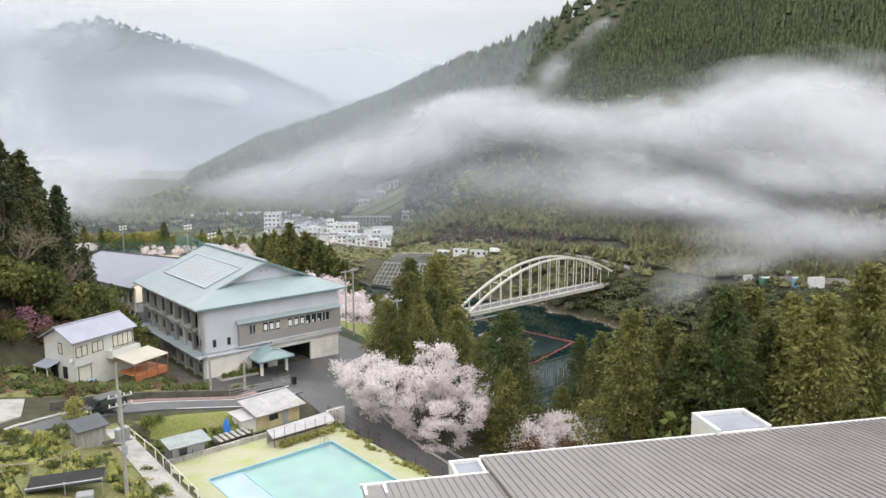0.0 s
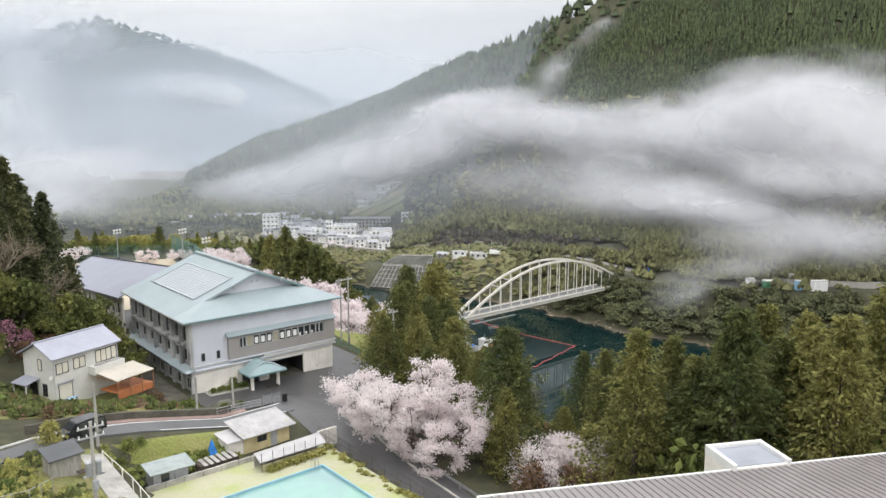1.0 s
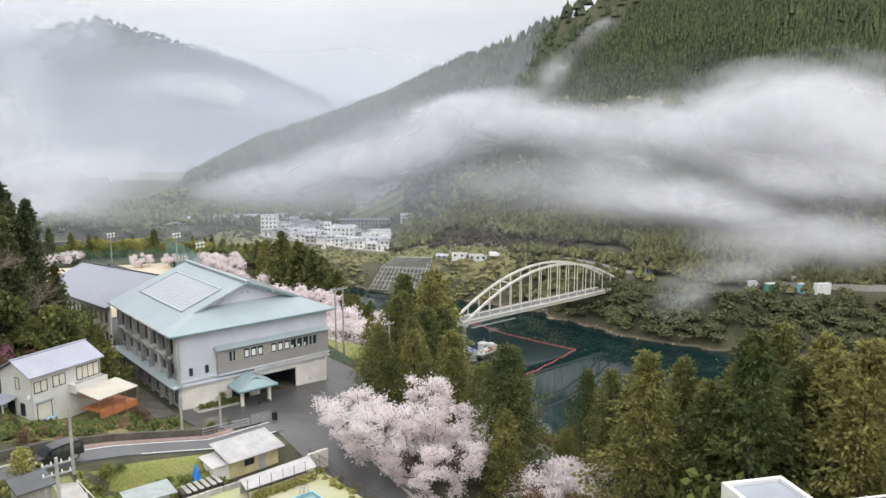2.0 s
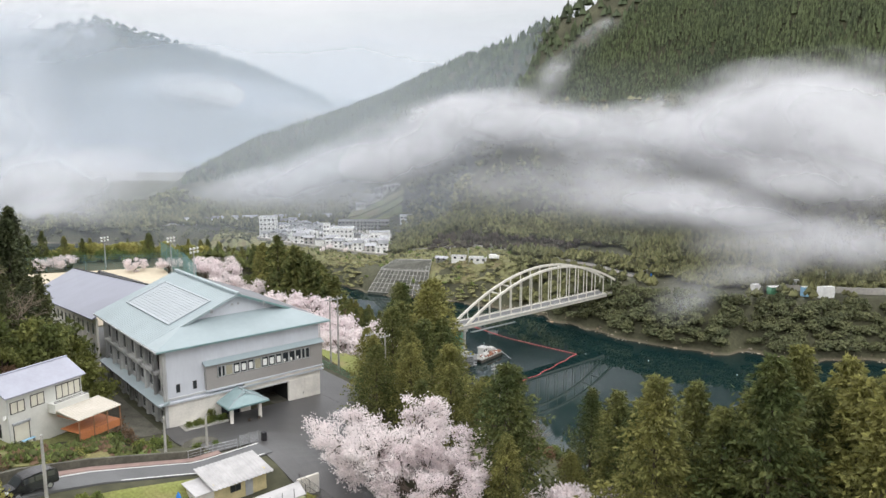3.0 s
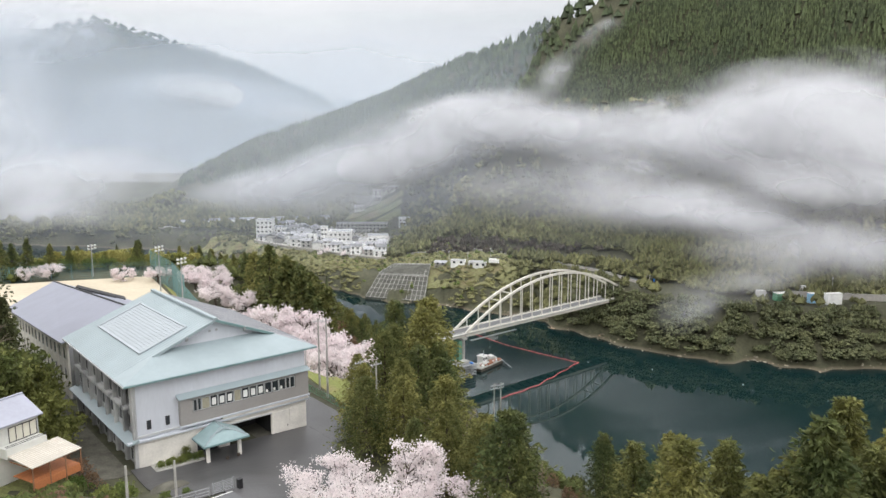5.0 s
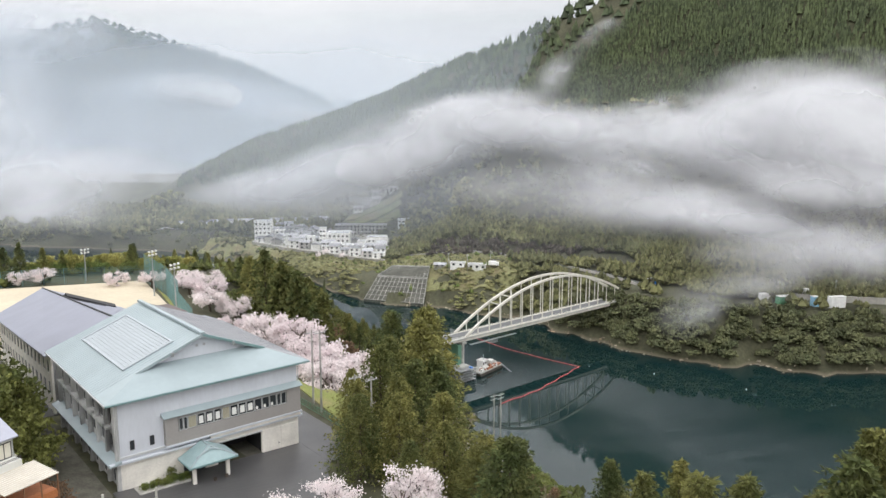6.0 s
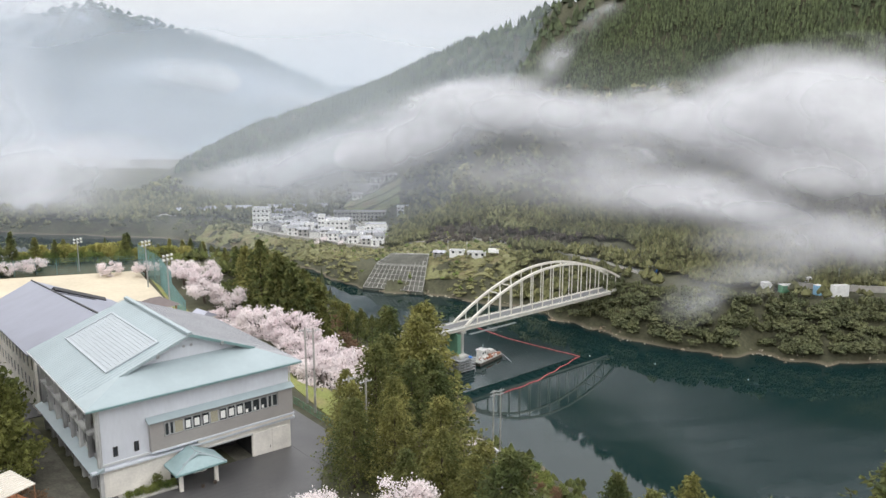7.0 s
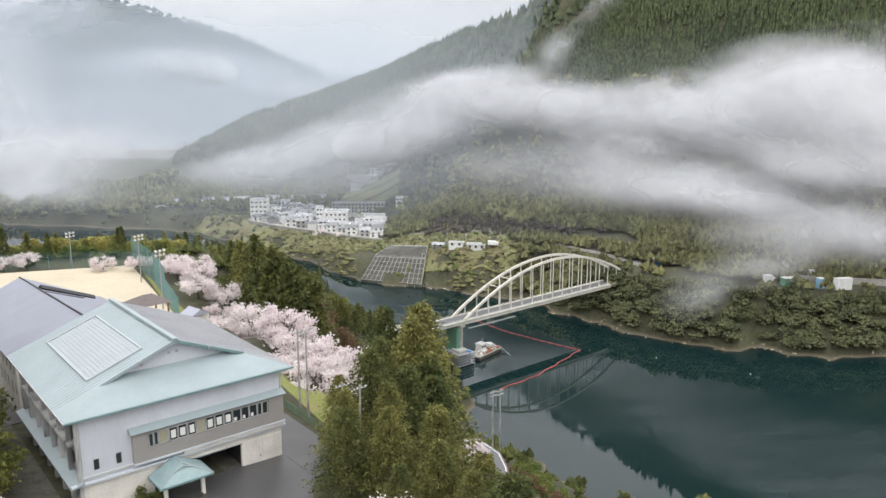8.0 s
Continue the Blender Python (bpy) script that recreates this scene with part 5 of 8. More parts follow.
def ribbon(name, line, width, lift, material, label="", category="", kind="structure", shift=0.0, parent=None, height=None, wall=0.0, thick=0.35):
    """A strip along a line in plan; it follows the land, or the given heights. wall: how far it stands up."""
    pts = [Vector((p[0], p[1], 0)) for p in line]
    dense, hs = [], []
    for i, (p, q) in enumerate(zip(pts, pts[1:])):
        k = max(2, int((q - p).length / 1.2))
        for j in range(k):
            dense.append(p.lerp(q, j / k))
            hs.append(None if height is None else height[i] + (height[i + 1] - height[i]) * j / k)
    dense.append(pts[-1])
    hs.append(None if height is None else height[-1])
    verts, faces = [], []
    for i, p in enumerate(dense):
        t = (dense[min(i + 2, len(dense) - 1)] - dense[max(i - 2, 0)]).normalized()
        nrm = Vector((-t.y, t.x, 0))
        z = hs[i]
        c = p + nrm * shift
        if z is None:
            z = float(land(c.x, c.y)) + lift
        for s in (0.5, -0.5):
            e = c + nrm * width * s
            verts.append((e.x, e.y, z + wall))
            verts.append((e.x, e.y, z - thick))
    for i in range(len(dense) - 1):
        k = i * 4
        faces += [(k, k + 2, k + 6, k + 4), (k, k + 4, k + 5, k + 1), (k + 2, k + 3, k + 7, k + 6)]
    e = (len(dense) - 1) * 4
    faces += [(0, 1, 3, 2), (e, e + 2, e + 3, e + 1)]
    ob = pydata(name, verts, faces, material, parent)
    if label:
        tagged(ob, label, category, kind=kind)
    return ob


drape("yard", [(-1.5, -17.5), (15.5, -17.5), (27.5, 0.1), (-1.0, 0.1)], 26, 18, 0.12, M_ASPHALT, "wet dark asphalt school yard before the gym", "yard")
drape("side_drive", [(22.3, -7.5), (28.2, -6.5), (29.0, 30), (22.4, 30)], 8, 30, 0.14, M_ASPHALT, "wet asphalt drive along the gym", "drive")
drape("pool_drive", [(2.6, -64), (6.6, -64), (12.5, -17.4), (2.8, -17.4)], 8, 40, 0.125, M_ASPHALT, "asphalt drive falling past the pool fence", "drive")
drape("alley", [(-7.5, -1), (-1.2, -1), (-1.2, 44), (-6.0, 44)], 6, 30, 0.10, M_DARK_CONCRETE, "narrow dark damp alley beside the gym", "alley")
drape("lawn", [(-19.5, -27.2), (-5.2, -26.2), (-5.0, -22.6), (-19.0, -24.4)], 22, 8, 0.10, M_LAWN, "patchy lawn sloping below the road", "lawn")
drape("grass_bank", [(-34, -15.6), (-6, -15.8), (-8, -2), (-36, 2)], 30, 16, 0.08, M_GRASS, "weedy grass bank around the house", "grass")
drape("rough_grass", [(-31, -46), (-19.8, -46), (-19.8, -25.5), (-31, -31)], 14, 22, 0.07, M_GRASS, "rough grass slope below the road", "grass")
drape("field", [(-4, 96), (44, 88), (56, 160), (2, 182)], 30, 40, 0.35, M_SAND, "bare sandy school playing field", "playing field")
drape("verge", [(29.0, -8), (34, -10), (56, 150), (44, 90)], 8, 60, 0.12, M_LAWN, "green grass verge under the cherry trees", "grass")
drape("school_court", [(-4, 30), (40, 32), (44, 88), (-6, 96)], 24, 30, 0.12, M_ASPHALT, "asphalt court between the school buildings", "court")

ROAD = [(3.5, -19.5), (-2, -20.0), (-8, -20.0), (-14, -20.1), (-19, -21.2), (-23.5, -23.3), (-27.5, -26.2), (-32, -30.5), (-38, -37)]
ribbon("road", ROAD, 3.3, 0.14, M_ROAD, "narrow damp asphalt lane climbing past the house", "road")
ribbon("road_line", ROAD, 0.14, 0.155, M_WHITE_LINE, "white edge line on the lane", "road marking", shift=1.45)
ribbon("road_line", ROAD, 0.14, 0.155, M_WHITE_LINE, "white edge line on the lane", "road marking", shift=-1.45)
ribbon("pavement", [(-1, -17.9), (-8, -17.9), (-14, -18.0), (-18.5, -18.9)], 0.9, 0.22, mat("reddish_paving", (0.27, 0.19, 0.165), 0.8, grain=0.15, grain_scale=6, stain=0.2, stain_scale=1), "reddish paved footway beside the lane", "pavement")
ribbon("wall_road", [(-2.5, -17.0), (-8, -17.1), (-14, -17.2), (-20, -18.4), (-24.5, -20.6)], 0.35, 0.1, M_DARK_CONCRETE, "low dark mossy retaining wall by the lane", "retaining wall", wall=0.8, thick=0.6)
drape("apron", [(-33, -27), (-27.5, -22.5), (-26, -16.5), (-34, -17)], 8, 8, 0.16, M_CONCRETE, "pale concrete apron beside the lane", "pavement")
ribbon("kerb", [(7.0, -60), (7.2, -50), (7.6, -40), (8.6, -32), (11.5, -24), (14, -19)], 0.22, 0.1, M_CONCRETE, "pale concrete kerb along the drive", "kerb", wall=0.18)

# ---- steel guard rail along the drive ----
GR = [(8.4, -62), (8.5, -50), (8.9, -40), (10.0, -31), (12.6, -24), (14.8, -19.5)]
rail = empty("guard_rail", 0, 0, 0)
ribbon("beam", GR, 0.06, 0.55, M_METAL, parent=rail, wall=0.25, thick=0.05)
for i in range(18):
    t = i / 17 * (len(GR) - 1)
    k = min(int(t), len(GR) - 2)
    f = t - k
    x, y = GR[k][0] * (1 - f) + GR[k + 1][0] * f + 0.1, GR[k][1] * (1 - f) + GR[k + 1][1] * f
    z = float(land(x, y))
    part("post", tube((x, y, z - 0.3), (x, y, z + 0.75), 0.06, sides=6), M_METAL, rail)
tagged(rail, "galvanised steel guard rail beside the drive", "guard rail")


def post_fence(name, line, height, gap, post_mat, mesh_mat, label, category, rails=(0.98,), radius=0.03, lift=0.0, bars=0):
    """Posts with rails between, along a line in plan."""
    f = empty(name, 0, 0, 0)
    tops = []
    for p, q in zip(line, line[1:]):
        n = max(1, round(math.dist(p, q) / gap))
        for i in range(n):
            tops.append((p[0] + (q[0] - p[0]) * i / n, p[1] + (q[1] - p[1]) * i / n))
    tops.append(line[-1])
    pts = [(x, y, float(land(x, y)) + lift) for x, y in tops]
    for x, y, z in pts:
        part("post", tube((x, y, z - 0.3), (x, y, z + height), radius, sides=6), post_mat, f)
    for a, b in zip(pts, pts[1:]):
        for r in rails:
            part("rail", tube((a[0], a[1], a[2] + height * r), (b[0], b[1], b[2] + height * r), radius * 0.7, sides=5), post_mat, f)
        if bars:
            w = bmesh.new()
            for k in range(1, bars):
                t = k / bars
                c = [a[i] + (b[i] - a[i]) * t for i in range(3)]
                add_tube(w, (c[0], c[1], c[2] + 0.05), (c[0], c[1], c[2] + height * rails[0]), 0.012, sides=4, caps=False)
            part("mesh", w, mesh_mat, f)
    return tagged(f, label, category)


M_GREEN_STEEL = mat("green_painted_steel", (0.10, 0.28, 0.16), 0.5, stain=0.15, stain_scale=1.5)
M_TEAL_NET = mat("teal_net_posts", (0.16, 0.30, 0.30), 0.6, stain=0.1, stain_scale=1.0)
M_DARK_STEEL = mat("dark_steel", (0.05, 0.05, 0.05), 0.5)
post_fence("pool_fence", [(2.3, -29.2), (2.3, -62)], 1.5, 2.0, M_DARK_STEEL, M_DARK_STEEL, "dark wire fence on the pool's edge", "fence", rails=(0.98, 0.5, 0.06), bars=9)
post_fence("green_fence", [(28.6, -9), (29.6, 2), (29.8, 14), (29.6, 30)], 1.1, 2.0, M_GREEN_STEEL, M_GREEN_STEEL, "green painted steel fence along the drive", "fence", rails=(0.98, 0.1), bars=12)
post_fence("gate_rail", [(-4.2, -17.2), (-1.5, -17.3), (1.2, -17.5)], 0.95, 1.3, M_METAL, M_METAL, "pale pipe railing at the school gate", "railing", rails=(0.98, 0.62, 0.3), radius=0.045)
gate = empty("sliding_gate", 1.5, -17.6, float(land(1.5, -17.6)) + 0.1)
for k in range(7):
    part("bar", box(0, 2.2, -0.02, 0.02, 0.12 + k * 0.17, 0.17 + k * 0.17), M_METAL, gate)
for x in (0, 1.1, 2.2):
    part("upright", box(x - 0.04, x + 0.04, -0.03, 0.03, 0.0, 1.3), M_METAL, gate)
tagged(gate, "grey metal bar gate folded at the entrance", "gate")
gp = part("gate_post", box(4.1, 4.6, -17.9, -17.4, float(land(4.3, -17.6)) - 0.3, float(land(4.3, -17.6)) + 1.1, 0.03), M_BLACK)
tagged(gp, "short black stone gate post", "gate post")

# ---- swimming pool ----
M_DECK = mat("algae_stained_pool_deck", (0.42, 0.415, 0.28), 0.8, grain=0.08, grain_scale=4, stain=0.55, stain_scale=0.35, stain_colour=(0.36, 0.40, 0.16), bump=0.15, bump_scale=6)
M_POOL_BLUE = mat("blue_pool_paint", (0.27, 0.47, 0.55), 0.6, stain=0.15, stain_scale=0.6)
M_POOL_WATER = mat("shallow_pool_water", (0.24, 0.38, 0.375), 0.10, stain=0.7, stain_scale=0.16, stain_colour=(0.25, 0.46, 0.37), grain=0.05, grain_scale=0.5)
M_POOL_SHALLOW = mat("pale_pool_floor_under_water", (0.35, 0.47, 0.50), 0.12, stain=0.10, stain_scale=0.2)
pool = empty("swimming_pool", 0, 0, 0)
PZ = 2.62
for x0, x1, y0, y1 in ((-18.6, 2.2, -34.9, -29.4), (-18.6, -14.6, -63, -34.9), (-0.7, 2.2, -63, -34.9), (-14.6, -0.7, -63, -60)):
    part("deck", box(x0, x1, y0, y1, 1.2, PZ), M_DECK, pool, "pale deck stained yellow-green by algae")
basin = bmesh.new()
for x0, x1, y0, y1 in ((-14.6, -0.7, -35.05, -34.9), (-14.6, -14.45, -60, -35.05), (-0.85, -0.7, -60, -35.05), (-14.45, -0.85, -60, -59.85)):
    add_box(basin, x0, x1, y0, y1, 1.0, PZ + 0.05)
part("rim", basin, M_POOL_BLUE, pool, "blue painted pool rim")
part("pool_water", box(-11.2, -0.85, -59.85, -35.05, 1.2, PZ - 0.22), M_POOL_WATER, pool, "pale turquoise water with green algae patches")
part("shallow_end", box(-14.45, -11.2, -59.85, -35.05, 1.2, PZ - 0.20), M_POOL_SHALLOW, pool, "pale blue shallow strip")
part("lane_edge", box(-11.24, -11.12, -59.7, -35.2, PZ - 0.21, PZ - 0.16), M_POOL_BLUE, pool)
ladder = new("ladder")
ladder.parent = pool
for x in (-1.9, -1.4):
    for a, b in (((x, -34.6, PZ), (x, -34.6, PZ + 0.75)), ((x, -34.6, PZ + 0.75), (x, -35.2, PZ + 0.85)), ((x, -35.2, PZ + 0.85), (x, -35.35, PZ - 0.2))):
        part("tube", tube(a, b, 0.035, sides=6), M_METAL, ladder)
tagged(pool, "school swimming pool with pale turquoise water and algae-stained deck", "swimming pool")
mk = part("pool_wall", box(2.0, 4.4, -29.5, -29.2, 1.0, 3.6, 0.02), M_CREAM)
tagged(mk, "low white block wall at the pool corner", "wall")
# side wall of the deck towards the pump house, with low railing posts
pw = empty("deck_wall", 0, 0, 0)
for i in range(6):
    x0 = -16.6 + i * 1.85
    part("block", box(x0, x0 + 1.8, -29.6, -29.35, PZ - 0.4, PZ + 0.55 - 0.03 * (i % 2), 0.02), M_CONCRETE, pw)
for i in range(9):
    x = -16.4 + i * 1.3
    part("post", tube((x, -29.5, PZ), (x, -29.5, PZ + 1.05), 0.035, sides=6), M_DARK_STEEL, pw)
tagged(pw, "low weathered concrete wall with thin posts", "wall")

# ---- sheds round the pool ----
M_CORR = mat("white_corrugated_sheet", (0.40, 0.39, 0.39), 0.5, grain=0.06, grain_scale=4, stain=0.2, stain_scale=0.8)
M_BEIGE = mat("yellowish_board_wall", (0.50, 0.43, 0.24), 0.8, grain=0.08, grain_scale=5, stain=0.25, stain_scale=0.9)
M_TINROOF = mat("mossy_tin_roof", (0.30, 0.34, 0.33), 0.6, grain=0.06, grain_scale=4, stain=0.25, stain_scale=0.7)
M_GREYWALL = mat("grey_rendered_wall", (0.33, 0.34, 0.35), 0.85, grain=0.1, grain_scale=5, stain=0.2, stain_scale=0.9)


def corrugated(x0, x1, y0, y1, z0, z1, pitch, amp):
    """A wavy sheet rising from y0 to y1, waves running up the slope."""
    n = int((x1 - x0) / pitch * 4)
    verts, faces = [], []
    for i in range(n + 1):
        x = x0 + (x1 - x0) * i / n
        w = amp * math.sin((x - x0) / pitch * 6.283)
        verts += [(x, y0, z0 + w), (x, y1, z1 + w), (x, y1, z1 + w - 0.05), (x, y0, z0 + w - 0.05)]
    for i in range(n):
        k = i * 4
        faces += [(k, k + 4, k + 5, k + 1), (k + 3, k + 2, k + 6, k + 7), (k, k + 3, k + 7, k + 4), (k + 1, k + 5, k + 6, k + 2)]
    faces += [(0, 1, 2, 3), (n * 4, n * 4 + 3, n * 4 + 2, n * 4 + 1)]
    return verts, faces


shed = empty("changing_shed", -5.6, -27.2, 2.3, 3)
wall = bmesh.new()
add_box(wall, 0.1, 5.6, 0.2, 0.32, 0, 2.0)
add_box(wall, 0.1, 5.6, 3.3, 3.42, 0, 2.5)
for x in (0.1, 5.48):
    add_box(wall, x, x + 0.12, 0.32, 3.3, 0, 2.2)
part("wall", wall, M_BEIGE, shed, "yellowish board wall")
v, f = corrugated(-0.3, 6.1, -0.45, 3.8, 2.02, 2.75, 0.42, 0.05)
pydata("roof", v, f, M_CORR, shed)
window(shed, "window", "y", 0.2, 1.7, 2.8, 0.9, 1.6, M_GLASS, M_DARK_FRAME, 1)
part("door", box(3.3, 4.1, 0.15, 0.2, 0.0, 1.85), M_GREYWALL, shed)
part("lean_to", box(-1.6, 0.1, 0.3, 2.6, 0, 1.75), M_CREAM, shed)
part("lean_to_roof", slab([(-1.9, 0.0, 1.85), (0.1, 0.0, 1.85), (0.1, 3.0, 2.1), (-1.9, 3.0, 2.1)], 0.08), M_CORR, shed)
tagged(shed, "pool changing shed with white corrugated roof and yellowish walls", "shed")
can = empty("bench_canopy", 0, 0, 0)
part("roof", slab([(-6.5, -32.7, 3.75), (1.1, -32.7, 3.75), (1.5, -30.5, 4.05), (-6.3, -30.9, 4.05)], 0.10), M_CORR, can, "white sheet roof")
part("back_wall", box(-6.3, 1.1, -31.0, -30.85, 2.3, 3.8), M_CONCRETE, can)
part("front_panel", box(-6.3, 0.9, -32.6, -32.5, 2.6, 3.35, 0.01), mat("reed_screen", (0.36, 0.33, 0.20), 0.9, grain=0.35, grain_scale=9, stretch=(1, 1, 0.1)), can, "weathered reed screen")
for i in range(7):
    x = -6.3 + i * 1.23
    part("post", tube((x, -32.62, PZ), (x, -32.62, 4.6), 0.035, sides=6), M_DARK_STEEL, can)
tagged(can, "long low bench canopy with white roof beside the pool", "canopy")
grass_tuft = shrub("grass_tuft", 0.4, 0.6, 160, 0.3, r5, M_BAMBOO, "tuft of long yellowed grass at the deck's edge", "grass tufts")
grass_tuft.matrix_world = pose(-5.5, -33.0, PZ)
for k in range(9):
    copy_thing(grass_tuft, pose(-4.8 + k * 0.68, -33.0 + 0.1 * (k % 3), PZ, 0, 0, k * 40))
for k in range(34):
    s = 0.4 + 0.5 * r5.random()
    copy_thing(grass_tuft, pose(1.3 + 0.9 * r5.random(), -31 - k * 0.85, PZ - 0.05, 0, 0, k * 70) @ Matrix.Diagonal((s * 1.4, s * 1.4, s * 0.6, 1)))
pump = empty("pump_house", -15.9, -29.1, 2.3, 1)
wb = bmesh.new()
add_box(wb, 0.2, 3.6, 0, 0.12, 0, 1.75)
add_box(wb, 0.2, 3.6, 1.9, 2.02, 0, 2.0)
for x in (0.2, 3.48):
    add_box(wb, x, x + 0.12, 0.12, 1.9, 0, 1.85)
part("wall", wb, M_GREYWALL, pump)
part("roof", slab([(-0.2, -0.35, 1.85), (4.2, -0.35, 1.72), (4.2, 2.2, 2.05), (-0.2, 2.2, 2.15)], 0.10), M_TINROOF, pump, "grey-green tin roof")
window(pump, "window", "y", 0.0, 0.9, 1.7, 0.75, 1.5, M_GLASS, M_DARK_FRAME, 0)
tagged(pump, "small grey pump house with tin roof by the pool", "shed")
lump = part("timber_stack", box(-11.0, -6.8, -28.6, -27.2, 2.0, 3.2, 0.1), M_BARK)
tagged(lump, "dark stack of weathered timber behind the pool", "timber stack")
for k in range(6):
    b = part("plank", box(-10.6 + k * 0.62, -10.2 + k * 0.62, -28.9, -27.0, 3.2 + 0.02 * k, 3.27 + 0.02 * k, 0.01), M_CONCRETE, lump)
M_TARP = mat("blue_tarpaulin", (0.03, 0.20, 0.60), 0.5, grain=0.15, grain_scale=3)
M_PALE_TARP = mat("pale_blue_sheet", (0.28, 0.50, 0.68), 0.5, grain=0.15, grain_scale=2, stain=0.2, stain_scale=1)


def draped_cone(name, x, y, z, r, h, material, label, category):
    """A sheet hung over something: folds round a peak."""
    verts, faces = [(x, y, z + h)], []
    for j, (rr, zz) in enumerate(((0.3, 0.78), (0.65, 0.35), (1.0, 0.0))):
        for i in range(14):
            a = i * 6.283 / 14
            k = r * rr * (1 + 0.22 * math.cos(a * 4 + j))
            verts.append((x + k * math.cos(a), y + k * math.sin(a), z + h * zz))
    for i in range(14):
        faces.append((0, 1 + i, 1 + (i + 1) % 14))
        for j in range(2):
            a, b = 1 + j * 14 + i, 1 + j * 14 + (i + 1) % 14
            faces.append((a, a + 14, b + 14, b))
    return tagged(pydata(name, verts, faces, material), label, category)


draped_cone("tarpaulin", -8.6, -26.0, 2.9, 0.5, 1.7, M_TARP, "bright blue tarpaulin draped over a stake", "tarpaulin")
pt = draped_cone("plastic_sheet", -19.3, -34.0, 2.2, 1.1, 0.9, M_PALE_TARP, "pale blue plastic sheet over a heap", "sheet")
draped_cone("plastic_sheet", -18.6, -36.5, 2.2, 1.0, 0.8, M_PALE_TARP, "pale blue plastic sheet over a heap", "sheet")

# ---- garden hut, poles and the sunken bay ----
HZ = float(land(-23.2, -32))
hut = empty("garden_hut", -24.9, -32.4, HZ - 0.1, 8)
wb = bmesh.new()
add_box(wb, 0, 2.4, 0, 0.1, -0.3, 2.1)
add_box(wb, 0, 2.4, 1.7, 1.8, -0.3, 2.3)
for x in (0, 2.3):
    add_box(wb, x, x + 0.1, 0.1, 1.7, -0.3, 2.2)
part("wall", wb, mat("weathered_grey_boards", (0.31, 0.30, 0.27), 0.9, grain=0.3, grain_scale=5, stain=0.3, stain_scale=0.8, stretch=(4, 4, 0.4)), hut)
part("roof", slab([(-0.25, -0.3, 2.12), (2.65, -0.3, 2.12), (2.65, 2.0, 2.62), (-0.25, 2.0, 2.62)], 0.12), mat("dark_slate_sheet", (0.075, 0.08, 0.085), 0.55, stain=0.2, stain_scale=1), hut, "dark sheet roof")
part("plinth", box(-0.1, 2.5, -0.1, 1.9, -1.2, -0.3), M_CONCRETE, hut)
part("shelf", box(1.9, 3.0, -0.9, -0.2, 0.5, 0.6), M_BARK, hut)
tagged(hut, "small weathered grey garden hut with dark sloping roof", "hut")


def utility_pole(x, y, top, label, arms=2, transformer=False):
    z = float(land(x, y))
    p = empty("utility_pole", x, y, z)
    h = top - z
    part("pole", tube((0, 0, -0.5), (0, 0, h), 0.17, 0.11, 10), M_CONCRETE, p)
    for k in range(arms):
        part("crossarm", box(-0.9, 0.9, -0.05, 0.05, h - 0.5 - k * 0.7, h - 0.4 - k * 0.7), M_METAL, p)
        for s in (-0.8, -0.3, 0.3, 0.8):
            part("insulator", tube((s, 0, h - 0.4 - k * 0.7), (s, 0, h - 0.2 - k * 0.7), 0.06, 0.04, 8), M_PAPER, p)
    if transformer:
        for s in (-0.3, 0.3):
            part("transformer", tube((s, 0.1, h - 3.9), (s, 0.1, h - 3.0), 0.25, sides=12), M_METAL, p)
            part("lid", tube((s, 0.1, h - 3.0), (s, 0.1, h - 2.9), 0.27, 0.16, 12), M_METAL, p)
        part("bracket", box(-0.7, 0.7, -0.08, 0.08, h - 4.05, h - 3.92), M_METAL, p)
        part("junction_box", box(-0.2, 0.2, -0.35, -0.12, h - 5.0, h - 4.3, 0.03), M_GREYWALL, p)
    return tagged(p, label, "utility pole")


utility_pole(-24.4, -43.6, 16.2, "concrete utility pole with grey transformers", 2, True)
utility_pole(-19.2, -24.6, 12.6, "slim concrete utility pole beside the lane", 0)
utility_pole(-6.3, -16.6, 8.4, "slim steel pole on the wall by the lane", 0)
utility_pole(-1.2, -15.0, 6.8, "slim steel pole by the school gate", 0)
for x, y, t in ((28.6, -7.5, 9.0), (27.0, -6.2, 9.3), (30.5, 8, 11.5), (31.5, 12, 10.5)):
    utility_pole(x, y, t, "wooden utility pole beside the drive", 1)
path = drape("path", [(-23.0, -60), (-20.4, -60), (-19.6, -27.5), (-21.6, -27.5)], 4, 30, 0.16, M_CONCRETE, "pale concrete path down beside the pool", "path")
post_fence("path_railing", [(-20.0, -29), (-19.6, -36), (-19.8, -46)], 1.0, 2.2, M_CREAM, M_CREAM, "pale pipe railing beside the path", "railing", rails=(0.98,), radius=0.05)
# raised black sheet stands in for the shade in an open pit
BZ = float(land(-27, -42)) + 0.15
bay_ = empty("sunken_shelter", -30.9, -41.6, BZ, -20)
part("roof", box(0, 5.2, 0, 2.6, 0.9, 1.0, 0.02), M_INSIDE, bay_, "black sheet for the pit's dark opening")
for x in (0.05, 2.6, 5.15):
    for y in (0.05, 2.45):
        part("post", tube((x, y, -0.6), (x, y, 1.3), 0.05, sides=6), M_METAL, bay_)
part("rail", tube((0, -0.1, 1.25), (5.2, -0.1, 1.25), 0.05, sides=6), M_METAL, bay_)
part("bin", box(3.4, 4.6, -1.2, -0.3, -0.4, 0.6, 0.08), M_GREYWALL, bay_)
tagged(bay_, "low black sheet on posts standing in for a dark open pit", "shelter")
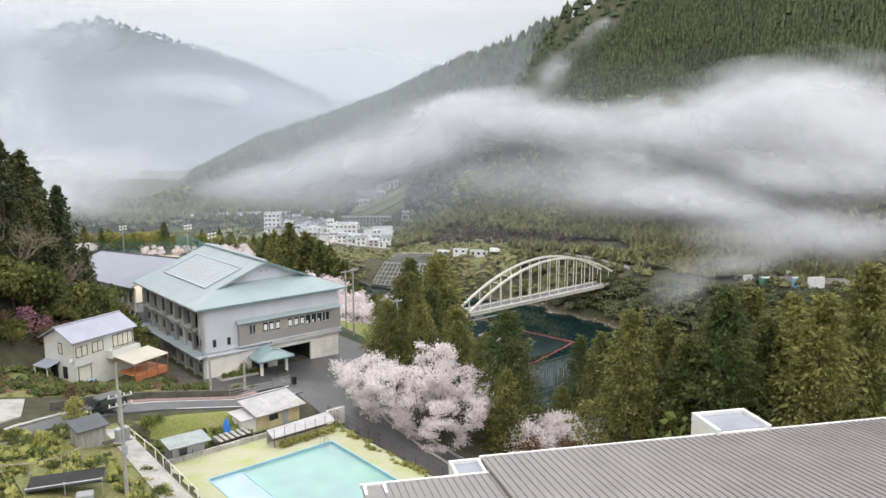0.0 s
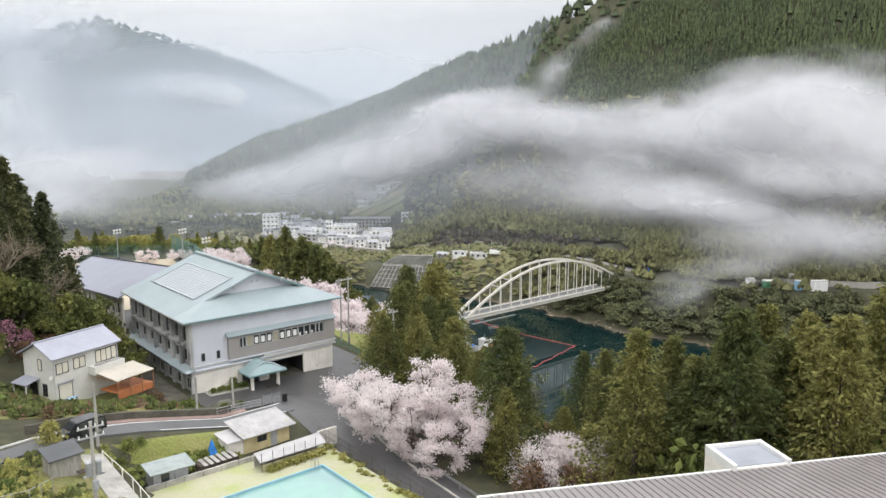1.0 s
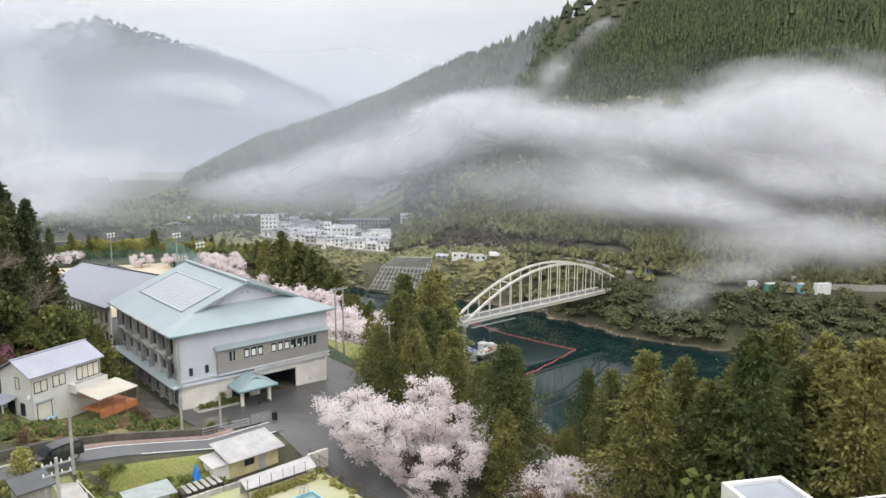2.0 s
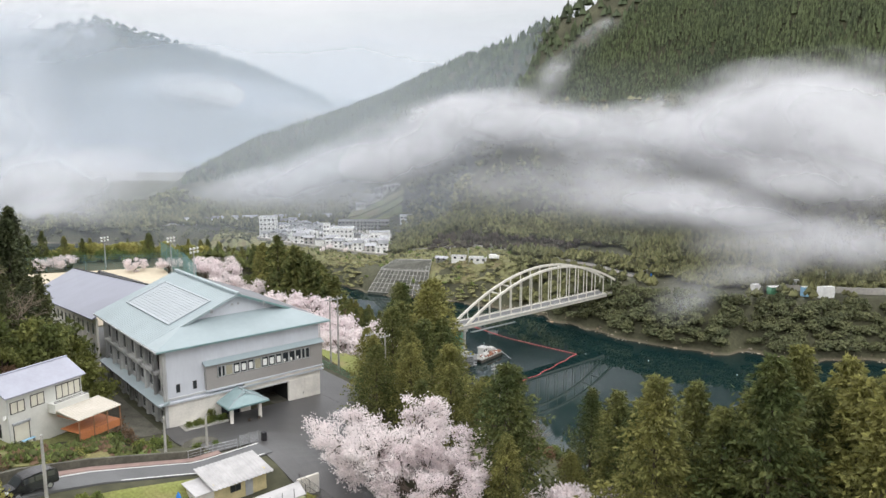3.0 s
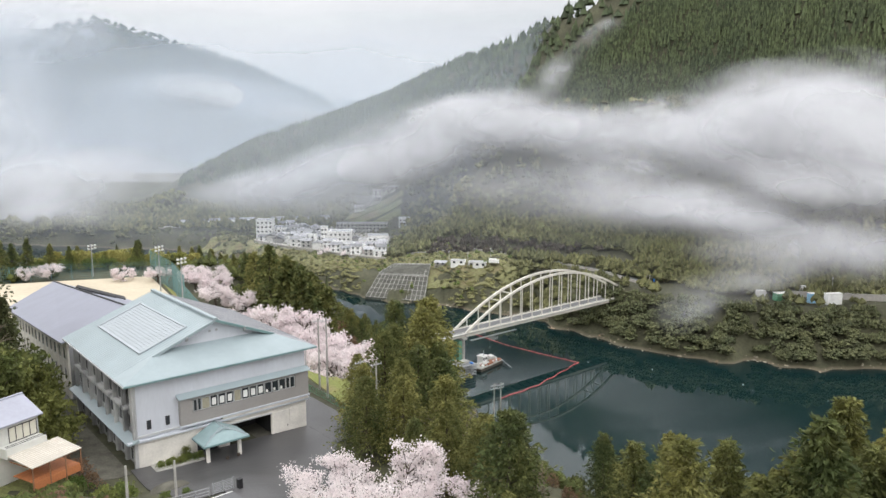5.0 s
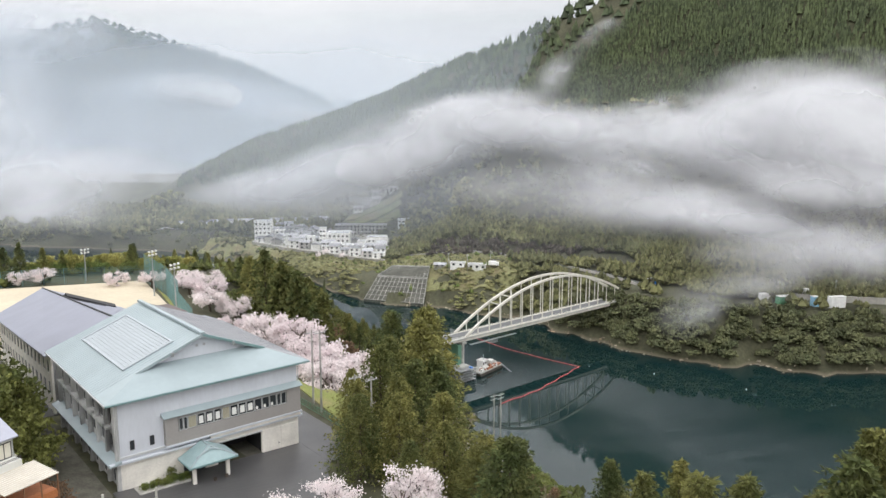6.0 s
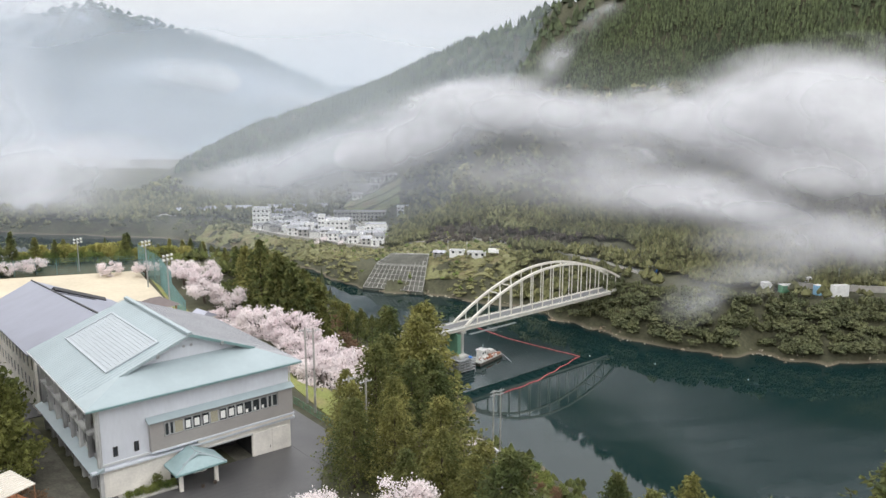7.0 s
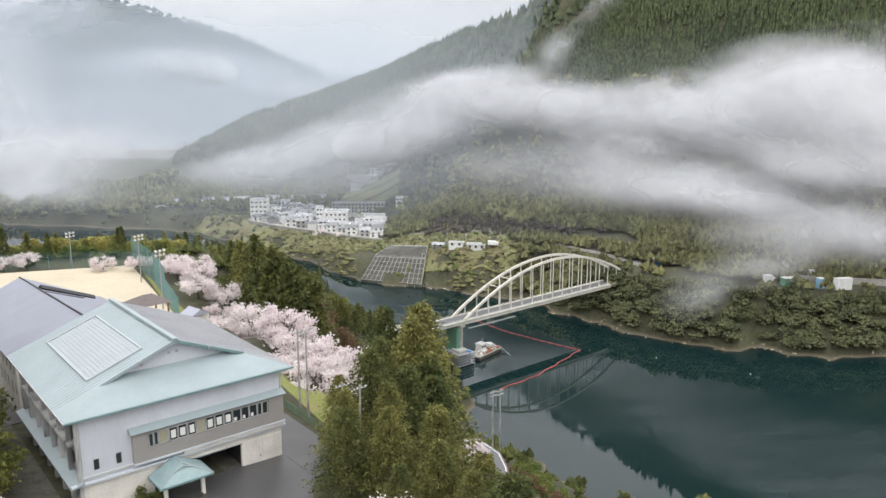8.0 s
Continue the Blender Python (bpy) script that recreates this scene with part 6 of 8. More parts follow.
post_fence("net_fence", [(-36, -46), (-31, -47), (-26, -48.5), (-22, -49)], 1.3, 1.6, M_TEAL_NET, M_TEAL_NET, "green net fence along the terrace", "fence", rails=(0.98, 0.5), bars=14)
post_fence("wire_fence", [(-33.5, -38.5), (-30, -38.5), (-27.5, -37.5), (-25.5, -35.5)], 1.4, 1.7, M_METAL, M_METAL, "thin wire fence with leaning steel posts", "fence", rails=(0.95,), radius=0.035)

# ---- parked minivan ----
M_CAR = mat("black_car_paint", (0.012, 0.012, 0.014), 0.22, spec=0.6)
M_TYRE = mat("tyre_rubber", (0.02, 0.02, 0.02), 0.85)
M_RIM = mat("alloy_rim", (0.55, 0.55, 0.56), 0.3, metal=0.8)
M_LAMP = mat("headlamp_lens", (0.75, 0.77, 0.78), 0.15)


def minivan(x, y, rz):
    z = float(land(x, y)) + 0.15
    car = empty("minivan", x, y, z, rz)
    prof = [(-2.15, 0.35), (-2.2, 0.8), (-2.05, 1.0), (-1.35, 1.12), (-0.75, 1.68), (0.2, 1.78), (1.6, 1.74), (2.05, 1.55), (2.2, 0.95), (2.2, 0.35)]
    bm = bmesh.new()
    add_prism(bm, prof, "y", -0.84, 0.84)
    bmesh.ops.bevel(bm, geom=[e for e in bm.edges], offset=0.07, segments=2, affect="EDGES")
    part("body", bm, M_CAR, car)
    part("windscreen", slab([(-1.36, -0.7, 1.16), (-0.82, -0.66, 1.67), (-0.82, 0.66, 1.67), (-1.36, 0.7, 1.16)], 0.03), M_GLASS, car)
    for s in (-1, 1):
        for x0, x1 in ((-0.75, 0.1), (0.2, 1.1), (1.2, 1.85)):
            part("side_window", box(x0, x1, s * 0.845 - 0.012, s * 0.845 + 0.012, 1.12, 1.58, 0.005), M_GLASS, car)
        part("headlamp", box(-2.22, -1.95, s * 0.62 - 0.17, s * 0.62 + 0.17, 0.78, 0.96, 0.04), M_LAMP, car)
        part("mirror", box(-0.95, -0.78, s * 0.98 - 0.1, s * 0.98 + 0.1, 1.1, 1.26, 0.04), M_CAR, car)
        for wx in (-1.35, 1.35):
            wh = part("wheel", tube((wx, s * 0.70, 0.31), (wx, s * 0.87, 0.31), 0.31, sides=18), M_TYRE, car)
            part("rim", tube((wx, s * 0.80, 0.31), (wx, s * 0.885, 0.31), 0.20, sides=12), M_RIM, wh)
    part("bumper", box(-2.26, -2.1, -0.75, 0.75, 0.35, 0.6, 0.05), M_CAR, car)
    return tagged(car, "glossy black minivan parked on the lane", "car")


minivan(-20.0, -22.2, 14)

# ---- house ----
M_HOUSE = mat("pale_house_siding", (0.62, 0.62, 0.58), 0.8, grain=0.05, grain_scale=6, stain=0.12, stain_scale=0.6)
M_HROOF = mat("blue_grey_house_roof", (0.33, 0.34, 0.40), 0.45, grain=0.05, grain_scale=3, stain=0.10, stain_scale=0.4)
M_SHUTTER = mat("cream_shutter", (0.66, 0.63, 0.53), 0.7, stain=0.08, stain_scale=1)
M_ORANGE = mat("orange_wood_deck", (0.46, 0.17, 0.065), 0.7, grain=0.15, grain_scale=6, per_object=0.15)
M_LATTICE = mat("pale_polycarbonate", (0.52, 0.475, 0.40), 0.5, grain=0.05, grain_scale=3)
M_WOOD = mat("reddish_timber", (0.26, 0.13, 0.07), 0.8, grain=0.2, grain_scale=7)
house = empty("house", -18.77, -6.17, 4.9, 22.3)
L, D = 9.5, 6.5
wb = bmesh.new()
x0, x1, y0, y1 = 0.5, L - 0.4, 0.5, D - 0.5
add_box(wb, x0, x1, y0, y0 + 0.15, -0.8, 5.35)
add_box(wb, x0, x1, y1 - 0.15, y1, -0.8, 5.35)
add_prism(wb, [(y0 + 0.15, -0.8), (y1 - 0.15, -0.8), (y1 - 0.15, 5.4), (D / 2, 6.75), (y0 + 0.15, 5.4)], "x", x0, x0 + 0.15)
add_prism(wb, [(y0 + 0.15, -0.8), (y1 - 0.15, -0.8), (y1 - 0.15, 5.4), (D / 2, 6.75), (y0 + 0.15, 5.4)], "x", x1 - 0.15, x1)
part("wall", wb, M_HOUSE, house, "pale grey-white siding")
for s, (ya, yb) in enumerate(((0.0, D / 2), (D, D / 2))):
    part("roof", slab([(0, ya, 5.41), (L, ya, 5.41), (L, yb, 6.99), (0, yb, 6.99)] if s == 0 else [(0, yb, 6.99), (L, yb, 6.99), (L, ya, 5.41), (0, ya, 5.41)], 0.14), M_HROOF, house, "blue-grey metal roof slope")
part("ridge", box(-0.05, L + 0.05, D / 2 - 0.14, D / 2 + 0.14, 6.93, 7.06), M_HROOF, house)
for a0, a1, z0, z1 in ((0.75, 2.35, 3.35, 4.65), (3.0, 4.6, 3.4, 4.75)):
    window(house, "window", "y", 0.5, a0, a1, z0, z1, M_SHUTTER, M_DARK_FRAME, 1)
window(house, "window", "y", 0.5, 6.0, 9.0, 3.3, 4.9, M_SHUTTER, M_DARK_FRAME, 3)
window(house, "window", "y", 0.5, 0.9, 2.7, 0.1, 2.1, M_SHUTTER, M_DARK_FRAME, 0)
part("shutter_box", box(0.8, 2.8, 0.3, 0.5, 2.1, 2.35, 0.02), M_GREYWALL, house)
window(house, "window", "x", 0.5, 2.6, 3.3, 3.6, 5.0, M_SHUTTER, M_DARK_FRAME, 0)
window(house, "window", "x", 0.5, 1.9, 2.7, 0.6, 2.1, M_GLASS, M_DARK_FRAME, 1)
# near-black sheet on the wall in place of the doorway's shade
part("entrance", box(0.44, 0.5, 3.7, 5.0, 0.0, 2.1), M_INSIDE, house)
part("porch_roof", slab([(-1.3, 3.2, 2.3), (0.5, 3.2, 2.7), (0.5, 5.9, 2.7), (-1.3, 5.9, 2.3)], 0.12), M_HROOF, house)
for y in (3.4, 5.7):
    part("porch_post", box(-1.2, -1.08, y - 0.06, y + 0.06, -0.8, 2.25), M_HOUSE, house)
part("balcony", box(4.9, L - 0.3, -0.75, 0.5, 2.2, 3.25, 0.03), M_HOUSE, house, "white balcony parapet")
for z in (3.4, 3.55):
    part("balcony_rail", tube((4.9, -0.7, z), (L - 0.3, -0.7, z), 0.03, sides=6), M_DARK_FRAME, house)
for a0 in (1.0, 6.5):
    part("gutter_pipe", tube((x0 - 0.05 if a0 < 2 else x1, 0.42, -0.5), (x0 - 0.05 if a0 < 2 else x1, 0.42, 5.2), 0.045, sides=6), M_FRAME, house)
part("dish", tube((0.42, 1.0, 3.0), (0.36, 1.0, 3.02), 0.26, sides=12), M_PAPER, house, "small white satellite dish")
tagged(house, "two-storey pale house with blue-grey metal roof", "house")
terrace_ = empty("garden_terrace", *[house.matrix_world @ Vector((5.0, -4.4, 0))][0][:2], 4.9, 22.3)
part("canopy", slab([(0, 0.0, 2.1), (5.4, 0.0, 2.1), (5.4, 3.7, 2.55), (0, 3.7, 2.55)], 0.07), M_LATTICE, terrace_, "pale polycarbonate canopy")
for k in range(10):
    part("rafter", box(0.1 + k * 0.57, 0.17 + k * 0.57, 0.0, 3.7, 1.92, 2.03), M_WOOD, terrace_)
for k in range(12):
    y = 0.06 + k * 0.325
    z = 2.1 + 0.45 * y / 3.7
    part("purlin", box(-0.05, 5.45, y, y + 0.05, z + 0.01, z + 0.06), M_CREAM, terrace_)
for x in (0.1, 1.9, 3.6, 5.3):
    part("post", box(x - 0.05, x + 0.05, 0.05, 0.15, -0.6, 2.0), M_WOOD, terrace_)
for k in range(12):
    part("plank", box(0.2, 5.2, 0.2 + k * 0.27, 0.45 + k * 0.27, 0.42, 0.50), M_ORANGE, terrace_)
part("skirting", box(0.2, 5.2, 0.12, 0.19, -0.3, 0.48), M_ORANGE, terrace_)
tagged(terrace_, "orange wooden garden deck under a pale canopy", "garden deck")
bench_ = empty("garden_bench", *[house.matrix_world @ Vector((2.0, 0.0, 0))][0][:2], 4.95, 22.3)
part("seat", box(-0.7, 0.7, -0.45, -0.05, 0.3, 0.38, 0.02), M_PALE_TARP, bench_)
for x in (-0.6, 0.6):
    part("leg", box(x - 0.04, x + 0.04, -0.42, -0.08, -0.1, 0.3), M_METAL, bench_)
tagged(bench_, "low bench with pale blue cover by the shuttered window", "bench")

# garden shrubs
yellow = shrub("yellow_bush", 1.25, 2.3, 900, 0.26, r5, M_BAMBOO, "rounded yellow-flowered bush beside the lane", "garden bushes")
yellow.matrix_world = pose(-23.2, -24.2, float(land(-23.2, -24.2)))
green = shrub("garden_bush", 0.9, 1.2, 420, 0.24, r5, M_FRESH, "fresh green garden bush on the bank", "garden bushes")
green.matrix_world = pose(-16.5, -24.6, float(land(-16.5, -24.6)))
yellow_low = shrub("garden_bush", 1.0, 0.9, 380, 0.22, r5, M_BAMBOO, "low yellow-green garden bush on the bank", "garden bushes", wild=0.4)
yellow_low.matrix_world = pose(-27.5, -31.0, float(land(-27.5, -31.0)))
dry_low = shrub("garden_bush", 1.1, 1.0, 380, 0.22, r5, M_BROAD, "low dark green garden bush on the bank", "garden bushes", wild=0.4)
dry_low.matrix_world = pose(-29.5, -29.5, float(land(-29.5, -29.5)))
r6 = np.random.default_rng(5)
for k in range(110):
    x, y = ((-34 + 24 * r6.random(), -15.5 + 8 * r6.random()) if k < 50 else (-34 + 13 * r6.random(), -46 + 20 * r6.random()))
    s = 0.35 + 0.75 * r6.random() ** 1.5
    if (-25.8 < x < -22 and -33 < y < -29.5) or (-31.5 < x < -25 and -45 < y < -39.5):
        continue
    copy_thing((green, yellow_low, dry_low)[k % 3], pose(x, y, float(land(x, y)) - 0.1, 0, 0, k * 77) @ Matrix.Diagonal((s, s, s * 0.7, 1)))
for x, y, s in ((-4.2, -9.5, 1.5), (-5.5, -6, 1.4), (-3.4, -4.5, 1.1), (-6.8, -10, 1.3), (-7.5, -3, 1.6), (-17.5, -25.4, 0.8), (-15.2, -24.2, 0.7), (-11, -25.5, 0.6), (-9.8, -25.9, 0.8), (-12.3, -25.8, 0.7), (0, -14.5, 0.6), (-2.0, -14.2, 0.7)):
    copy_thing(green, pose(x, y, float(land(x, y)) - 0.1, 0, 0, x * 50) @ Matrix.Diagonal((s, s, s * 0.9, 1)))
WEEDS = [broad_template(5, RNG) for _ in range(5)]


def weeds(name, count, x0, x1, y0, y1, tall, material, label, clear=()):
    """Low uneven growth over a stretch of bank."""
    x, y = x0 + (x1 - x0) * RNG.random(count), y0 + (y1 - y0) * RNG.random(count)
    keep = waves(x, y, 9, 4) > -0.35
    for cx0, cx1, cy0, cy1 in clear:
        keep &= ~((x > cx0) & (x < cx1) & (y > cy0) & (y < cy1))
    x, y = x[keep], y[keep]
    xyz = np.stack([x, y, land(x, y) - 0.05], -1)
    return scatter(name, WEEDS, xyz, (0.3 + 0.7 * RNG.random(len(x)) ** 2) * tall, (0.25 + 0.6 * RNG.random(len(x)) ** 2) * tall, material, label, "weeds")


HOUSE_PLOT = (-20.5, -8.2, -7.5, 3.0)
weeds("bank_weeds", 1500, -34, -7, -15.4, 1, 1.1, M_BROAD, "dark green weeds over the bank by the house", (HOUSE_PLOT,))
weeds("bank_weeds", 900, -34, -7, -15.4, 1, 0.9, M_FRESH, "fresh green weeds over the bank by the house", (HOUSE_PLOT,))
weeds("bank_weeds", 700, -34, -7, -15.4, -3, 0.9, M_BROWN_SHRUB, "dry brown weeds over the bank by the house", (HOUSE_PLOT,))
weeds("bank_weeds", 900, -33, -20, -46, -27, 0.9, M_BAMBOO, "yellow-green weeds on the slope below the lane", ((-25.8, -22, -33, -29.5), (-31.5, -25, -45, -39), (-23.2, -19.4, -60, -27)))
weeds("bank_weeds", 700, -33, -20, -46, -27, 0.9, M_BROAD, "dark green weeds on the slope below the lane", ((-25.8, -22, -33, -29.5), (-31.5, -25, -45, -39), (-23.2, -19.4, -60, -27)))
weeds("bank_weeds", 500, -19, -6, -27.4, -25.4, 0.8, M_FRESH, "fresh weeds along the lower edge of the lawn")
brown_bush = shrub("brown_bush", 1.5, 2.4, 500, 0.28, r5, M_BROWN_SHRUB, "half-bare brown bush by the gym alley", "garden bushes")
brown_bush.matrix_world = pose(-6.2, 0.5, float(land(-6.2, 0.5)))
for x, y, s in ((-7.5, 3, 1.1), (-5.8, -2.5, 0.8), (-9, -9.5, 0.6), (-21.5, -16.5, 0.7)):
    copy_thing(brown_bush, pose(x, y, float(land(x, y)) - 0.1, 0, 0, x * 30) @ Matrix.Diagonal((s, s, s, 1)))
mound = empty("planted_mound", 0.2, -9.3, float(land(0.2, -9.3)))
v_, f_ = [(0, 0, 0.95)], []
for j, (r_, z_) in enumerate(((0.9, 0.75), (1.8, 0.3), (2.3, -0.1))):
    for i in range(16):
        a = i * 6.283 / 16
        k = r_ * (1 + 0.08 * math.sin(a * 3 + j))
        v_.append((k * math.cos(a), k * 0.75 * math.sin(a), z_))
for i in range(16):
    f_.append((0, 1 + i, 1 + (i + 1) % 16))
    for j in range(2):
        a, b = 1 + j * 16 + i, 1 + j * 16 + (i + 1) % 16
        f_.append((a, a + 16, b + 16, b))
pydata("earth", v_, f_, M_DARK_CONCRETE, mound, smooth=True)
tagged(mound, "low dark earth mound beside the gym corner", "mound")

# ---- foreground school building: only its metal roof shows ----
M_BROWN_ROOF = mat("brownish_grey_roof_metal", (0.225, 0.206, 0.202), 0.38, grain=0.04, grain_scale=1.0, stain=0.12, stain_scale=0.3, bump=0.05, bump_scale=2)
M_PARAPET = mat("white_parapet", (0.70, 0.70, 0.68), 0.6, stain=0.10, stain_scale=0.8)
M_FLATROOF = mat("grey_waterproof_roof", (0.30, 0.32, 0.36), 0.5, stain=0.15, stain_scale=0.6)
school = empty("school_building", -8.2, -66.1, 0, -28.0)
tagged(school, "school building with brownish ribbed metal roof and white trim", "school building")
RW, RD, RS = 46.0, 24.0, 0.10
part("roof", slab([(0, 0, 14.0), (0, -RD, 14.0 + RD * RS), (RW, -RD, 14.0 + RD * RS), (RW, 0, 14.0)], 0.2), M_BROWN_ROOF, school, "brownish-grey ribbed metal roof")
part("low_roof", slab([(-8.2, -2.2, 13.95), (-8.2, -RD, 13.95 + (RD - 2.2) * RS), (0.0, -RD, 13.95 + (RD - 2.2) * RS), (0.0, -2.2, 13.95)], 0.2), M_BROWN_ROOF, school)
part("wall", box(-7.9, RW - 0.3, -RD + 0.3, -2.6, -6, 13.6), M_CREAM, school)
part("wall", box(0.3, RW - 0.3, -2.6, -0.4, -6, 13.6), M_CREAM, school)
part("eave_trim", box(-0.12, RW, -0.06, 0.10, 13.82, 14.10, 0.01), M_PARAPET, school)
part("eave_trim", box(-8.35, -0.12, -2.3, -2.12, 13.76, 14.04, 0.01), M_PARAPET, school)
for i in range(90):
    x = 0.3 + i * 0.5
    b = bmesh.new()
    vs = [b.verts.new((x + dx, y, 14.0 - y * RS + dz)) for y in (-0.05, -RD) for dx, dz in ((-0.03, 0), (-0.02, 0.07), (0.02, 0.07), (0.03, 0))]
    for k in range(3):
        b.faces.new((vs[k], vs[k + 1], vs[k + 5], vs[k + 4]))
    b.faces.new(vs[0:4])
    part("seam", b, M_BROWN_ROOF, school)
for i in range(16):
    x = -7.0 + i * 0.45
    b = bmesh.new()
    vs = [b.verts.new((x + dx, y, 13.95 - (y + 2.2) * RS + dz)) for y in (-2.25, -RD) for dx, dz in ((-0.03, 0), (-0.02, 0.07), (0.02, 0.07), (0.03, 0))]
    for k in range(3):
        b.faces.new((vs[k], vs[k + 1], vs[k + 5], vs[k + 4]))
    part("seam", b, M_BROWN_ROOF, school)


def roof_box(x0, x1, y0, y1, z0, z1, rim, open_near=False):
    bx = new("stair_tower")
    bx.parent = school
    part("wall", box(x0 + 0.02, x1 - 0.02, y0 + 0.02, y1 - 0.02, -4, z1 - 0.3), M_CREAM, bx)
    part("flat_roof", box(x0 + rim, x1 - rim, y0 + rim, y1 - rim, z1 - 0.3, z1 - 0.24), M_FLATROOF, bx)
    ring = bmesh.new()
    add_box(ring, x0, x1, y1 - rim, y1, z1 - 0.6, z1)
    add_box(ring, x0, x0 + rim, y0, y1 - rim, z1 - 0.6, z1)
    add_box(ring, x1 - rim, x1, y0, y1 - rim, z1 - 0.6, z1)
    if not open_near:
        add_box(ring, x0 + rim, x1 - rim, y0, y0 + rim, z1 - 0.6, z1)
    part("parapet", ring, M_PARAPET, bx, "white parapet")


roof_box(17.4, 21.8, -0.2, 3.2, 13, 14.45, 0.3, True)
roof_box(-2.2, -0.1, -2.1, 0.2, 13, 13.9, 0.2, True)
roof_box(-8.2, -6.8, -8.0, -2.3, 13, 14.1, 0.2, True)
cher_tip = spreading_tree("cherry_tree", 3.0, 1.2, 5, 2, 24, 0.28, r4, M_BLOSSOM, M_BARK, "cherry tree in pale blossom before the school", "cherry trees by the drive", flat=0.5)
cher_tip.matrix_world = pose(-12.5, -84.0, 12.2)

# ---- long school block behind the gym ----
M_PURPLE_ROOF = mat("violet_grey_roof", (0.235, 0.245, 0.30), 0.42, grain=0.04, grain_scale=1.5, stain=0.08, stain_scale=0.2)
block = empty("classroom_block", 0, 0, 0)
part("roof_left", slab([(-0.6, 30.0, 8.6), (9.0, 30.0, 12.6), (14.0, 99.0, 4.9), (3.0, 92.0, 1.6)], 0.2), M_PURPLE_ROOF, block, "violet-grey metal roof slope")
part("roof_right", slab([(9.0, 30.0, 12.6), (20.0, 30.0, 8.0), (27.0, 88.0, 0.6), (14.0, 99.0, 4.9)], 0.2), M_PURPLE_ROOF, block, "violet-grey metal roof slope")
part("ridge", tube((9.0, 30.0, 12.65), (14.0, 99.0, 4.95), 0.16, sides=6), M_BLACK, block)
for a, b in (((12.3, 72.0, 8.1), (22.6, 77.0, 3.4)), ((11.9, 67, 8.4), (19.0, 70, 5.4))):
    part("skylight", tube(a, b, 0.55 if a[0] > 12 else 0.12, sides=4), M_BLACK, block, "black ridge vent")
for k in range(16):
    t0 = k / 16
    xa, ya, za = 0.3 + 3.4 * t0, 31 + 60 * t0, 8.3 - 7.0 * t0
    part("pier", box(xa, xa + 0.3, ya, ya + 60 * 0.3 / 16, -10, za - 0.1), M_CREAM, block)
for k in range(16):
    t = (k + 0.64) / 16
    xa, ya, za = 0.4 + 3.4 * t, 31 + 60 * t, 8.3 - 7.0 * t
    for z0 in (za - 3.0, za - 6.2):
        window(block, "window", "x", xa + 0.1, ya - 1.25, ya + 1.25, z0, z0 + 1.9, M_GLASS, M_FRAME, 1)
    part("spandrel", box(xa, xa + 0.3, ya - 1.3, ya + 1.3, za - 4.3, za - 3.0), M_CREAM, block)
    part("spandrel", box(xa, xa + 0.3, ya - 1.3, ya + 1.3, za - 9.5, za - 6.2), M_CREAM, block)
    part("spandrel", box(xa, xa + 0.3, ya - 1.3, ya + 1.3, za - 1.1, za - 0.1), M_CREAM, block)
tagged(block, "long classroom block with violet-grey roof and banded windows", "school building")

# ---- field edge: gazebo, nets, floodlights ----
gz = empty("gazebo", 35.0, 84.0, -6.8, 8)
bm = bmesh.new()
c = [bm.verts.new(p) for p in ((-4.2, -3.6, 5.6), (4.2, -3.6, 5.6), (4.2, 3.6, 5.6), (-4.2, 3.6, 5.6))]
a1, a2 = bm.verts.new((-1.2, 0, 7.4)), bm.verts.new((1.2, 0, 7.4))
for f in ((c[0], c[1], a2, a1), (c[1], c[2], a2), (c[2], c[3], a1, a2), (c[3], c[0], a1)):
    bm.faces.new(f)
bm.faces.new(c[::-1])
part("roof", bm, mat("brown_gazebo_roof", (0.13, 0.105, 0.10), 0.6, stain=0.15, stain_scale=0.8), gz, "dark brown hipped roof")
for x in (-3.4, 3.4):
    for y in (-2.8, 2.8):
        part("post", box(x - 0.15, x + 0.15, y - 0.15, y + 0.15, -1, 5.6), M_WOOD, gz)
tagged(gz, "open wooden gazebo with dark brown roof", "gazebo")
for x, y, z, w, d, h, m, lab in ((33, 72, -4.0, 5, 4, 4.2, M_TEAL, "small outbuilding with pale teal roof"), (40, 70, -4.5, 4, 3.5, 4.2, M_HROOF, "small outbuilding with grey roof")):
    o = empty("outbuilding", x, y, z, 10)
    part("wall", box(-w / 2, w / 2, -d / 2, d / 2, -2, h - 1.2), M_CREAM, o)
    part("roof", prism([(-w / 2 - 0.4, h - 1.25), (0, h), (w / 2 + 0.4, h - 1.25)], "y", -d / 2 - 0.4, d / 2 + 0.4), m, o)
    tagged(o, lab, "outbuilding")


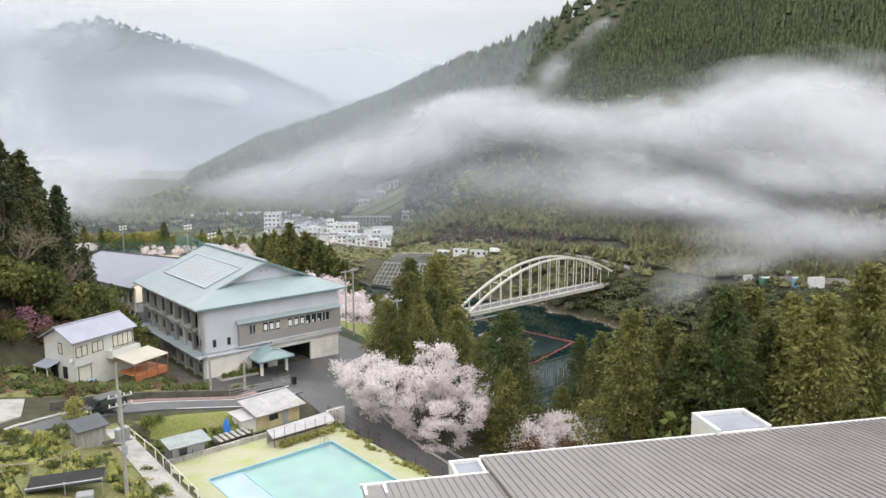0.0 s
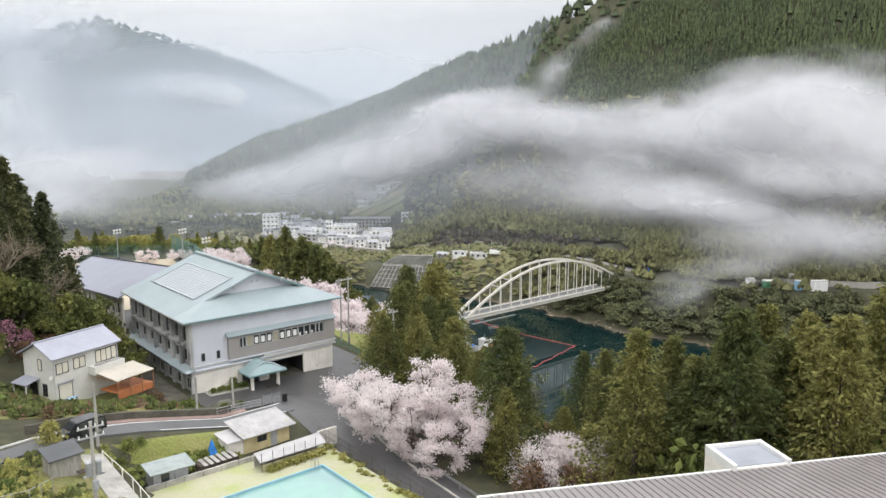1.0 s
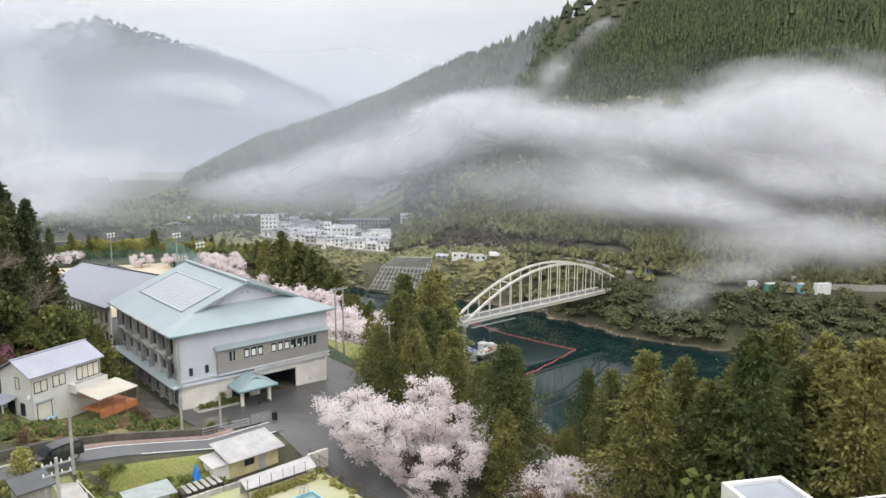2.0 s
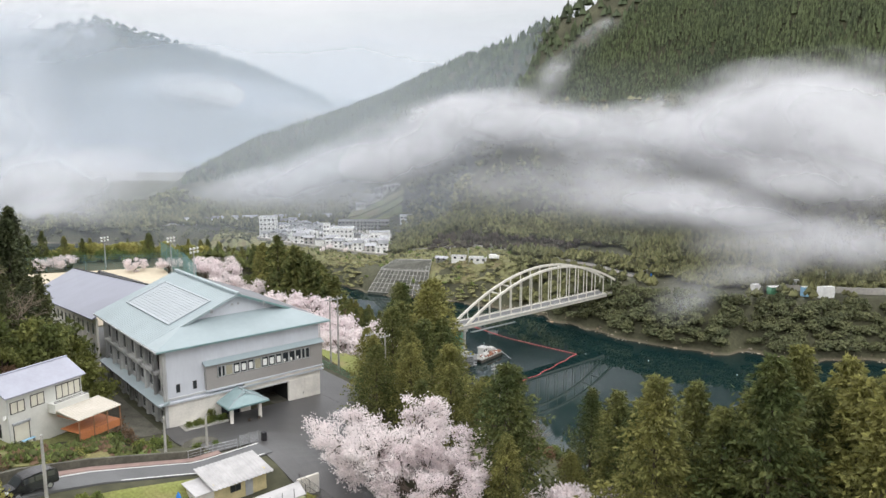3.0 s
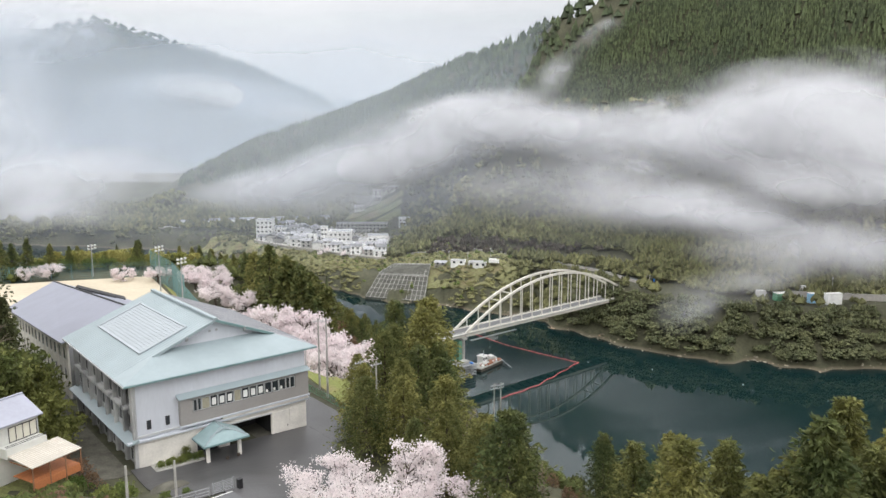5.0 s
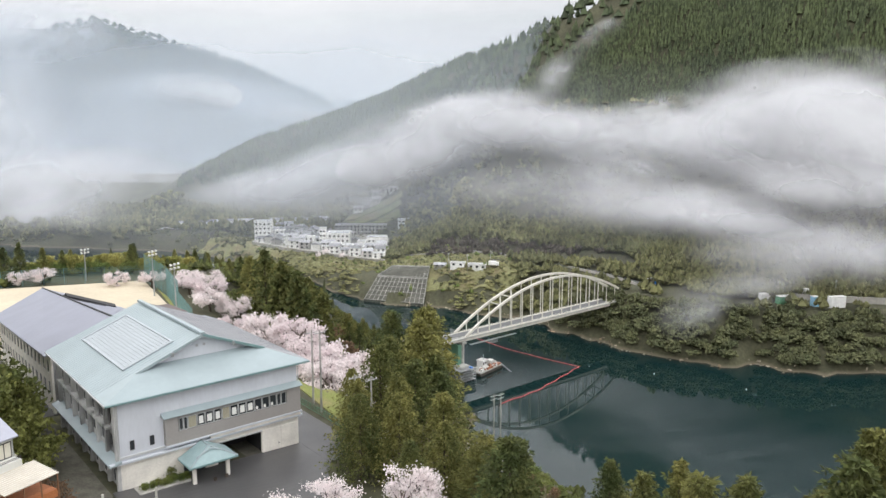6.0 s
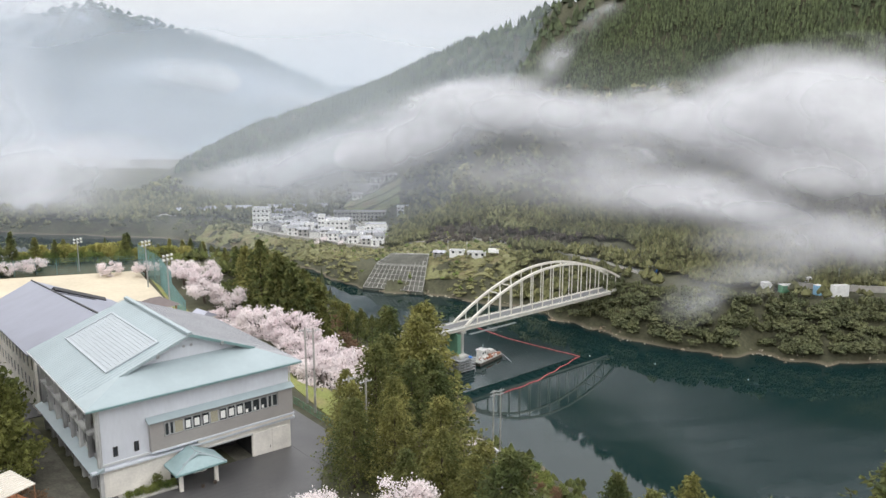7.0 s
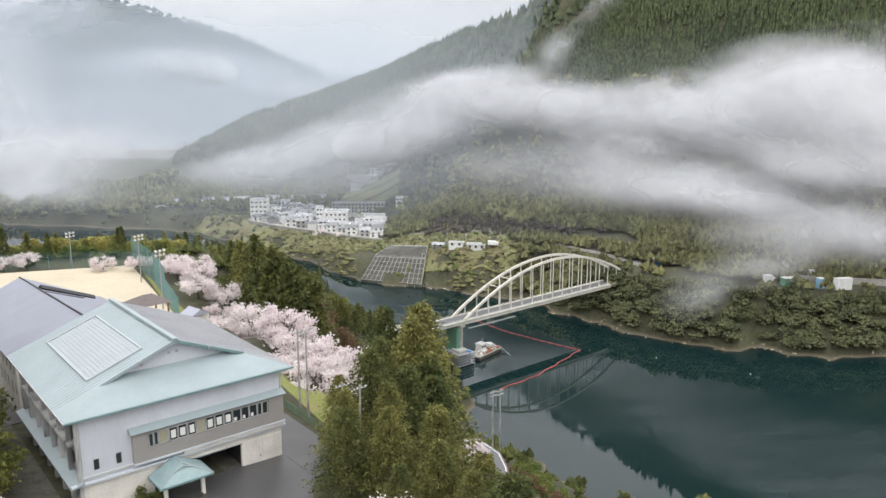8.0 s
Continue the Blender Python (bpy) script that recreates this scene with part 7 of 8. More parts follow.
def net(name, line, height, gap, label):
    """Tall ball-stop net: poles, cables and a fine mesh of cords."""
    n = empty(name, 0, 0, 0)
    for p, q in zip(line, line[1:]):
        k = max(1, round(math.dist(p, q) / gap))
        for i in range(k + 1):
            x, y = p[0] + (q[0] - p[0]) * i / k, p[1] + (q[1] - p[1]) * i / k
            z = float(land(x, y))
            part("pole", tube((x, y, z - 0.5), (x, y, z + height), 0.11, 0.08, 6), M_TEAL_NET, n)
        cords = bmesh.new()
        m = int(math.dist(p, q) / 0.6)
        za, zb = float(land(*p)), float(land(*q))
        for i in range(m + 1):
            x, y, z = p[0] + (q[0] - p[0]) * i / m, p[1] + (q[1] - p[1]) * i / m, za + (zb - za) * i / m
            add_tube(cords, (x, y, z + 0.2), (x, y, z + height - 0.1), 0.035, sides=3, caps=False)
        for i in range(int(height / 0.7) + 1):
            h = 0.2 + i * 0.7
            add_tube(cords, (*p, za + h), (*q, zb + h), 0.03, sides=3, caps=False)
        part("netting", cords, M_TEAL_NET, n)
    return tagged(n, label, "ball net")


net("ball_net", [(56.5, 160), (54, 134), (49, 112)], 9.0, 7, "tall teal ball-stop net beside the playing field")
net("ball_net", [(49, 112), (44, 90)], 6.0, 6, "teal ball-stop net beside the playing field")
net("ball_net", [(2, 183), (30, 175), (56.5, 160)], 5.0, 6, "grey-green ball-stop net behind the playing field")


def floodlight(x, y, top):
    z = float(land(x, y))
    f = empty("floodlight", x, y, z, 25)
    h = top - z
    part("pole", tube((0, 0, -0.5), (0, 0, h - 0.6), 0.22, 0.13, 8), M_METAL, f)
    for k, dz in enumerate((0.0, -1.0)):
        part("crossarm", box(-1.5, 1.5, -0.08, 0.08, h - 0.6 + dz, h - 0.45 + dz), M_METAL, f)
        for s in (-1.3, 0, 1.3):
            part("lamp_head", tube((s, 0, h - 0.1 + dz), (s, -0.45, h - 0.35 + dz), 0.16, 0.36, 10), M_PAPER, f)
    return tagged(f, "tall floodlight mast with white lamp heads", "floodlight", group="floodlights")


floodlight(42.3, 174, 1.5)
floodlight(50.5, 134.8, 5.0)
floodlight(45.0, 103, 6.3)

# ---- tied-arch road bridge ----
M_BRIDGE = mat("cream_bridge_paint", (0.62, 0.595, 0.53), 0.55, grain=0.05, grain_scale=2, stain=0.12, stain_scale=0.4)
# greyer M_BRIDGE copy: shade put into deck and floor-beam colour, plain grey elsewhere
M_BRIDGE_SHADE = mat("shaded_bridge_grey", (0.40, 0.40, 0.37), 0.6, stain=0.2, stain_scale=0.5)
bridge = empty("bridge", 0, 0, 0)
BX0, BX1, BYN, BYF, BZ0 = 185.0, 302.5, 147.0, 154.5, -48.6
RISE = 18.5
part("deck", box(166, 322, BYN - 0.8, BYF + 0.8, BZ0 - 0.5, BZ0, 0.05), M_BRIDGE_SHADE, bridge, "pale concrete deck")
part("roadway", box(166, 322, BYN + 0.9, BYF - 0.9, BZ0, BZ0 + 0.05), M_ROAD, bridge)
for y in (BYN, BYF):
    part("tie_girder", box(BX0 - 1, BX1 + 1, y - 0.35, y + 0.35, BZ0 - 1.7, BZ0 + 0.25, 0.05), M_BRIDGE, bridge)
    part("approach_girder", box(166, BX0 - 1.05, y - 0.3, y + 0.3, BZ0 - 1.5, BZ0 - 0.02, 0.05), M_BRIDGE, bridge)
    part("approach_girder", box(BX1 + 1.05, 322, y - 0.3, y + 0.3, BZ0 - 1.3, BZ0 - 0.02, 0.05), M_BRIDGE, bridge)
    part("parapet_rail", box(166, 322, y - 0.9, y - 0.84, BZ0 + 0.9, BZ0 + 1.0), M_BRIDGE, bridge)
    for i in range(40):
        x = 166 + i * 4
        part("parapet_post", box(x - 0.05, x + 0.05, y - 0.9, y - 0.84, BZ0 - 0.02, BZ0 + 0.9), M_BRIDGE, bridge)


def arch_z(t):
    return BZ0 + 0.2 + RISE * (1 - (2 * t - 1) ** 2)


for y in (BYN, BYF):
    arch = bmesh.new()
    n = 40
    rings = []
    for i in range(n + 1):
        t = i / n
        x, z = BX0 + (BX1 - BX0) * t, arch_z(t)
        slope = math.atan2(RISE * -4 * (2 * t - 1), BX1 - BX0)
        nx, nz = -math.sin(slope), math.cos(slope)
        rings.append([arch.verts.new((x + nx * h, y + w, z + nz * h)) for h, w in ((-0.5, -0.42), (0.5, -0.42), (0.5, 0.42), (-0.5, 0.42))])
    for a, b in zip(rings, rings[1:]):
        for k in range(4):
            arch.faces.new((a[k], a[(k + 1) % 4], b[(k + 1) % 4], b[k]))
    arch.faces.new(rings[0])
    arch.faces.new(rings[-1][::-1])
    bmesh.ops.recalc_face_normals(arch, faces=arch.faces[:])
    part("arch_rib", arch, M_BRIDGE, bridge, "cream painted steel arch rib")
    for i in range(1, 17):
        t = i / 17
        x = BX0 + (BX1 - BX0) * t
        part("hanger", box(x - 0.17, x + 0.17, y - 0.17, y + 0.17, BZ0 + 0.2, arch_z(t) - 0.35), M_BRIDGE, bridge)
for i in (3, 4, 13, 14):
    t = i / 17
    x = BX0 + (BX1 - BX0) * t
    part("wind_brace", tube((x, BYN, arch_z(t)), (x, BYF, arch_z(t)), 0.25, sides=6), M_BRIDGE, bridge)
    part("wind_brace", tube((x, BYN, arch_z(t)), (x + 6.9, BYF, arch_z(t + 1 / 17)), 0.16, sides=6), M_BRIDGE, bridge)
for i in range(24):
    x = BX0 + i * (BX1 - BX0) / 23
    part("floor_beam", box(x - 0.2, x + 0.2, BYN + 0.35, BYF - 0.35, BZ0 - 1.5, BZ0 - 0.5), M_BRIDGE_SHADE, bridge)
for x in (183.0,):
    for y in (BYN + 0.3, BYF - 0.3):
        part("pier_column", tube((x, y, WATER - 3), (x, y, BZ0 - 2.4), 1.0, 0.95, 14), M_CONCRETE, bridge)
    part("pier_cap", box(x - 1.3, x + 1.3, BYN - 1.2, BYF + 1.2, BZ0 - 2.6, BZ0 - 1.7, 0.05), M_CONCRETE, bridge)
    part("scaffold_screen", box(x - 3.4, x - 1.5, BYN - 1.0, BYF - 2, WATER + 4.6, BZ0 - 2.7), mat("green_scaffold_sheet", (0.10, 0.22, 0.15), 0.7, grain=0.2, grain_scale=1.5), bridge, "green scaffold sheeting")
part("pier_cap", box(305, 308, BYN - 1, BYF + 1, BZ0 - 3.0, BZ0 - 1.3, 0.05), M_GREEN_STEEL, bridge, "green painted bearing frame")
part("abutment", box(308, 313, BYN - 1, BYF + 1, BZ0 - 11, BZ0 - 1.3, 0.1), M_CONCRETE, bridge)
part("inspection_walkway", box(186, 214, BYN - 2.2, BYN - 0.9, BZ0 - 3.3, BZ0 - 3.1), M_METAL, bridge)
tagged(bridge, "cream painted steel arch road bridge over the river", "bridge")
for x in (316, 319):
    utility_pole(x, BYN - 1.2, BZ0 + 9, "slim steel lamp post at the bridge end", 1)
sg = empty("road_sign", 322, BYN - 2, BZ0)
part("pole", tube((0, 0, -2), (0, 0, 5.2), 0.08, sides=6), M_METAL, sg)
part("disc", tube((0, -0.1, 5.6), (0, -0.02, 5.6), 0.9, sides=16), M_TARP, sg, "round blue sign disc")
tagged(sg, "round blue road sign at the bridge end", "road sign")
# scaffold stage at the pier
st = empty("pier_stage", 181.5, 145, WATER)
for k in range(5):
    part("platform", box(-5, 4, -4, 6, 0.5 + k * 1.15, 0.8 + k * 1.15, 0.03), M_METAL, st)
    for x in (-4.8, -1.8, 1.2, 3.8):
        part("upright", tube((x, -3.9, -1 if k == 0 else 0.8 + (k - 1) * 1.15), (x, -3.9, 0.5 + k * 1.15), 0.12, sides=5), M_METAL, st)
part("covered_load", box(-3, 2, -2, 3, 5.4, 6.6, 0.2), M_BRIDGE_SHADE, st)
part("cover", box(1.5, 2.6, -3.5, -2.0, 5.4, 6.0, 0.1), M_TARP, st)
tagged(st, "stacked steel working platforms round the bridge pier", "scaffold")
# work barge
M_RUST = mat("rusty_orange_gear", (0.33, 0.14, 0.08), 0.8, grain=0.3, grain_scale=1.5, stain=0.3, stain_scale=0.5)
barge = empty("work_barge", 197, 147.5, WATER, 12)
part("hull", prism([(-8, -0.6), (8, -0.6), (9.2, 1.1), (-8.4, 1.1)], "y", -3.4, 3.4), M_BARK, barge, "dark rusty hull")
part("deck", box(-8.2, 9.0, -3.3, 3.3, 1.1, 1.6, 0.05), M_BRIDGE_SHADE, barge)
part("cabin", box(-3.4, 0.2, -1.0, 2.2, 1.6, 5.2, 0.1), M_PARAPET, barge, "white deck cabin")
part("cabin_roof", box(-3.7, 0.5, -1.3, 2.5, 5.2, 5.45, 0.05), M_PARAPET, barge)
for x in (-3.2, -1.5):
    part("cabin_window", box(x, x + 1.0, -1.05, -0.98, 3.6, 4.6), M_GLASS, barge)
part("winch_house", box(2.4, 7.2, -1.2, 2.4, 1.6, 3.2, 0.3), M_BRIDGE_SHADE, barge)
part("winch_house_top", box(3.2, 6.0, -0.8, 1.8, 3.2, 4.0, 0.3), M_PARAPET, barge)
rb = np.random.default_rng(3)
for k in range(60):
    x, y, s = -7.8 + 15 * rb.random(), -3.2 + 3.6 * rb.random() ** 1.6, 0.35 + 0.6 * rb.random()
    part("gear", box(x, x + s * 1.6, y, y + s, 1.6, 1.6 + s * 1.2, 0.08), M_RUST if k % 3 else M_PARAPET, barge)
part("mast", tube((-1.5, 0, 5.4), (-1.5, 0, 7.8), 0.1, sides=6), M_METAL, barge)
part("gangway", tube((9.0, -1.5, 2.0), (5.5, -10.5, -0.2), 0.22, sides=5), M_METAL, barge, "pale steel boom reaching to the water")
tagged(barge, "white and rust-coloured work barge moored by the pier", "barge")
# floating oil boom
M_BOOM = mat("red_orange_float", (0.52, 0.105, 0.105), 0.6, grain=0.15, grain_scale=2)
boom_line = [(229, 190), (227.5, 164), (230, 142), (232.8, 123.8), (213, 119), (195.5, 115), (184, 114.4), (172.8, 114.2)]
boom = empty("floating_boom", 0, 0, 0)
cnt = 0
for a, b in zip(boom_line, boom_line[1:]):
    k = int(math.dist(a, b) / 2.3)
    for i in range(k):
        p0 = [a[j] + (b[j] - a[j]) * (i + 0.06) / k for j in range(2)]
        p1 = [a[j] + (b[j] - a[j]) * (i + 0.94) / k for j in range(2)]
        w = 0.35 * math.sin(cnt * 1.3)
        rust = cnt > len(boom_line) * 9 + 2
        part("float", tube((p0[0], p0[1] + w, WATER + 0.12), (p1[0], p1[1] + 0.35 * math.sin((cnt + 1) * 1.3), WATER + 0.1), 0.19, sides=7), M_BARK if rust and cnt % 2 else M_BOOM, boom)
        cnt += 1
tagged(boom, "red floating barrier boom bent across the water", "floating boom")
for x, y in ((236.5, 121), (300, 95), (262, 60), (250, 96)):
    bu = part("buoy", tube((x, y, WATER - 0.2), (x, y, WATER + 0.35), 0.26, 0.2, 10), M_PAPER)
    tagged(bu, "small white buoy floating on the river", "buoy", group="buoys")

# ---- lower road on the slope ----
LR = [p[:2] for p in LANE]
LH = [p[2] for p in LANE]
ribbon("lower_road", LR, 5.0, 0, M_ROAD, "lane curving down the slope to the bridge", "road", height=LH, thick=4.0)
ribbon("road_line", LR, 0.18, 0, M_WHITE_LINE, "white edge line on the lower lane", "road marking", height=[h + 0.02 for h in LH], shift=2.1, thick=0.03)
ribbon("road_line", LR, 0.18, 0, M_WHITE_LINE, "white edge line on the lower lane", "road marking", height=[h + 0.02 for h in LH], shift=-2.1, thick=0.03)
ribbon("footway", LR, 1.6, 0, M_PAVE, "pale concrete footway beside the lower lane", "pavement", height=[h + 0.12 for h in LH], shift=-3.5, thick=4.0)
ribbon("guard_wall", LR, 0.2, 0, M_CONCRETE, "pale guard wall outside the footway", "guard wall", height=[h + 0.12 for h in LH], shift=-4.4, wall=0.7, thick=4.0)
ribbon("bridge_road", [(168, 150.7), (161.8, 156.8), (146.8, 161.4)], 6.0, 0, M_PAVE, "pale road along the near bank to the bridge", "road", height=[-48.62, -48.7, -48.9], thick=6.0)
for x, y, t in ((75.7, 18.2, -11.8), (77.4, 18.0, -11.9)):
    utility_pole(x, y, t, "concrete utility pole beside the lower lane", 2)

# ---- far bank: road, grid wall, town ----
M_BANK_GRASS = mat("river_bank_grass", (0.185, 0.185, 0.085), 0.95, grain=0.35, grain_scale=0.5, stain=0.5, stain_scale=0.06, stain_colour=(0.20, 0.16, 0.09), bump=0.5, bump_scale=1.0)
M_SCRUB = leaf_mat("olive_scrub", (0.15, 0.165, 0.065), (0.235, 0.225, 0.10), island=0.3, clump_scale=0.05, translucent=0.2)
M_TOWN_WHITE = mat("white_town_wall", (0.78, 0.78, 0.76), 0.8, grain=0.05, grain_scale=1, stain=0.15, stain_scale=0.3, per_object=0.12)
M_TOWN_GREY = mat("grey_town_wall", (0.42, 0.41, 0.39), 0.8, stain=0.15, stain_scale=0.3, per_object=0.25)
M_TILE_ROOF = mat("grey_tile_roof", (0.30, 0.305, 0.32), 0.55, grain=0.1, grain_scale=1, stain=0.15, stain_scale=0.3, per_object=0.35)


def uv_quad(*pts):
    return [to_xy(u, v) for u, v in pts]


drape("bank_grass", uv_quad((-40, 486), (48, 452), (60, 500), (-30, 560)), 40, 24, 0.3, M_BANK_GRASS, "olive grass bank above the river", "grass")
drape("shore_grass", uv_quad((-215, 640), (-60, 520), (-35, 545), (-190, 690)), 40, 16, 0.3, M_BANK_GRASS, "grassy foreshore below the town", "grass")
FAR_ROAD = [(318, 151), (330, 135), (338, 112), (346, 92), (356, 72), (372, 50), (392, 30), (420, 10)]
FAR_H = [-48.6, -46.5, -43.6, -43.0, -42.6, -42.4, -42, -41.5]
ribbon("far_road", FAR_ROAD, 7.0, 0, M_ROAD, "valley road along the far river bank", "road", height=FAR_H, thick=3.0)
ribbon("far_road_wall", FAR_ROAD, 0.4, 0, M_PAVE, "pale parapet along the valley road", "guard wall", height=FAR_H, shift=-3.7, wall=1.1, thick=3.0)
LEFT_ROAD = [(318, 151), (326, 175), (330, 215), (326, 255), (314, 290), (302, 325), (300, 360), (296, 395)]
ribbon("town_road", LEFT_ROAD, 6.0, 0.5, M_ROAD, "road from the bridge towards the town", "road", thick=3.0)
ribbon("town_road_wall", LEFT_ROAD, 0.4, 0.5, M_PAVE, "pale parapet along the town road", "guard wall", shift=3.2, wall=0.9, thick=3.0)

# concrete crib wall in two tiers
M_CRIB_FILL = mat("weathered_crib_fill", (0.085, 0.085, 0.07), 0.9, grain=0.3, grain_scale=0.8, stain=0.4, stain_scale=0.15)
M_CRIB = mat("stained_crib_concrete", (0.34, 0.335, 0.31), 0.85, grain=0.2, grain_scale=1.0, stain=0.4, stain_scale=0.2)
crib = empty("crib_wall", 0, 0, 0)


def crib_tier(lo0, lo1, hi0, hi1, cols, rows):
    lo0, lo1, hi0, hi1 = Vector(lo0), Vector(lo1), Vector(hi0), Vector(hi1)
    bm = bmesh.new()
    q = [lo0, lo1, hi1, hi0]
    f = [bm.verts.new(p) for p in q]
    g = [bm.verts.new(p + Vector((0, 0, -6))) for p in q]
    bm.faces.new(f)
    for i in range(4):
        bm.faces.new((f[i], g[i], g[(i + 1) % 4], f[(i + 1) % 4]))
    bmesh.ops.recalc_face_normals(bm, faces=bm.faces[:])
    part("face", bm, M_CRIB_FILL, crib, "dark weathered fill")
    for i in range(cols + 1):
        t = i / cols
        part("rib", tube(lo0.lerp(lo1, t), hi0.lerp(hi1, t), 0.20, sides=4), M_CRIB, crib)
    for j in range(rows + 1):
        t = j / rows
        part("waler", tube(lo0.lerp(hi0, t), lo1.lerp(hi1, t), 0.17 if j < rows else 0.42, sides=4), M_CRIB, crib)


crib_tier((231.8, 293.0, -64.6), (251.0, 258.4, -64.4), (246.0, 298.4, -53.0), (263.6, 270.1, -52.6), 13, 5)
crib_tier((247.2, 299.8, -52.6), (264.6, 271.2, -52.2), (259.6, 301.0, -48.2), (270.4, 275.8, -46.4), 13, 3)
tagged(crib, "grid-framed concrete retaining wall in two tiers", "retaining wall")


def town_house(x, y, w, d, h, rz, wall_mat, flat, storeys, label, roof_mat=None, lift=0.0):
    z = float(land(x, y)) + lift
    t = empty("town_house" if storeys < 3 else "town_block", x, y, z, rz)
    part("wall", box(-w / 2, w / 2, -d / 2, d / 2, -6, h, 0.05), wall_mat, t)
    if flat:
        ring = bmesh.new()
        add_box(ring, -w / 2 - 0.2, w / 2 + 0.2, -d / 2 - 0.2, -d / 2 + 0.2, h, h + 0.7)
        add_box(ring, -w / 2 - 0.2, w / 2 + 0.2, d / 2 - 0.2, d / 2 + 0.2, h, h + 0.7)
        add_box(ring, -w / 2 - 0.2, -w / 2 + 0.2, -d / 2 + 0.2, d / 2 - 0.2, h, h + 0.7)
        add_box(ring, w / 2 - 0.2, w / 2 + 0.2, -d / 2 + 0.2, d / 2 - 0.2, h, h + 0.7)
        part("parapet", ring, wall_mat, t)
        part("roof", box(-w / 2 + 0.2, w / 2 - 0.2, -d / 2 + 0.2, d / 2 - 0.2, h, h + 0.1), M_FLATROOF, t)
    else:
        part("roof", prism([(-d / 2 - 0.7, h - 0.1), (0, h + d * 0.28), (d / 2 + 0.7, h - 0.1)], "x", -w / 2 - 0.6, w / 2 + 0.6), roof_mat or M_TILE_ROOF, t)
    n = max(2, int(w / 3.2))
    for s in range(storeys):
        z0 = h * s / storeys + 0.9
        for i in range(n):
            xc = -w / 2 + (i + 0.5) * w / n
            part("window", box(xc - 0.75, xc + 0.75, -d / 2 - 0.06, -d / 2 + 0.05, z0, z0 + 1.4), M_GLASS, t)
    return tagged(t, label, "building", group="town buildings")


TURN = -40
town_house(294, 418, 17, 12, 11, TURN, M_TOWN_WHITE, True, 3, "white three-storey concrete building in the town", lift=2.2)
town_house(285, 428, 5, 5, 14, TURN, M_TOWN_WHITE, True, 4, "white stair tower beside a concrete building", lift=2.2)
town_house(320, 403, 16, 11, 8.5, TURN + 6, M_TOWN_WHITE, True, 2, "white flat-roofed two-storey town building")
town_house(350, 470, 46, 9, 9, TURN, M_TOWN_GREY, True, 3, "long pale grey apartment block with rows of windows")
town_house(376, 436, 16, 9, 6, TURN, M_TOWN_WHITE, True, 2, "white low building beside the apartment block")
town_house(268, 496, 14, 10, 15, TURN, M_TOWN_WHITE, True, 4, "tall plain white block at the town's edge", lift=2.2)
rt = np.random.default_rng(17)
# the town's terrace: a paved shelf held by a pale river wall
EDGE = [(-156, 634), (-121, 602), (-91, 581), (-68, 562), (-40, 547)]
SHELF = -53.2
shelf = empty("town_terrace", 0, 0, 0)
outline = EDGE + [(-36, 660), (-95, 740), (-165, 700)]
bm = bmesh.new()
tops = [bm.verts.new((*to_xy(u, v), SHELF)) for u, v in outline]
lows = [bm.verts.new((*to_xy(u, v), SHELF - 9)) for u, v in outline]
bm.faces.new(tops)
for i in range(len(outline)):
    j = (i + 1) % len(outline)
    bm.faces.new((tops[i], lows[i], lows[j], tops[j]))
bmesh.ops.recalc_face_normals(bm, faces=bm.faces[:])
part("base", bm, M_CONCRETE, shelf)
for p, q in zip(EDGE, EDGE[1:]):
    a, b = Vector((*to_xy(*p), SHELF + 0.5)), Vector((*to_xy(*q), SHELF + 0.5))
    part("parapet", tube(a, b, 0.5, sides=4), M_PAVE, shelf)
tagged(shelf, "paved town terrace behind a pale river wall", "terrace", kind="structure")
for k in range(13):
    for j in range(8):
        u = -150 + 8.6 * k + 3.5 * rt.random()
        v = float(np.interp(u, [e[0] for e in EDGE], [e[1] for e in EDGE])) + 7 + 11.5 * j + 4 * rt.random()
        x, y = to_xy(u, v)
        w, d, h, f = 6 + 4 * rt.random(), 5.5 + 2.5 * rt.random(), 3.0 + 3.4 * rt.random(), rt.random()
        turn = TURN + 90 * (rt.random() < 0.4) + 16 * (rt.random() - 0.5)
        if min(math.dist((x, y), q) for q in ((294, 418), (320, 403), (350, 470), (268, 496), (285, 428))) < 13 or rt.random() < 0.10 or (j > 5 and k > 8):
            continue
        town_house(x, y, w, d, h, turn, M_TOWN_WHITE if f < 0.6 else M_TOWN_GREY, f < 0.2, 2, "small flat-roofed town house" if f < 0.2 else "small town house with grey tiled roof", lift=max(SHELF - float(land(x, y)), 0))
for k in range(12):
    u, v = -150 + 110 * rt.random(), 600 + 60 * rt.random()
    x, y = to_xy(u, v)
    utility_pole(x, y, SHELF + 11 + 3 * rt.random(), "slim utility pole among the town houses", 1)
town_house(288, 250.5, 11, 5, 2.6, -50, M_TOWN_WHITE, True, 1, "long white roadside building", lift=0.2)
town_house(280.5, 260.5, 9, 4, 2.2, -52, M_TOWN_WHITE, True, 1, "low white roadside building", lift=0.5)
town_house(275.5, 271.5, 7, 4, 2.0, -55, M_TOWN_GREY, False, 1, "low grey-roofed roadside building", lift=0.5)
# hillside hamlet above the town, on pale green terraces
M_TERRACE = mat("pale_green_terrace", (0.17, 0.20, 0.085), 0.95, grain=0.3, grain_scale=0.5, stain=0.5, stain_scale=0.05, stain_colour=(0.22, 0.19, 0.11))
for v0 in (694, 712, 728):
    drape("terrace_field", uv_quad((-92, v0), (-36, v0), (-38, v0 + 13), (-88, v0 + 13)), 14, 4, 0.6, M_TERRACE, "pale green terraced field above the town", "field")
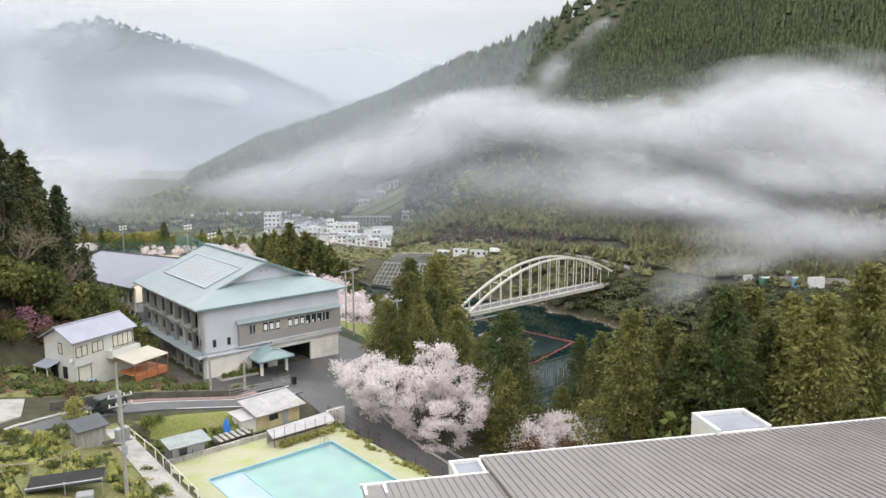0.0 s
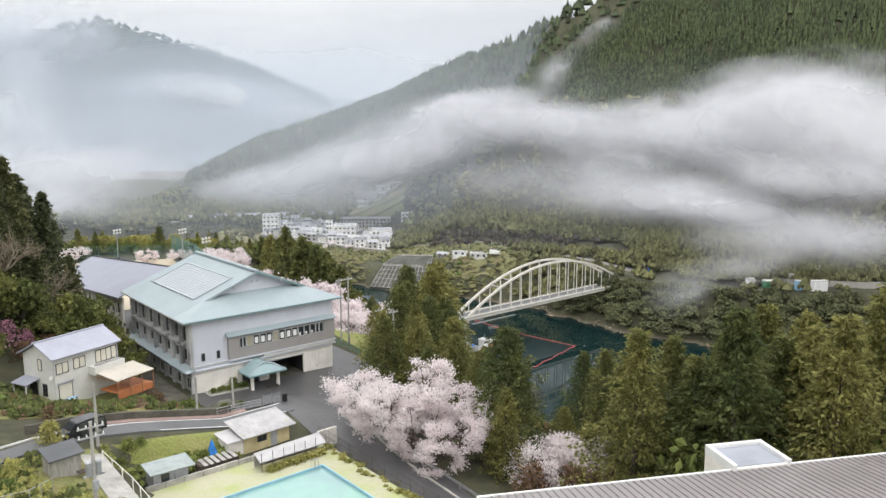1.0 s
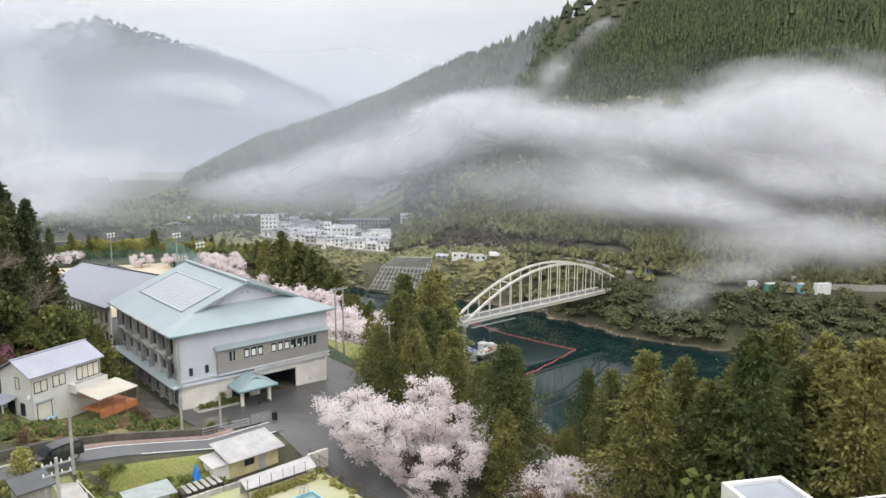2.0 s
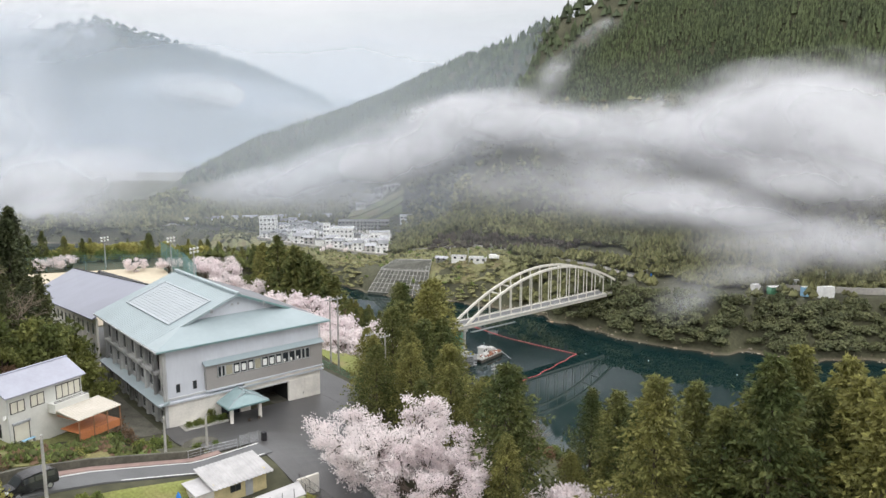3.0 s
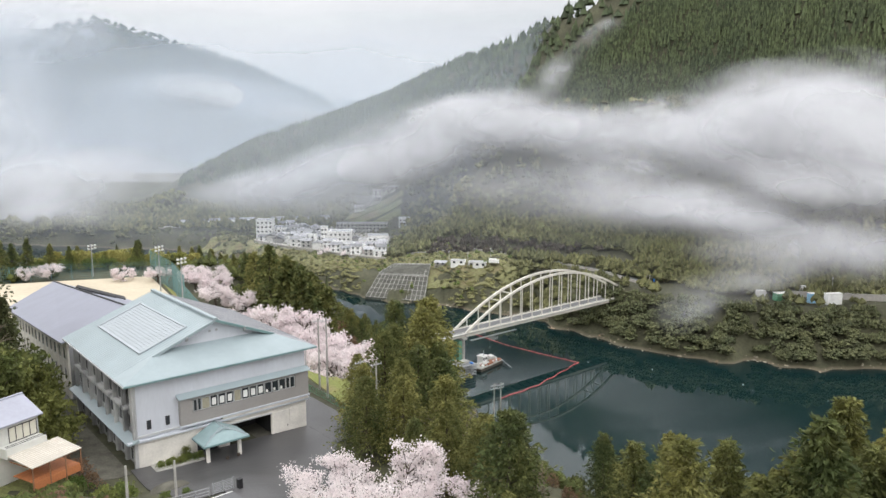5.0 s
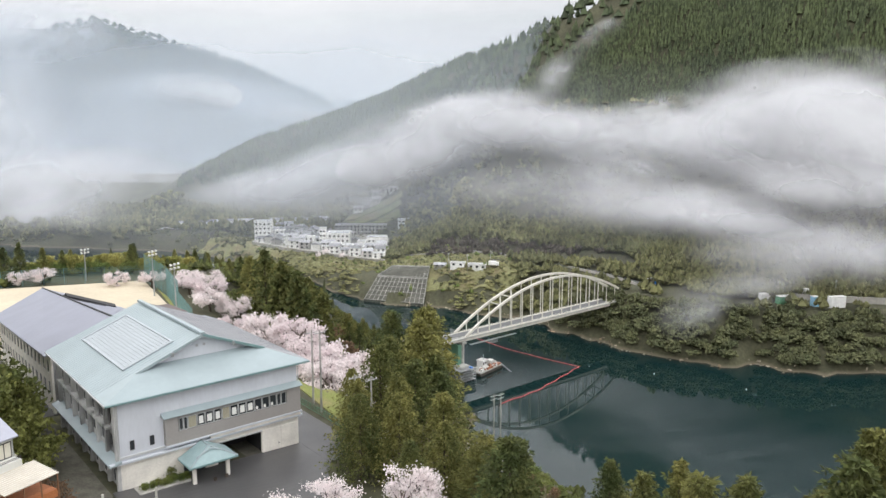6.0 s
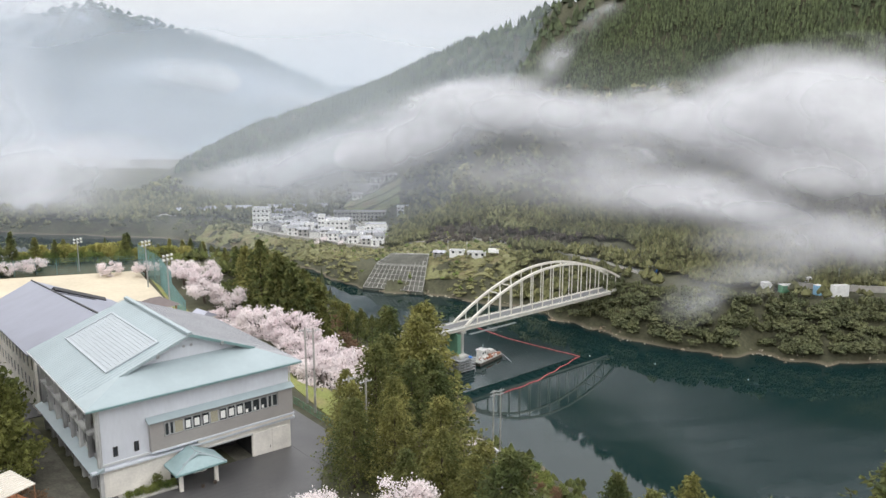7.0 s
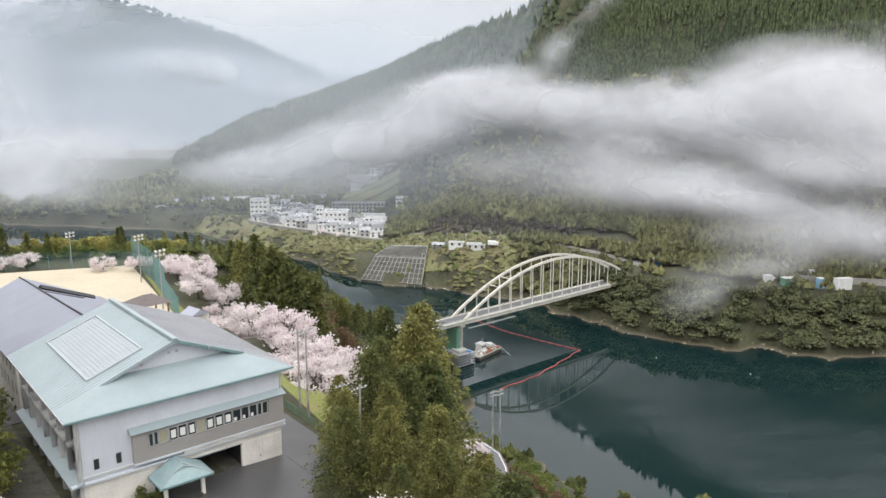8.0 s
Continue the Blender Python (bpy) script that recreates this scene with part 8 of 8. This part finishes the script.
for u, v, w, d, h in ((-80, 742, 9, 6, 4.0), (-72, 750, 8, 6, 4.6), (-64, 747, 10, 7, 4.2), (-63, 760, 9, 6, 5.0), (-54, 755, 9, 6, 4.4), (-46, 749, 8, 6, 4.0)):
    town_house(*to_xy(u, v), w, d, h, TURN + (u * 7) % 24 - 12, M_TOWN_WHITE, False, 2, "white hillside house with grey roof above the town", lift=0.8)
pink = scatter("town_cherries", BROAD_NEAR, np.array([(*to_xy(-95 + 40 * rt.random(), 560 + 45 * rt.random()), 0) for _ in range(26)]), np.full(26, 2.6), np.full(26, 4.5), M_BLOSSOM, "cherry trees in blossom below the town", "woods")
co = np.array([v.co[:] for v in pink.data.vertices])
co[:, 2] += land(co[:, 0], co[:, 1])
pink.data.vertices.foreach_set("co", co.ravel())
pink.data.update()


def roadside(name, x, y, w, d, h, rz, material, label, category):
    z = float(land(x, y)) + 2.0
    o = empty(name, x, y, z, rz)
    part("body", box(-w / 2, w / 2, -d / 2, d / 2, -2, h, 0.12), material, o)
    part("top", box(-w / 2 - 0.1, w / 2 + 0.1, -d / 2 - 0.1, d / 2 + 0.1, h, h + 0.15), M_PARAPET, o)
    return tagged(o, label, category)


roadside("site_cabin", 345, 60, 8, 3, 3.4, -30, M_TOWN_WHITE, "white site cabin beside the valley road", "cabin")
roadside("water_tank", 340, 68, 3, 3, 2.8, -30, M_PALE_TARP, "pale blue site tank by the road", "tank")
roadside("covered_stack", 334, 80, 7, 4, 1.8, -30, M_GREEN_STEEL, "stack under a green cover by the road", "stack")
roadside("covered_stack", 330, 88, 5, 3, 2.2, -30, M_TOWN_WHITE, "stack under a white cover by the road", "stack")


def truck(x, y, rz):
    z = float(land(x, y)) + 2.2
    t = empty("truck", x, y, z, rz)
    part("cab", box(-3.2, -1.6, -1.0, 1.0, 0.5, 2.6, 0.15), M_TOWN_WHITE, t)
    part("windscreen", box(-3.24, -3.16, -0.85, 0.85, 1.5, 2.3), M_GLASS, t)
    part("cargo_box", box(-1.5, 3.2, -1.1, 1.1, 0.8, 3.2, 0.05), M_TOWN_WHITE, t)
    for wx in (-2.4, 1.6):
        for s in (-0.9, 0.9):
            part("wheel", tube((wx, s - 0.14, 0.45), (wx, s + 0.14, 0.45), 0.45, sides=12), M_TYRE, t)
    return tagged(t, "white box truck on the valley road", "truck")


truck(352, 78, 118)
truck(292, 240, 128)
for x, y in ((281, 252), (276, 264), (358, 66), (292, 243)):
    utility_pole(x, y, float(land(x, y)) + 11, "concrete utility pole beside the valley road", 2)
p = sites(4200, 440, 700, lambda u, v, z, s, far: far & (s > 2) & (z < -38) & (u < 50) & (u > -220) & ~((u > -60) & (u < 0) & (s < 24)))
scatter("bank_shrubs", BROAD_FAR, p, 1.2 + 1.6 * RNG.random(len(p)), 1.2 + 2.0 * RNG.random(len(p)), M_WOODS, "shrubs scattered over the far bank and town", "shrubs")
p = sites(7000, 440, 600, lambda u, v, z, s, far: far & (s > 1.5) & (z < -44) & (u < 48) & (u > -125) & ~((u > -52) & (u < 3) & (s < 27)), spread=0.3)
scatter("bank_scrub", BROAD_FAR, p, 1.5 + 1.6 * RNG.random(len(p)), 0.8 + 1.2 * RNG.random(len(p)), M_SCRUB, "olive scrub and tall grass on the far bank", "scrub")
p = sites(900, 450, 640, lambda u, v, z, s, far: far & (s > 2) & (z < -42) & (u < 50) & (u > -150))
scatter("fresh_shrubs", BROAD_FAR, p, 1.2 + 1.5 * RNG.random(len(p)), 1.2 + 2.0 * RNG.random(len(p)), M_FRESH, "fresh yellow-green shrubs on the far bank", "shrubs")
p = sites(3000, 540, 820, lambda u, v, z, s, far: far & (s > 3) & (z < -25) & (u < -160) & (v < 770))
scatter("valley_scrub", BROAD_FAR, p, 2.2 + 2.6 * RNG.random(len(p)), 2.0 + 2.6 * RNG.random(len(p)), M_WOODS, "scrub and hedges over the misty valley floor", "scrub")
# pale far road in the mist
ribbon("misty_road", [to_xy(-330, 720), to_xy(-250, 735), to_xy(-190, 748), to_xy(-140, 770)], 9.0, 1.0, M_PAVE, "far pale road across the valley floor", "road", thick=4)
for k in range(16):
    x, y = to_xy(-255 + 9 * k + 5 * rt.random(), 742 + 2.0 * k + 8 * rt.random())
    town_house(x, y, 8, 6, 4.5, TURN + 40 * rt.random(), M_TOWN_WHITE, False, 1, "small pale house on the valley floor")
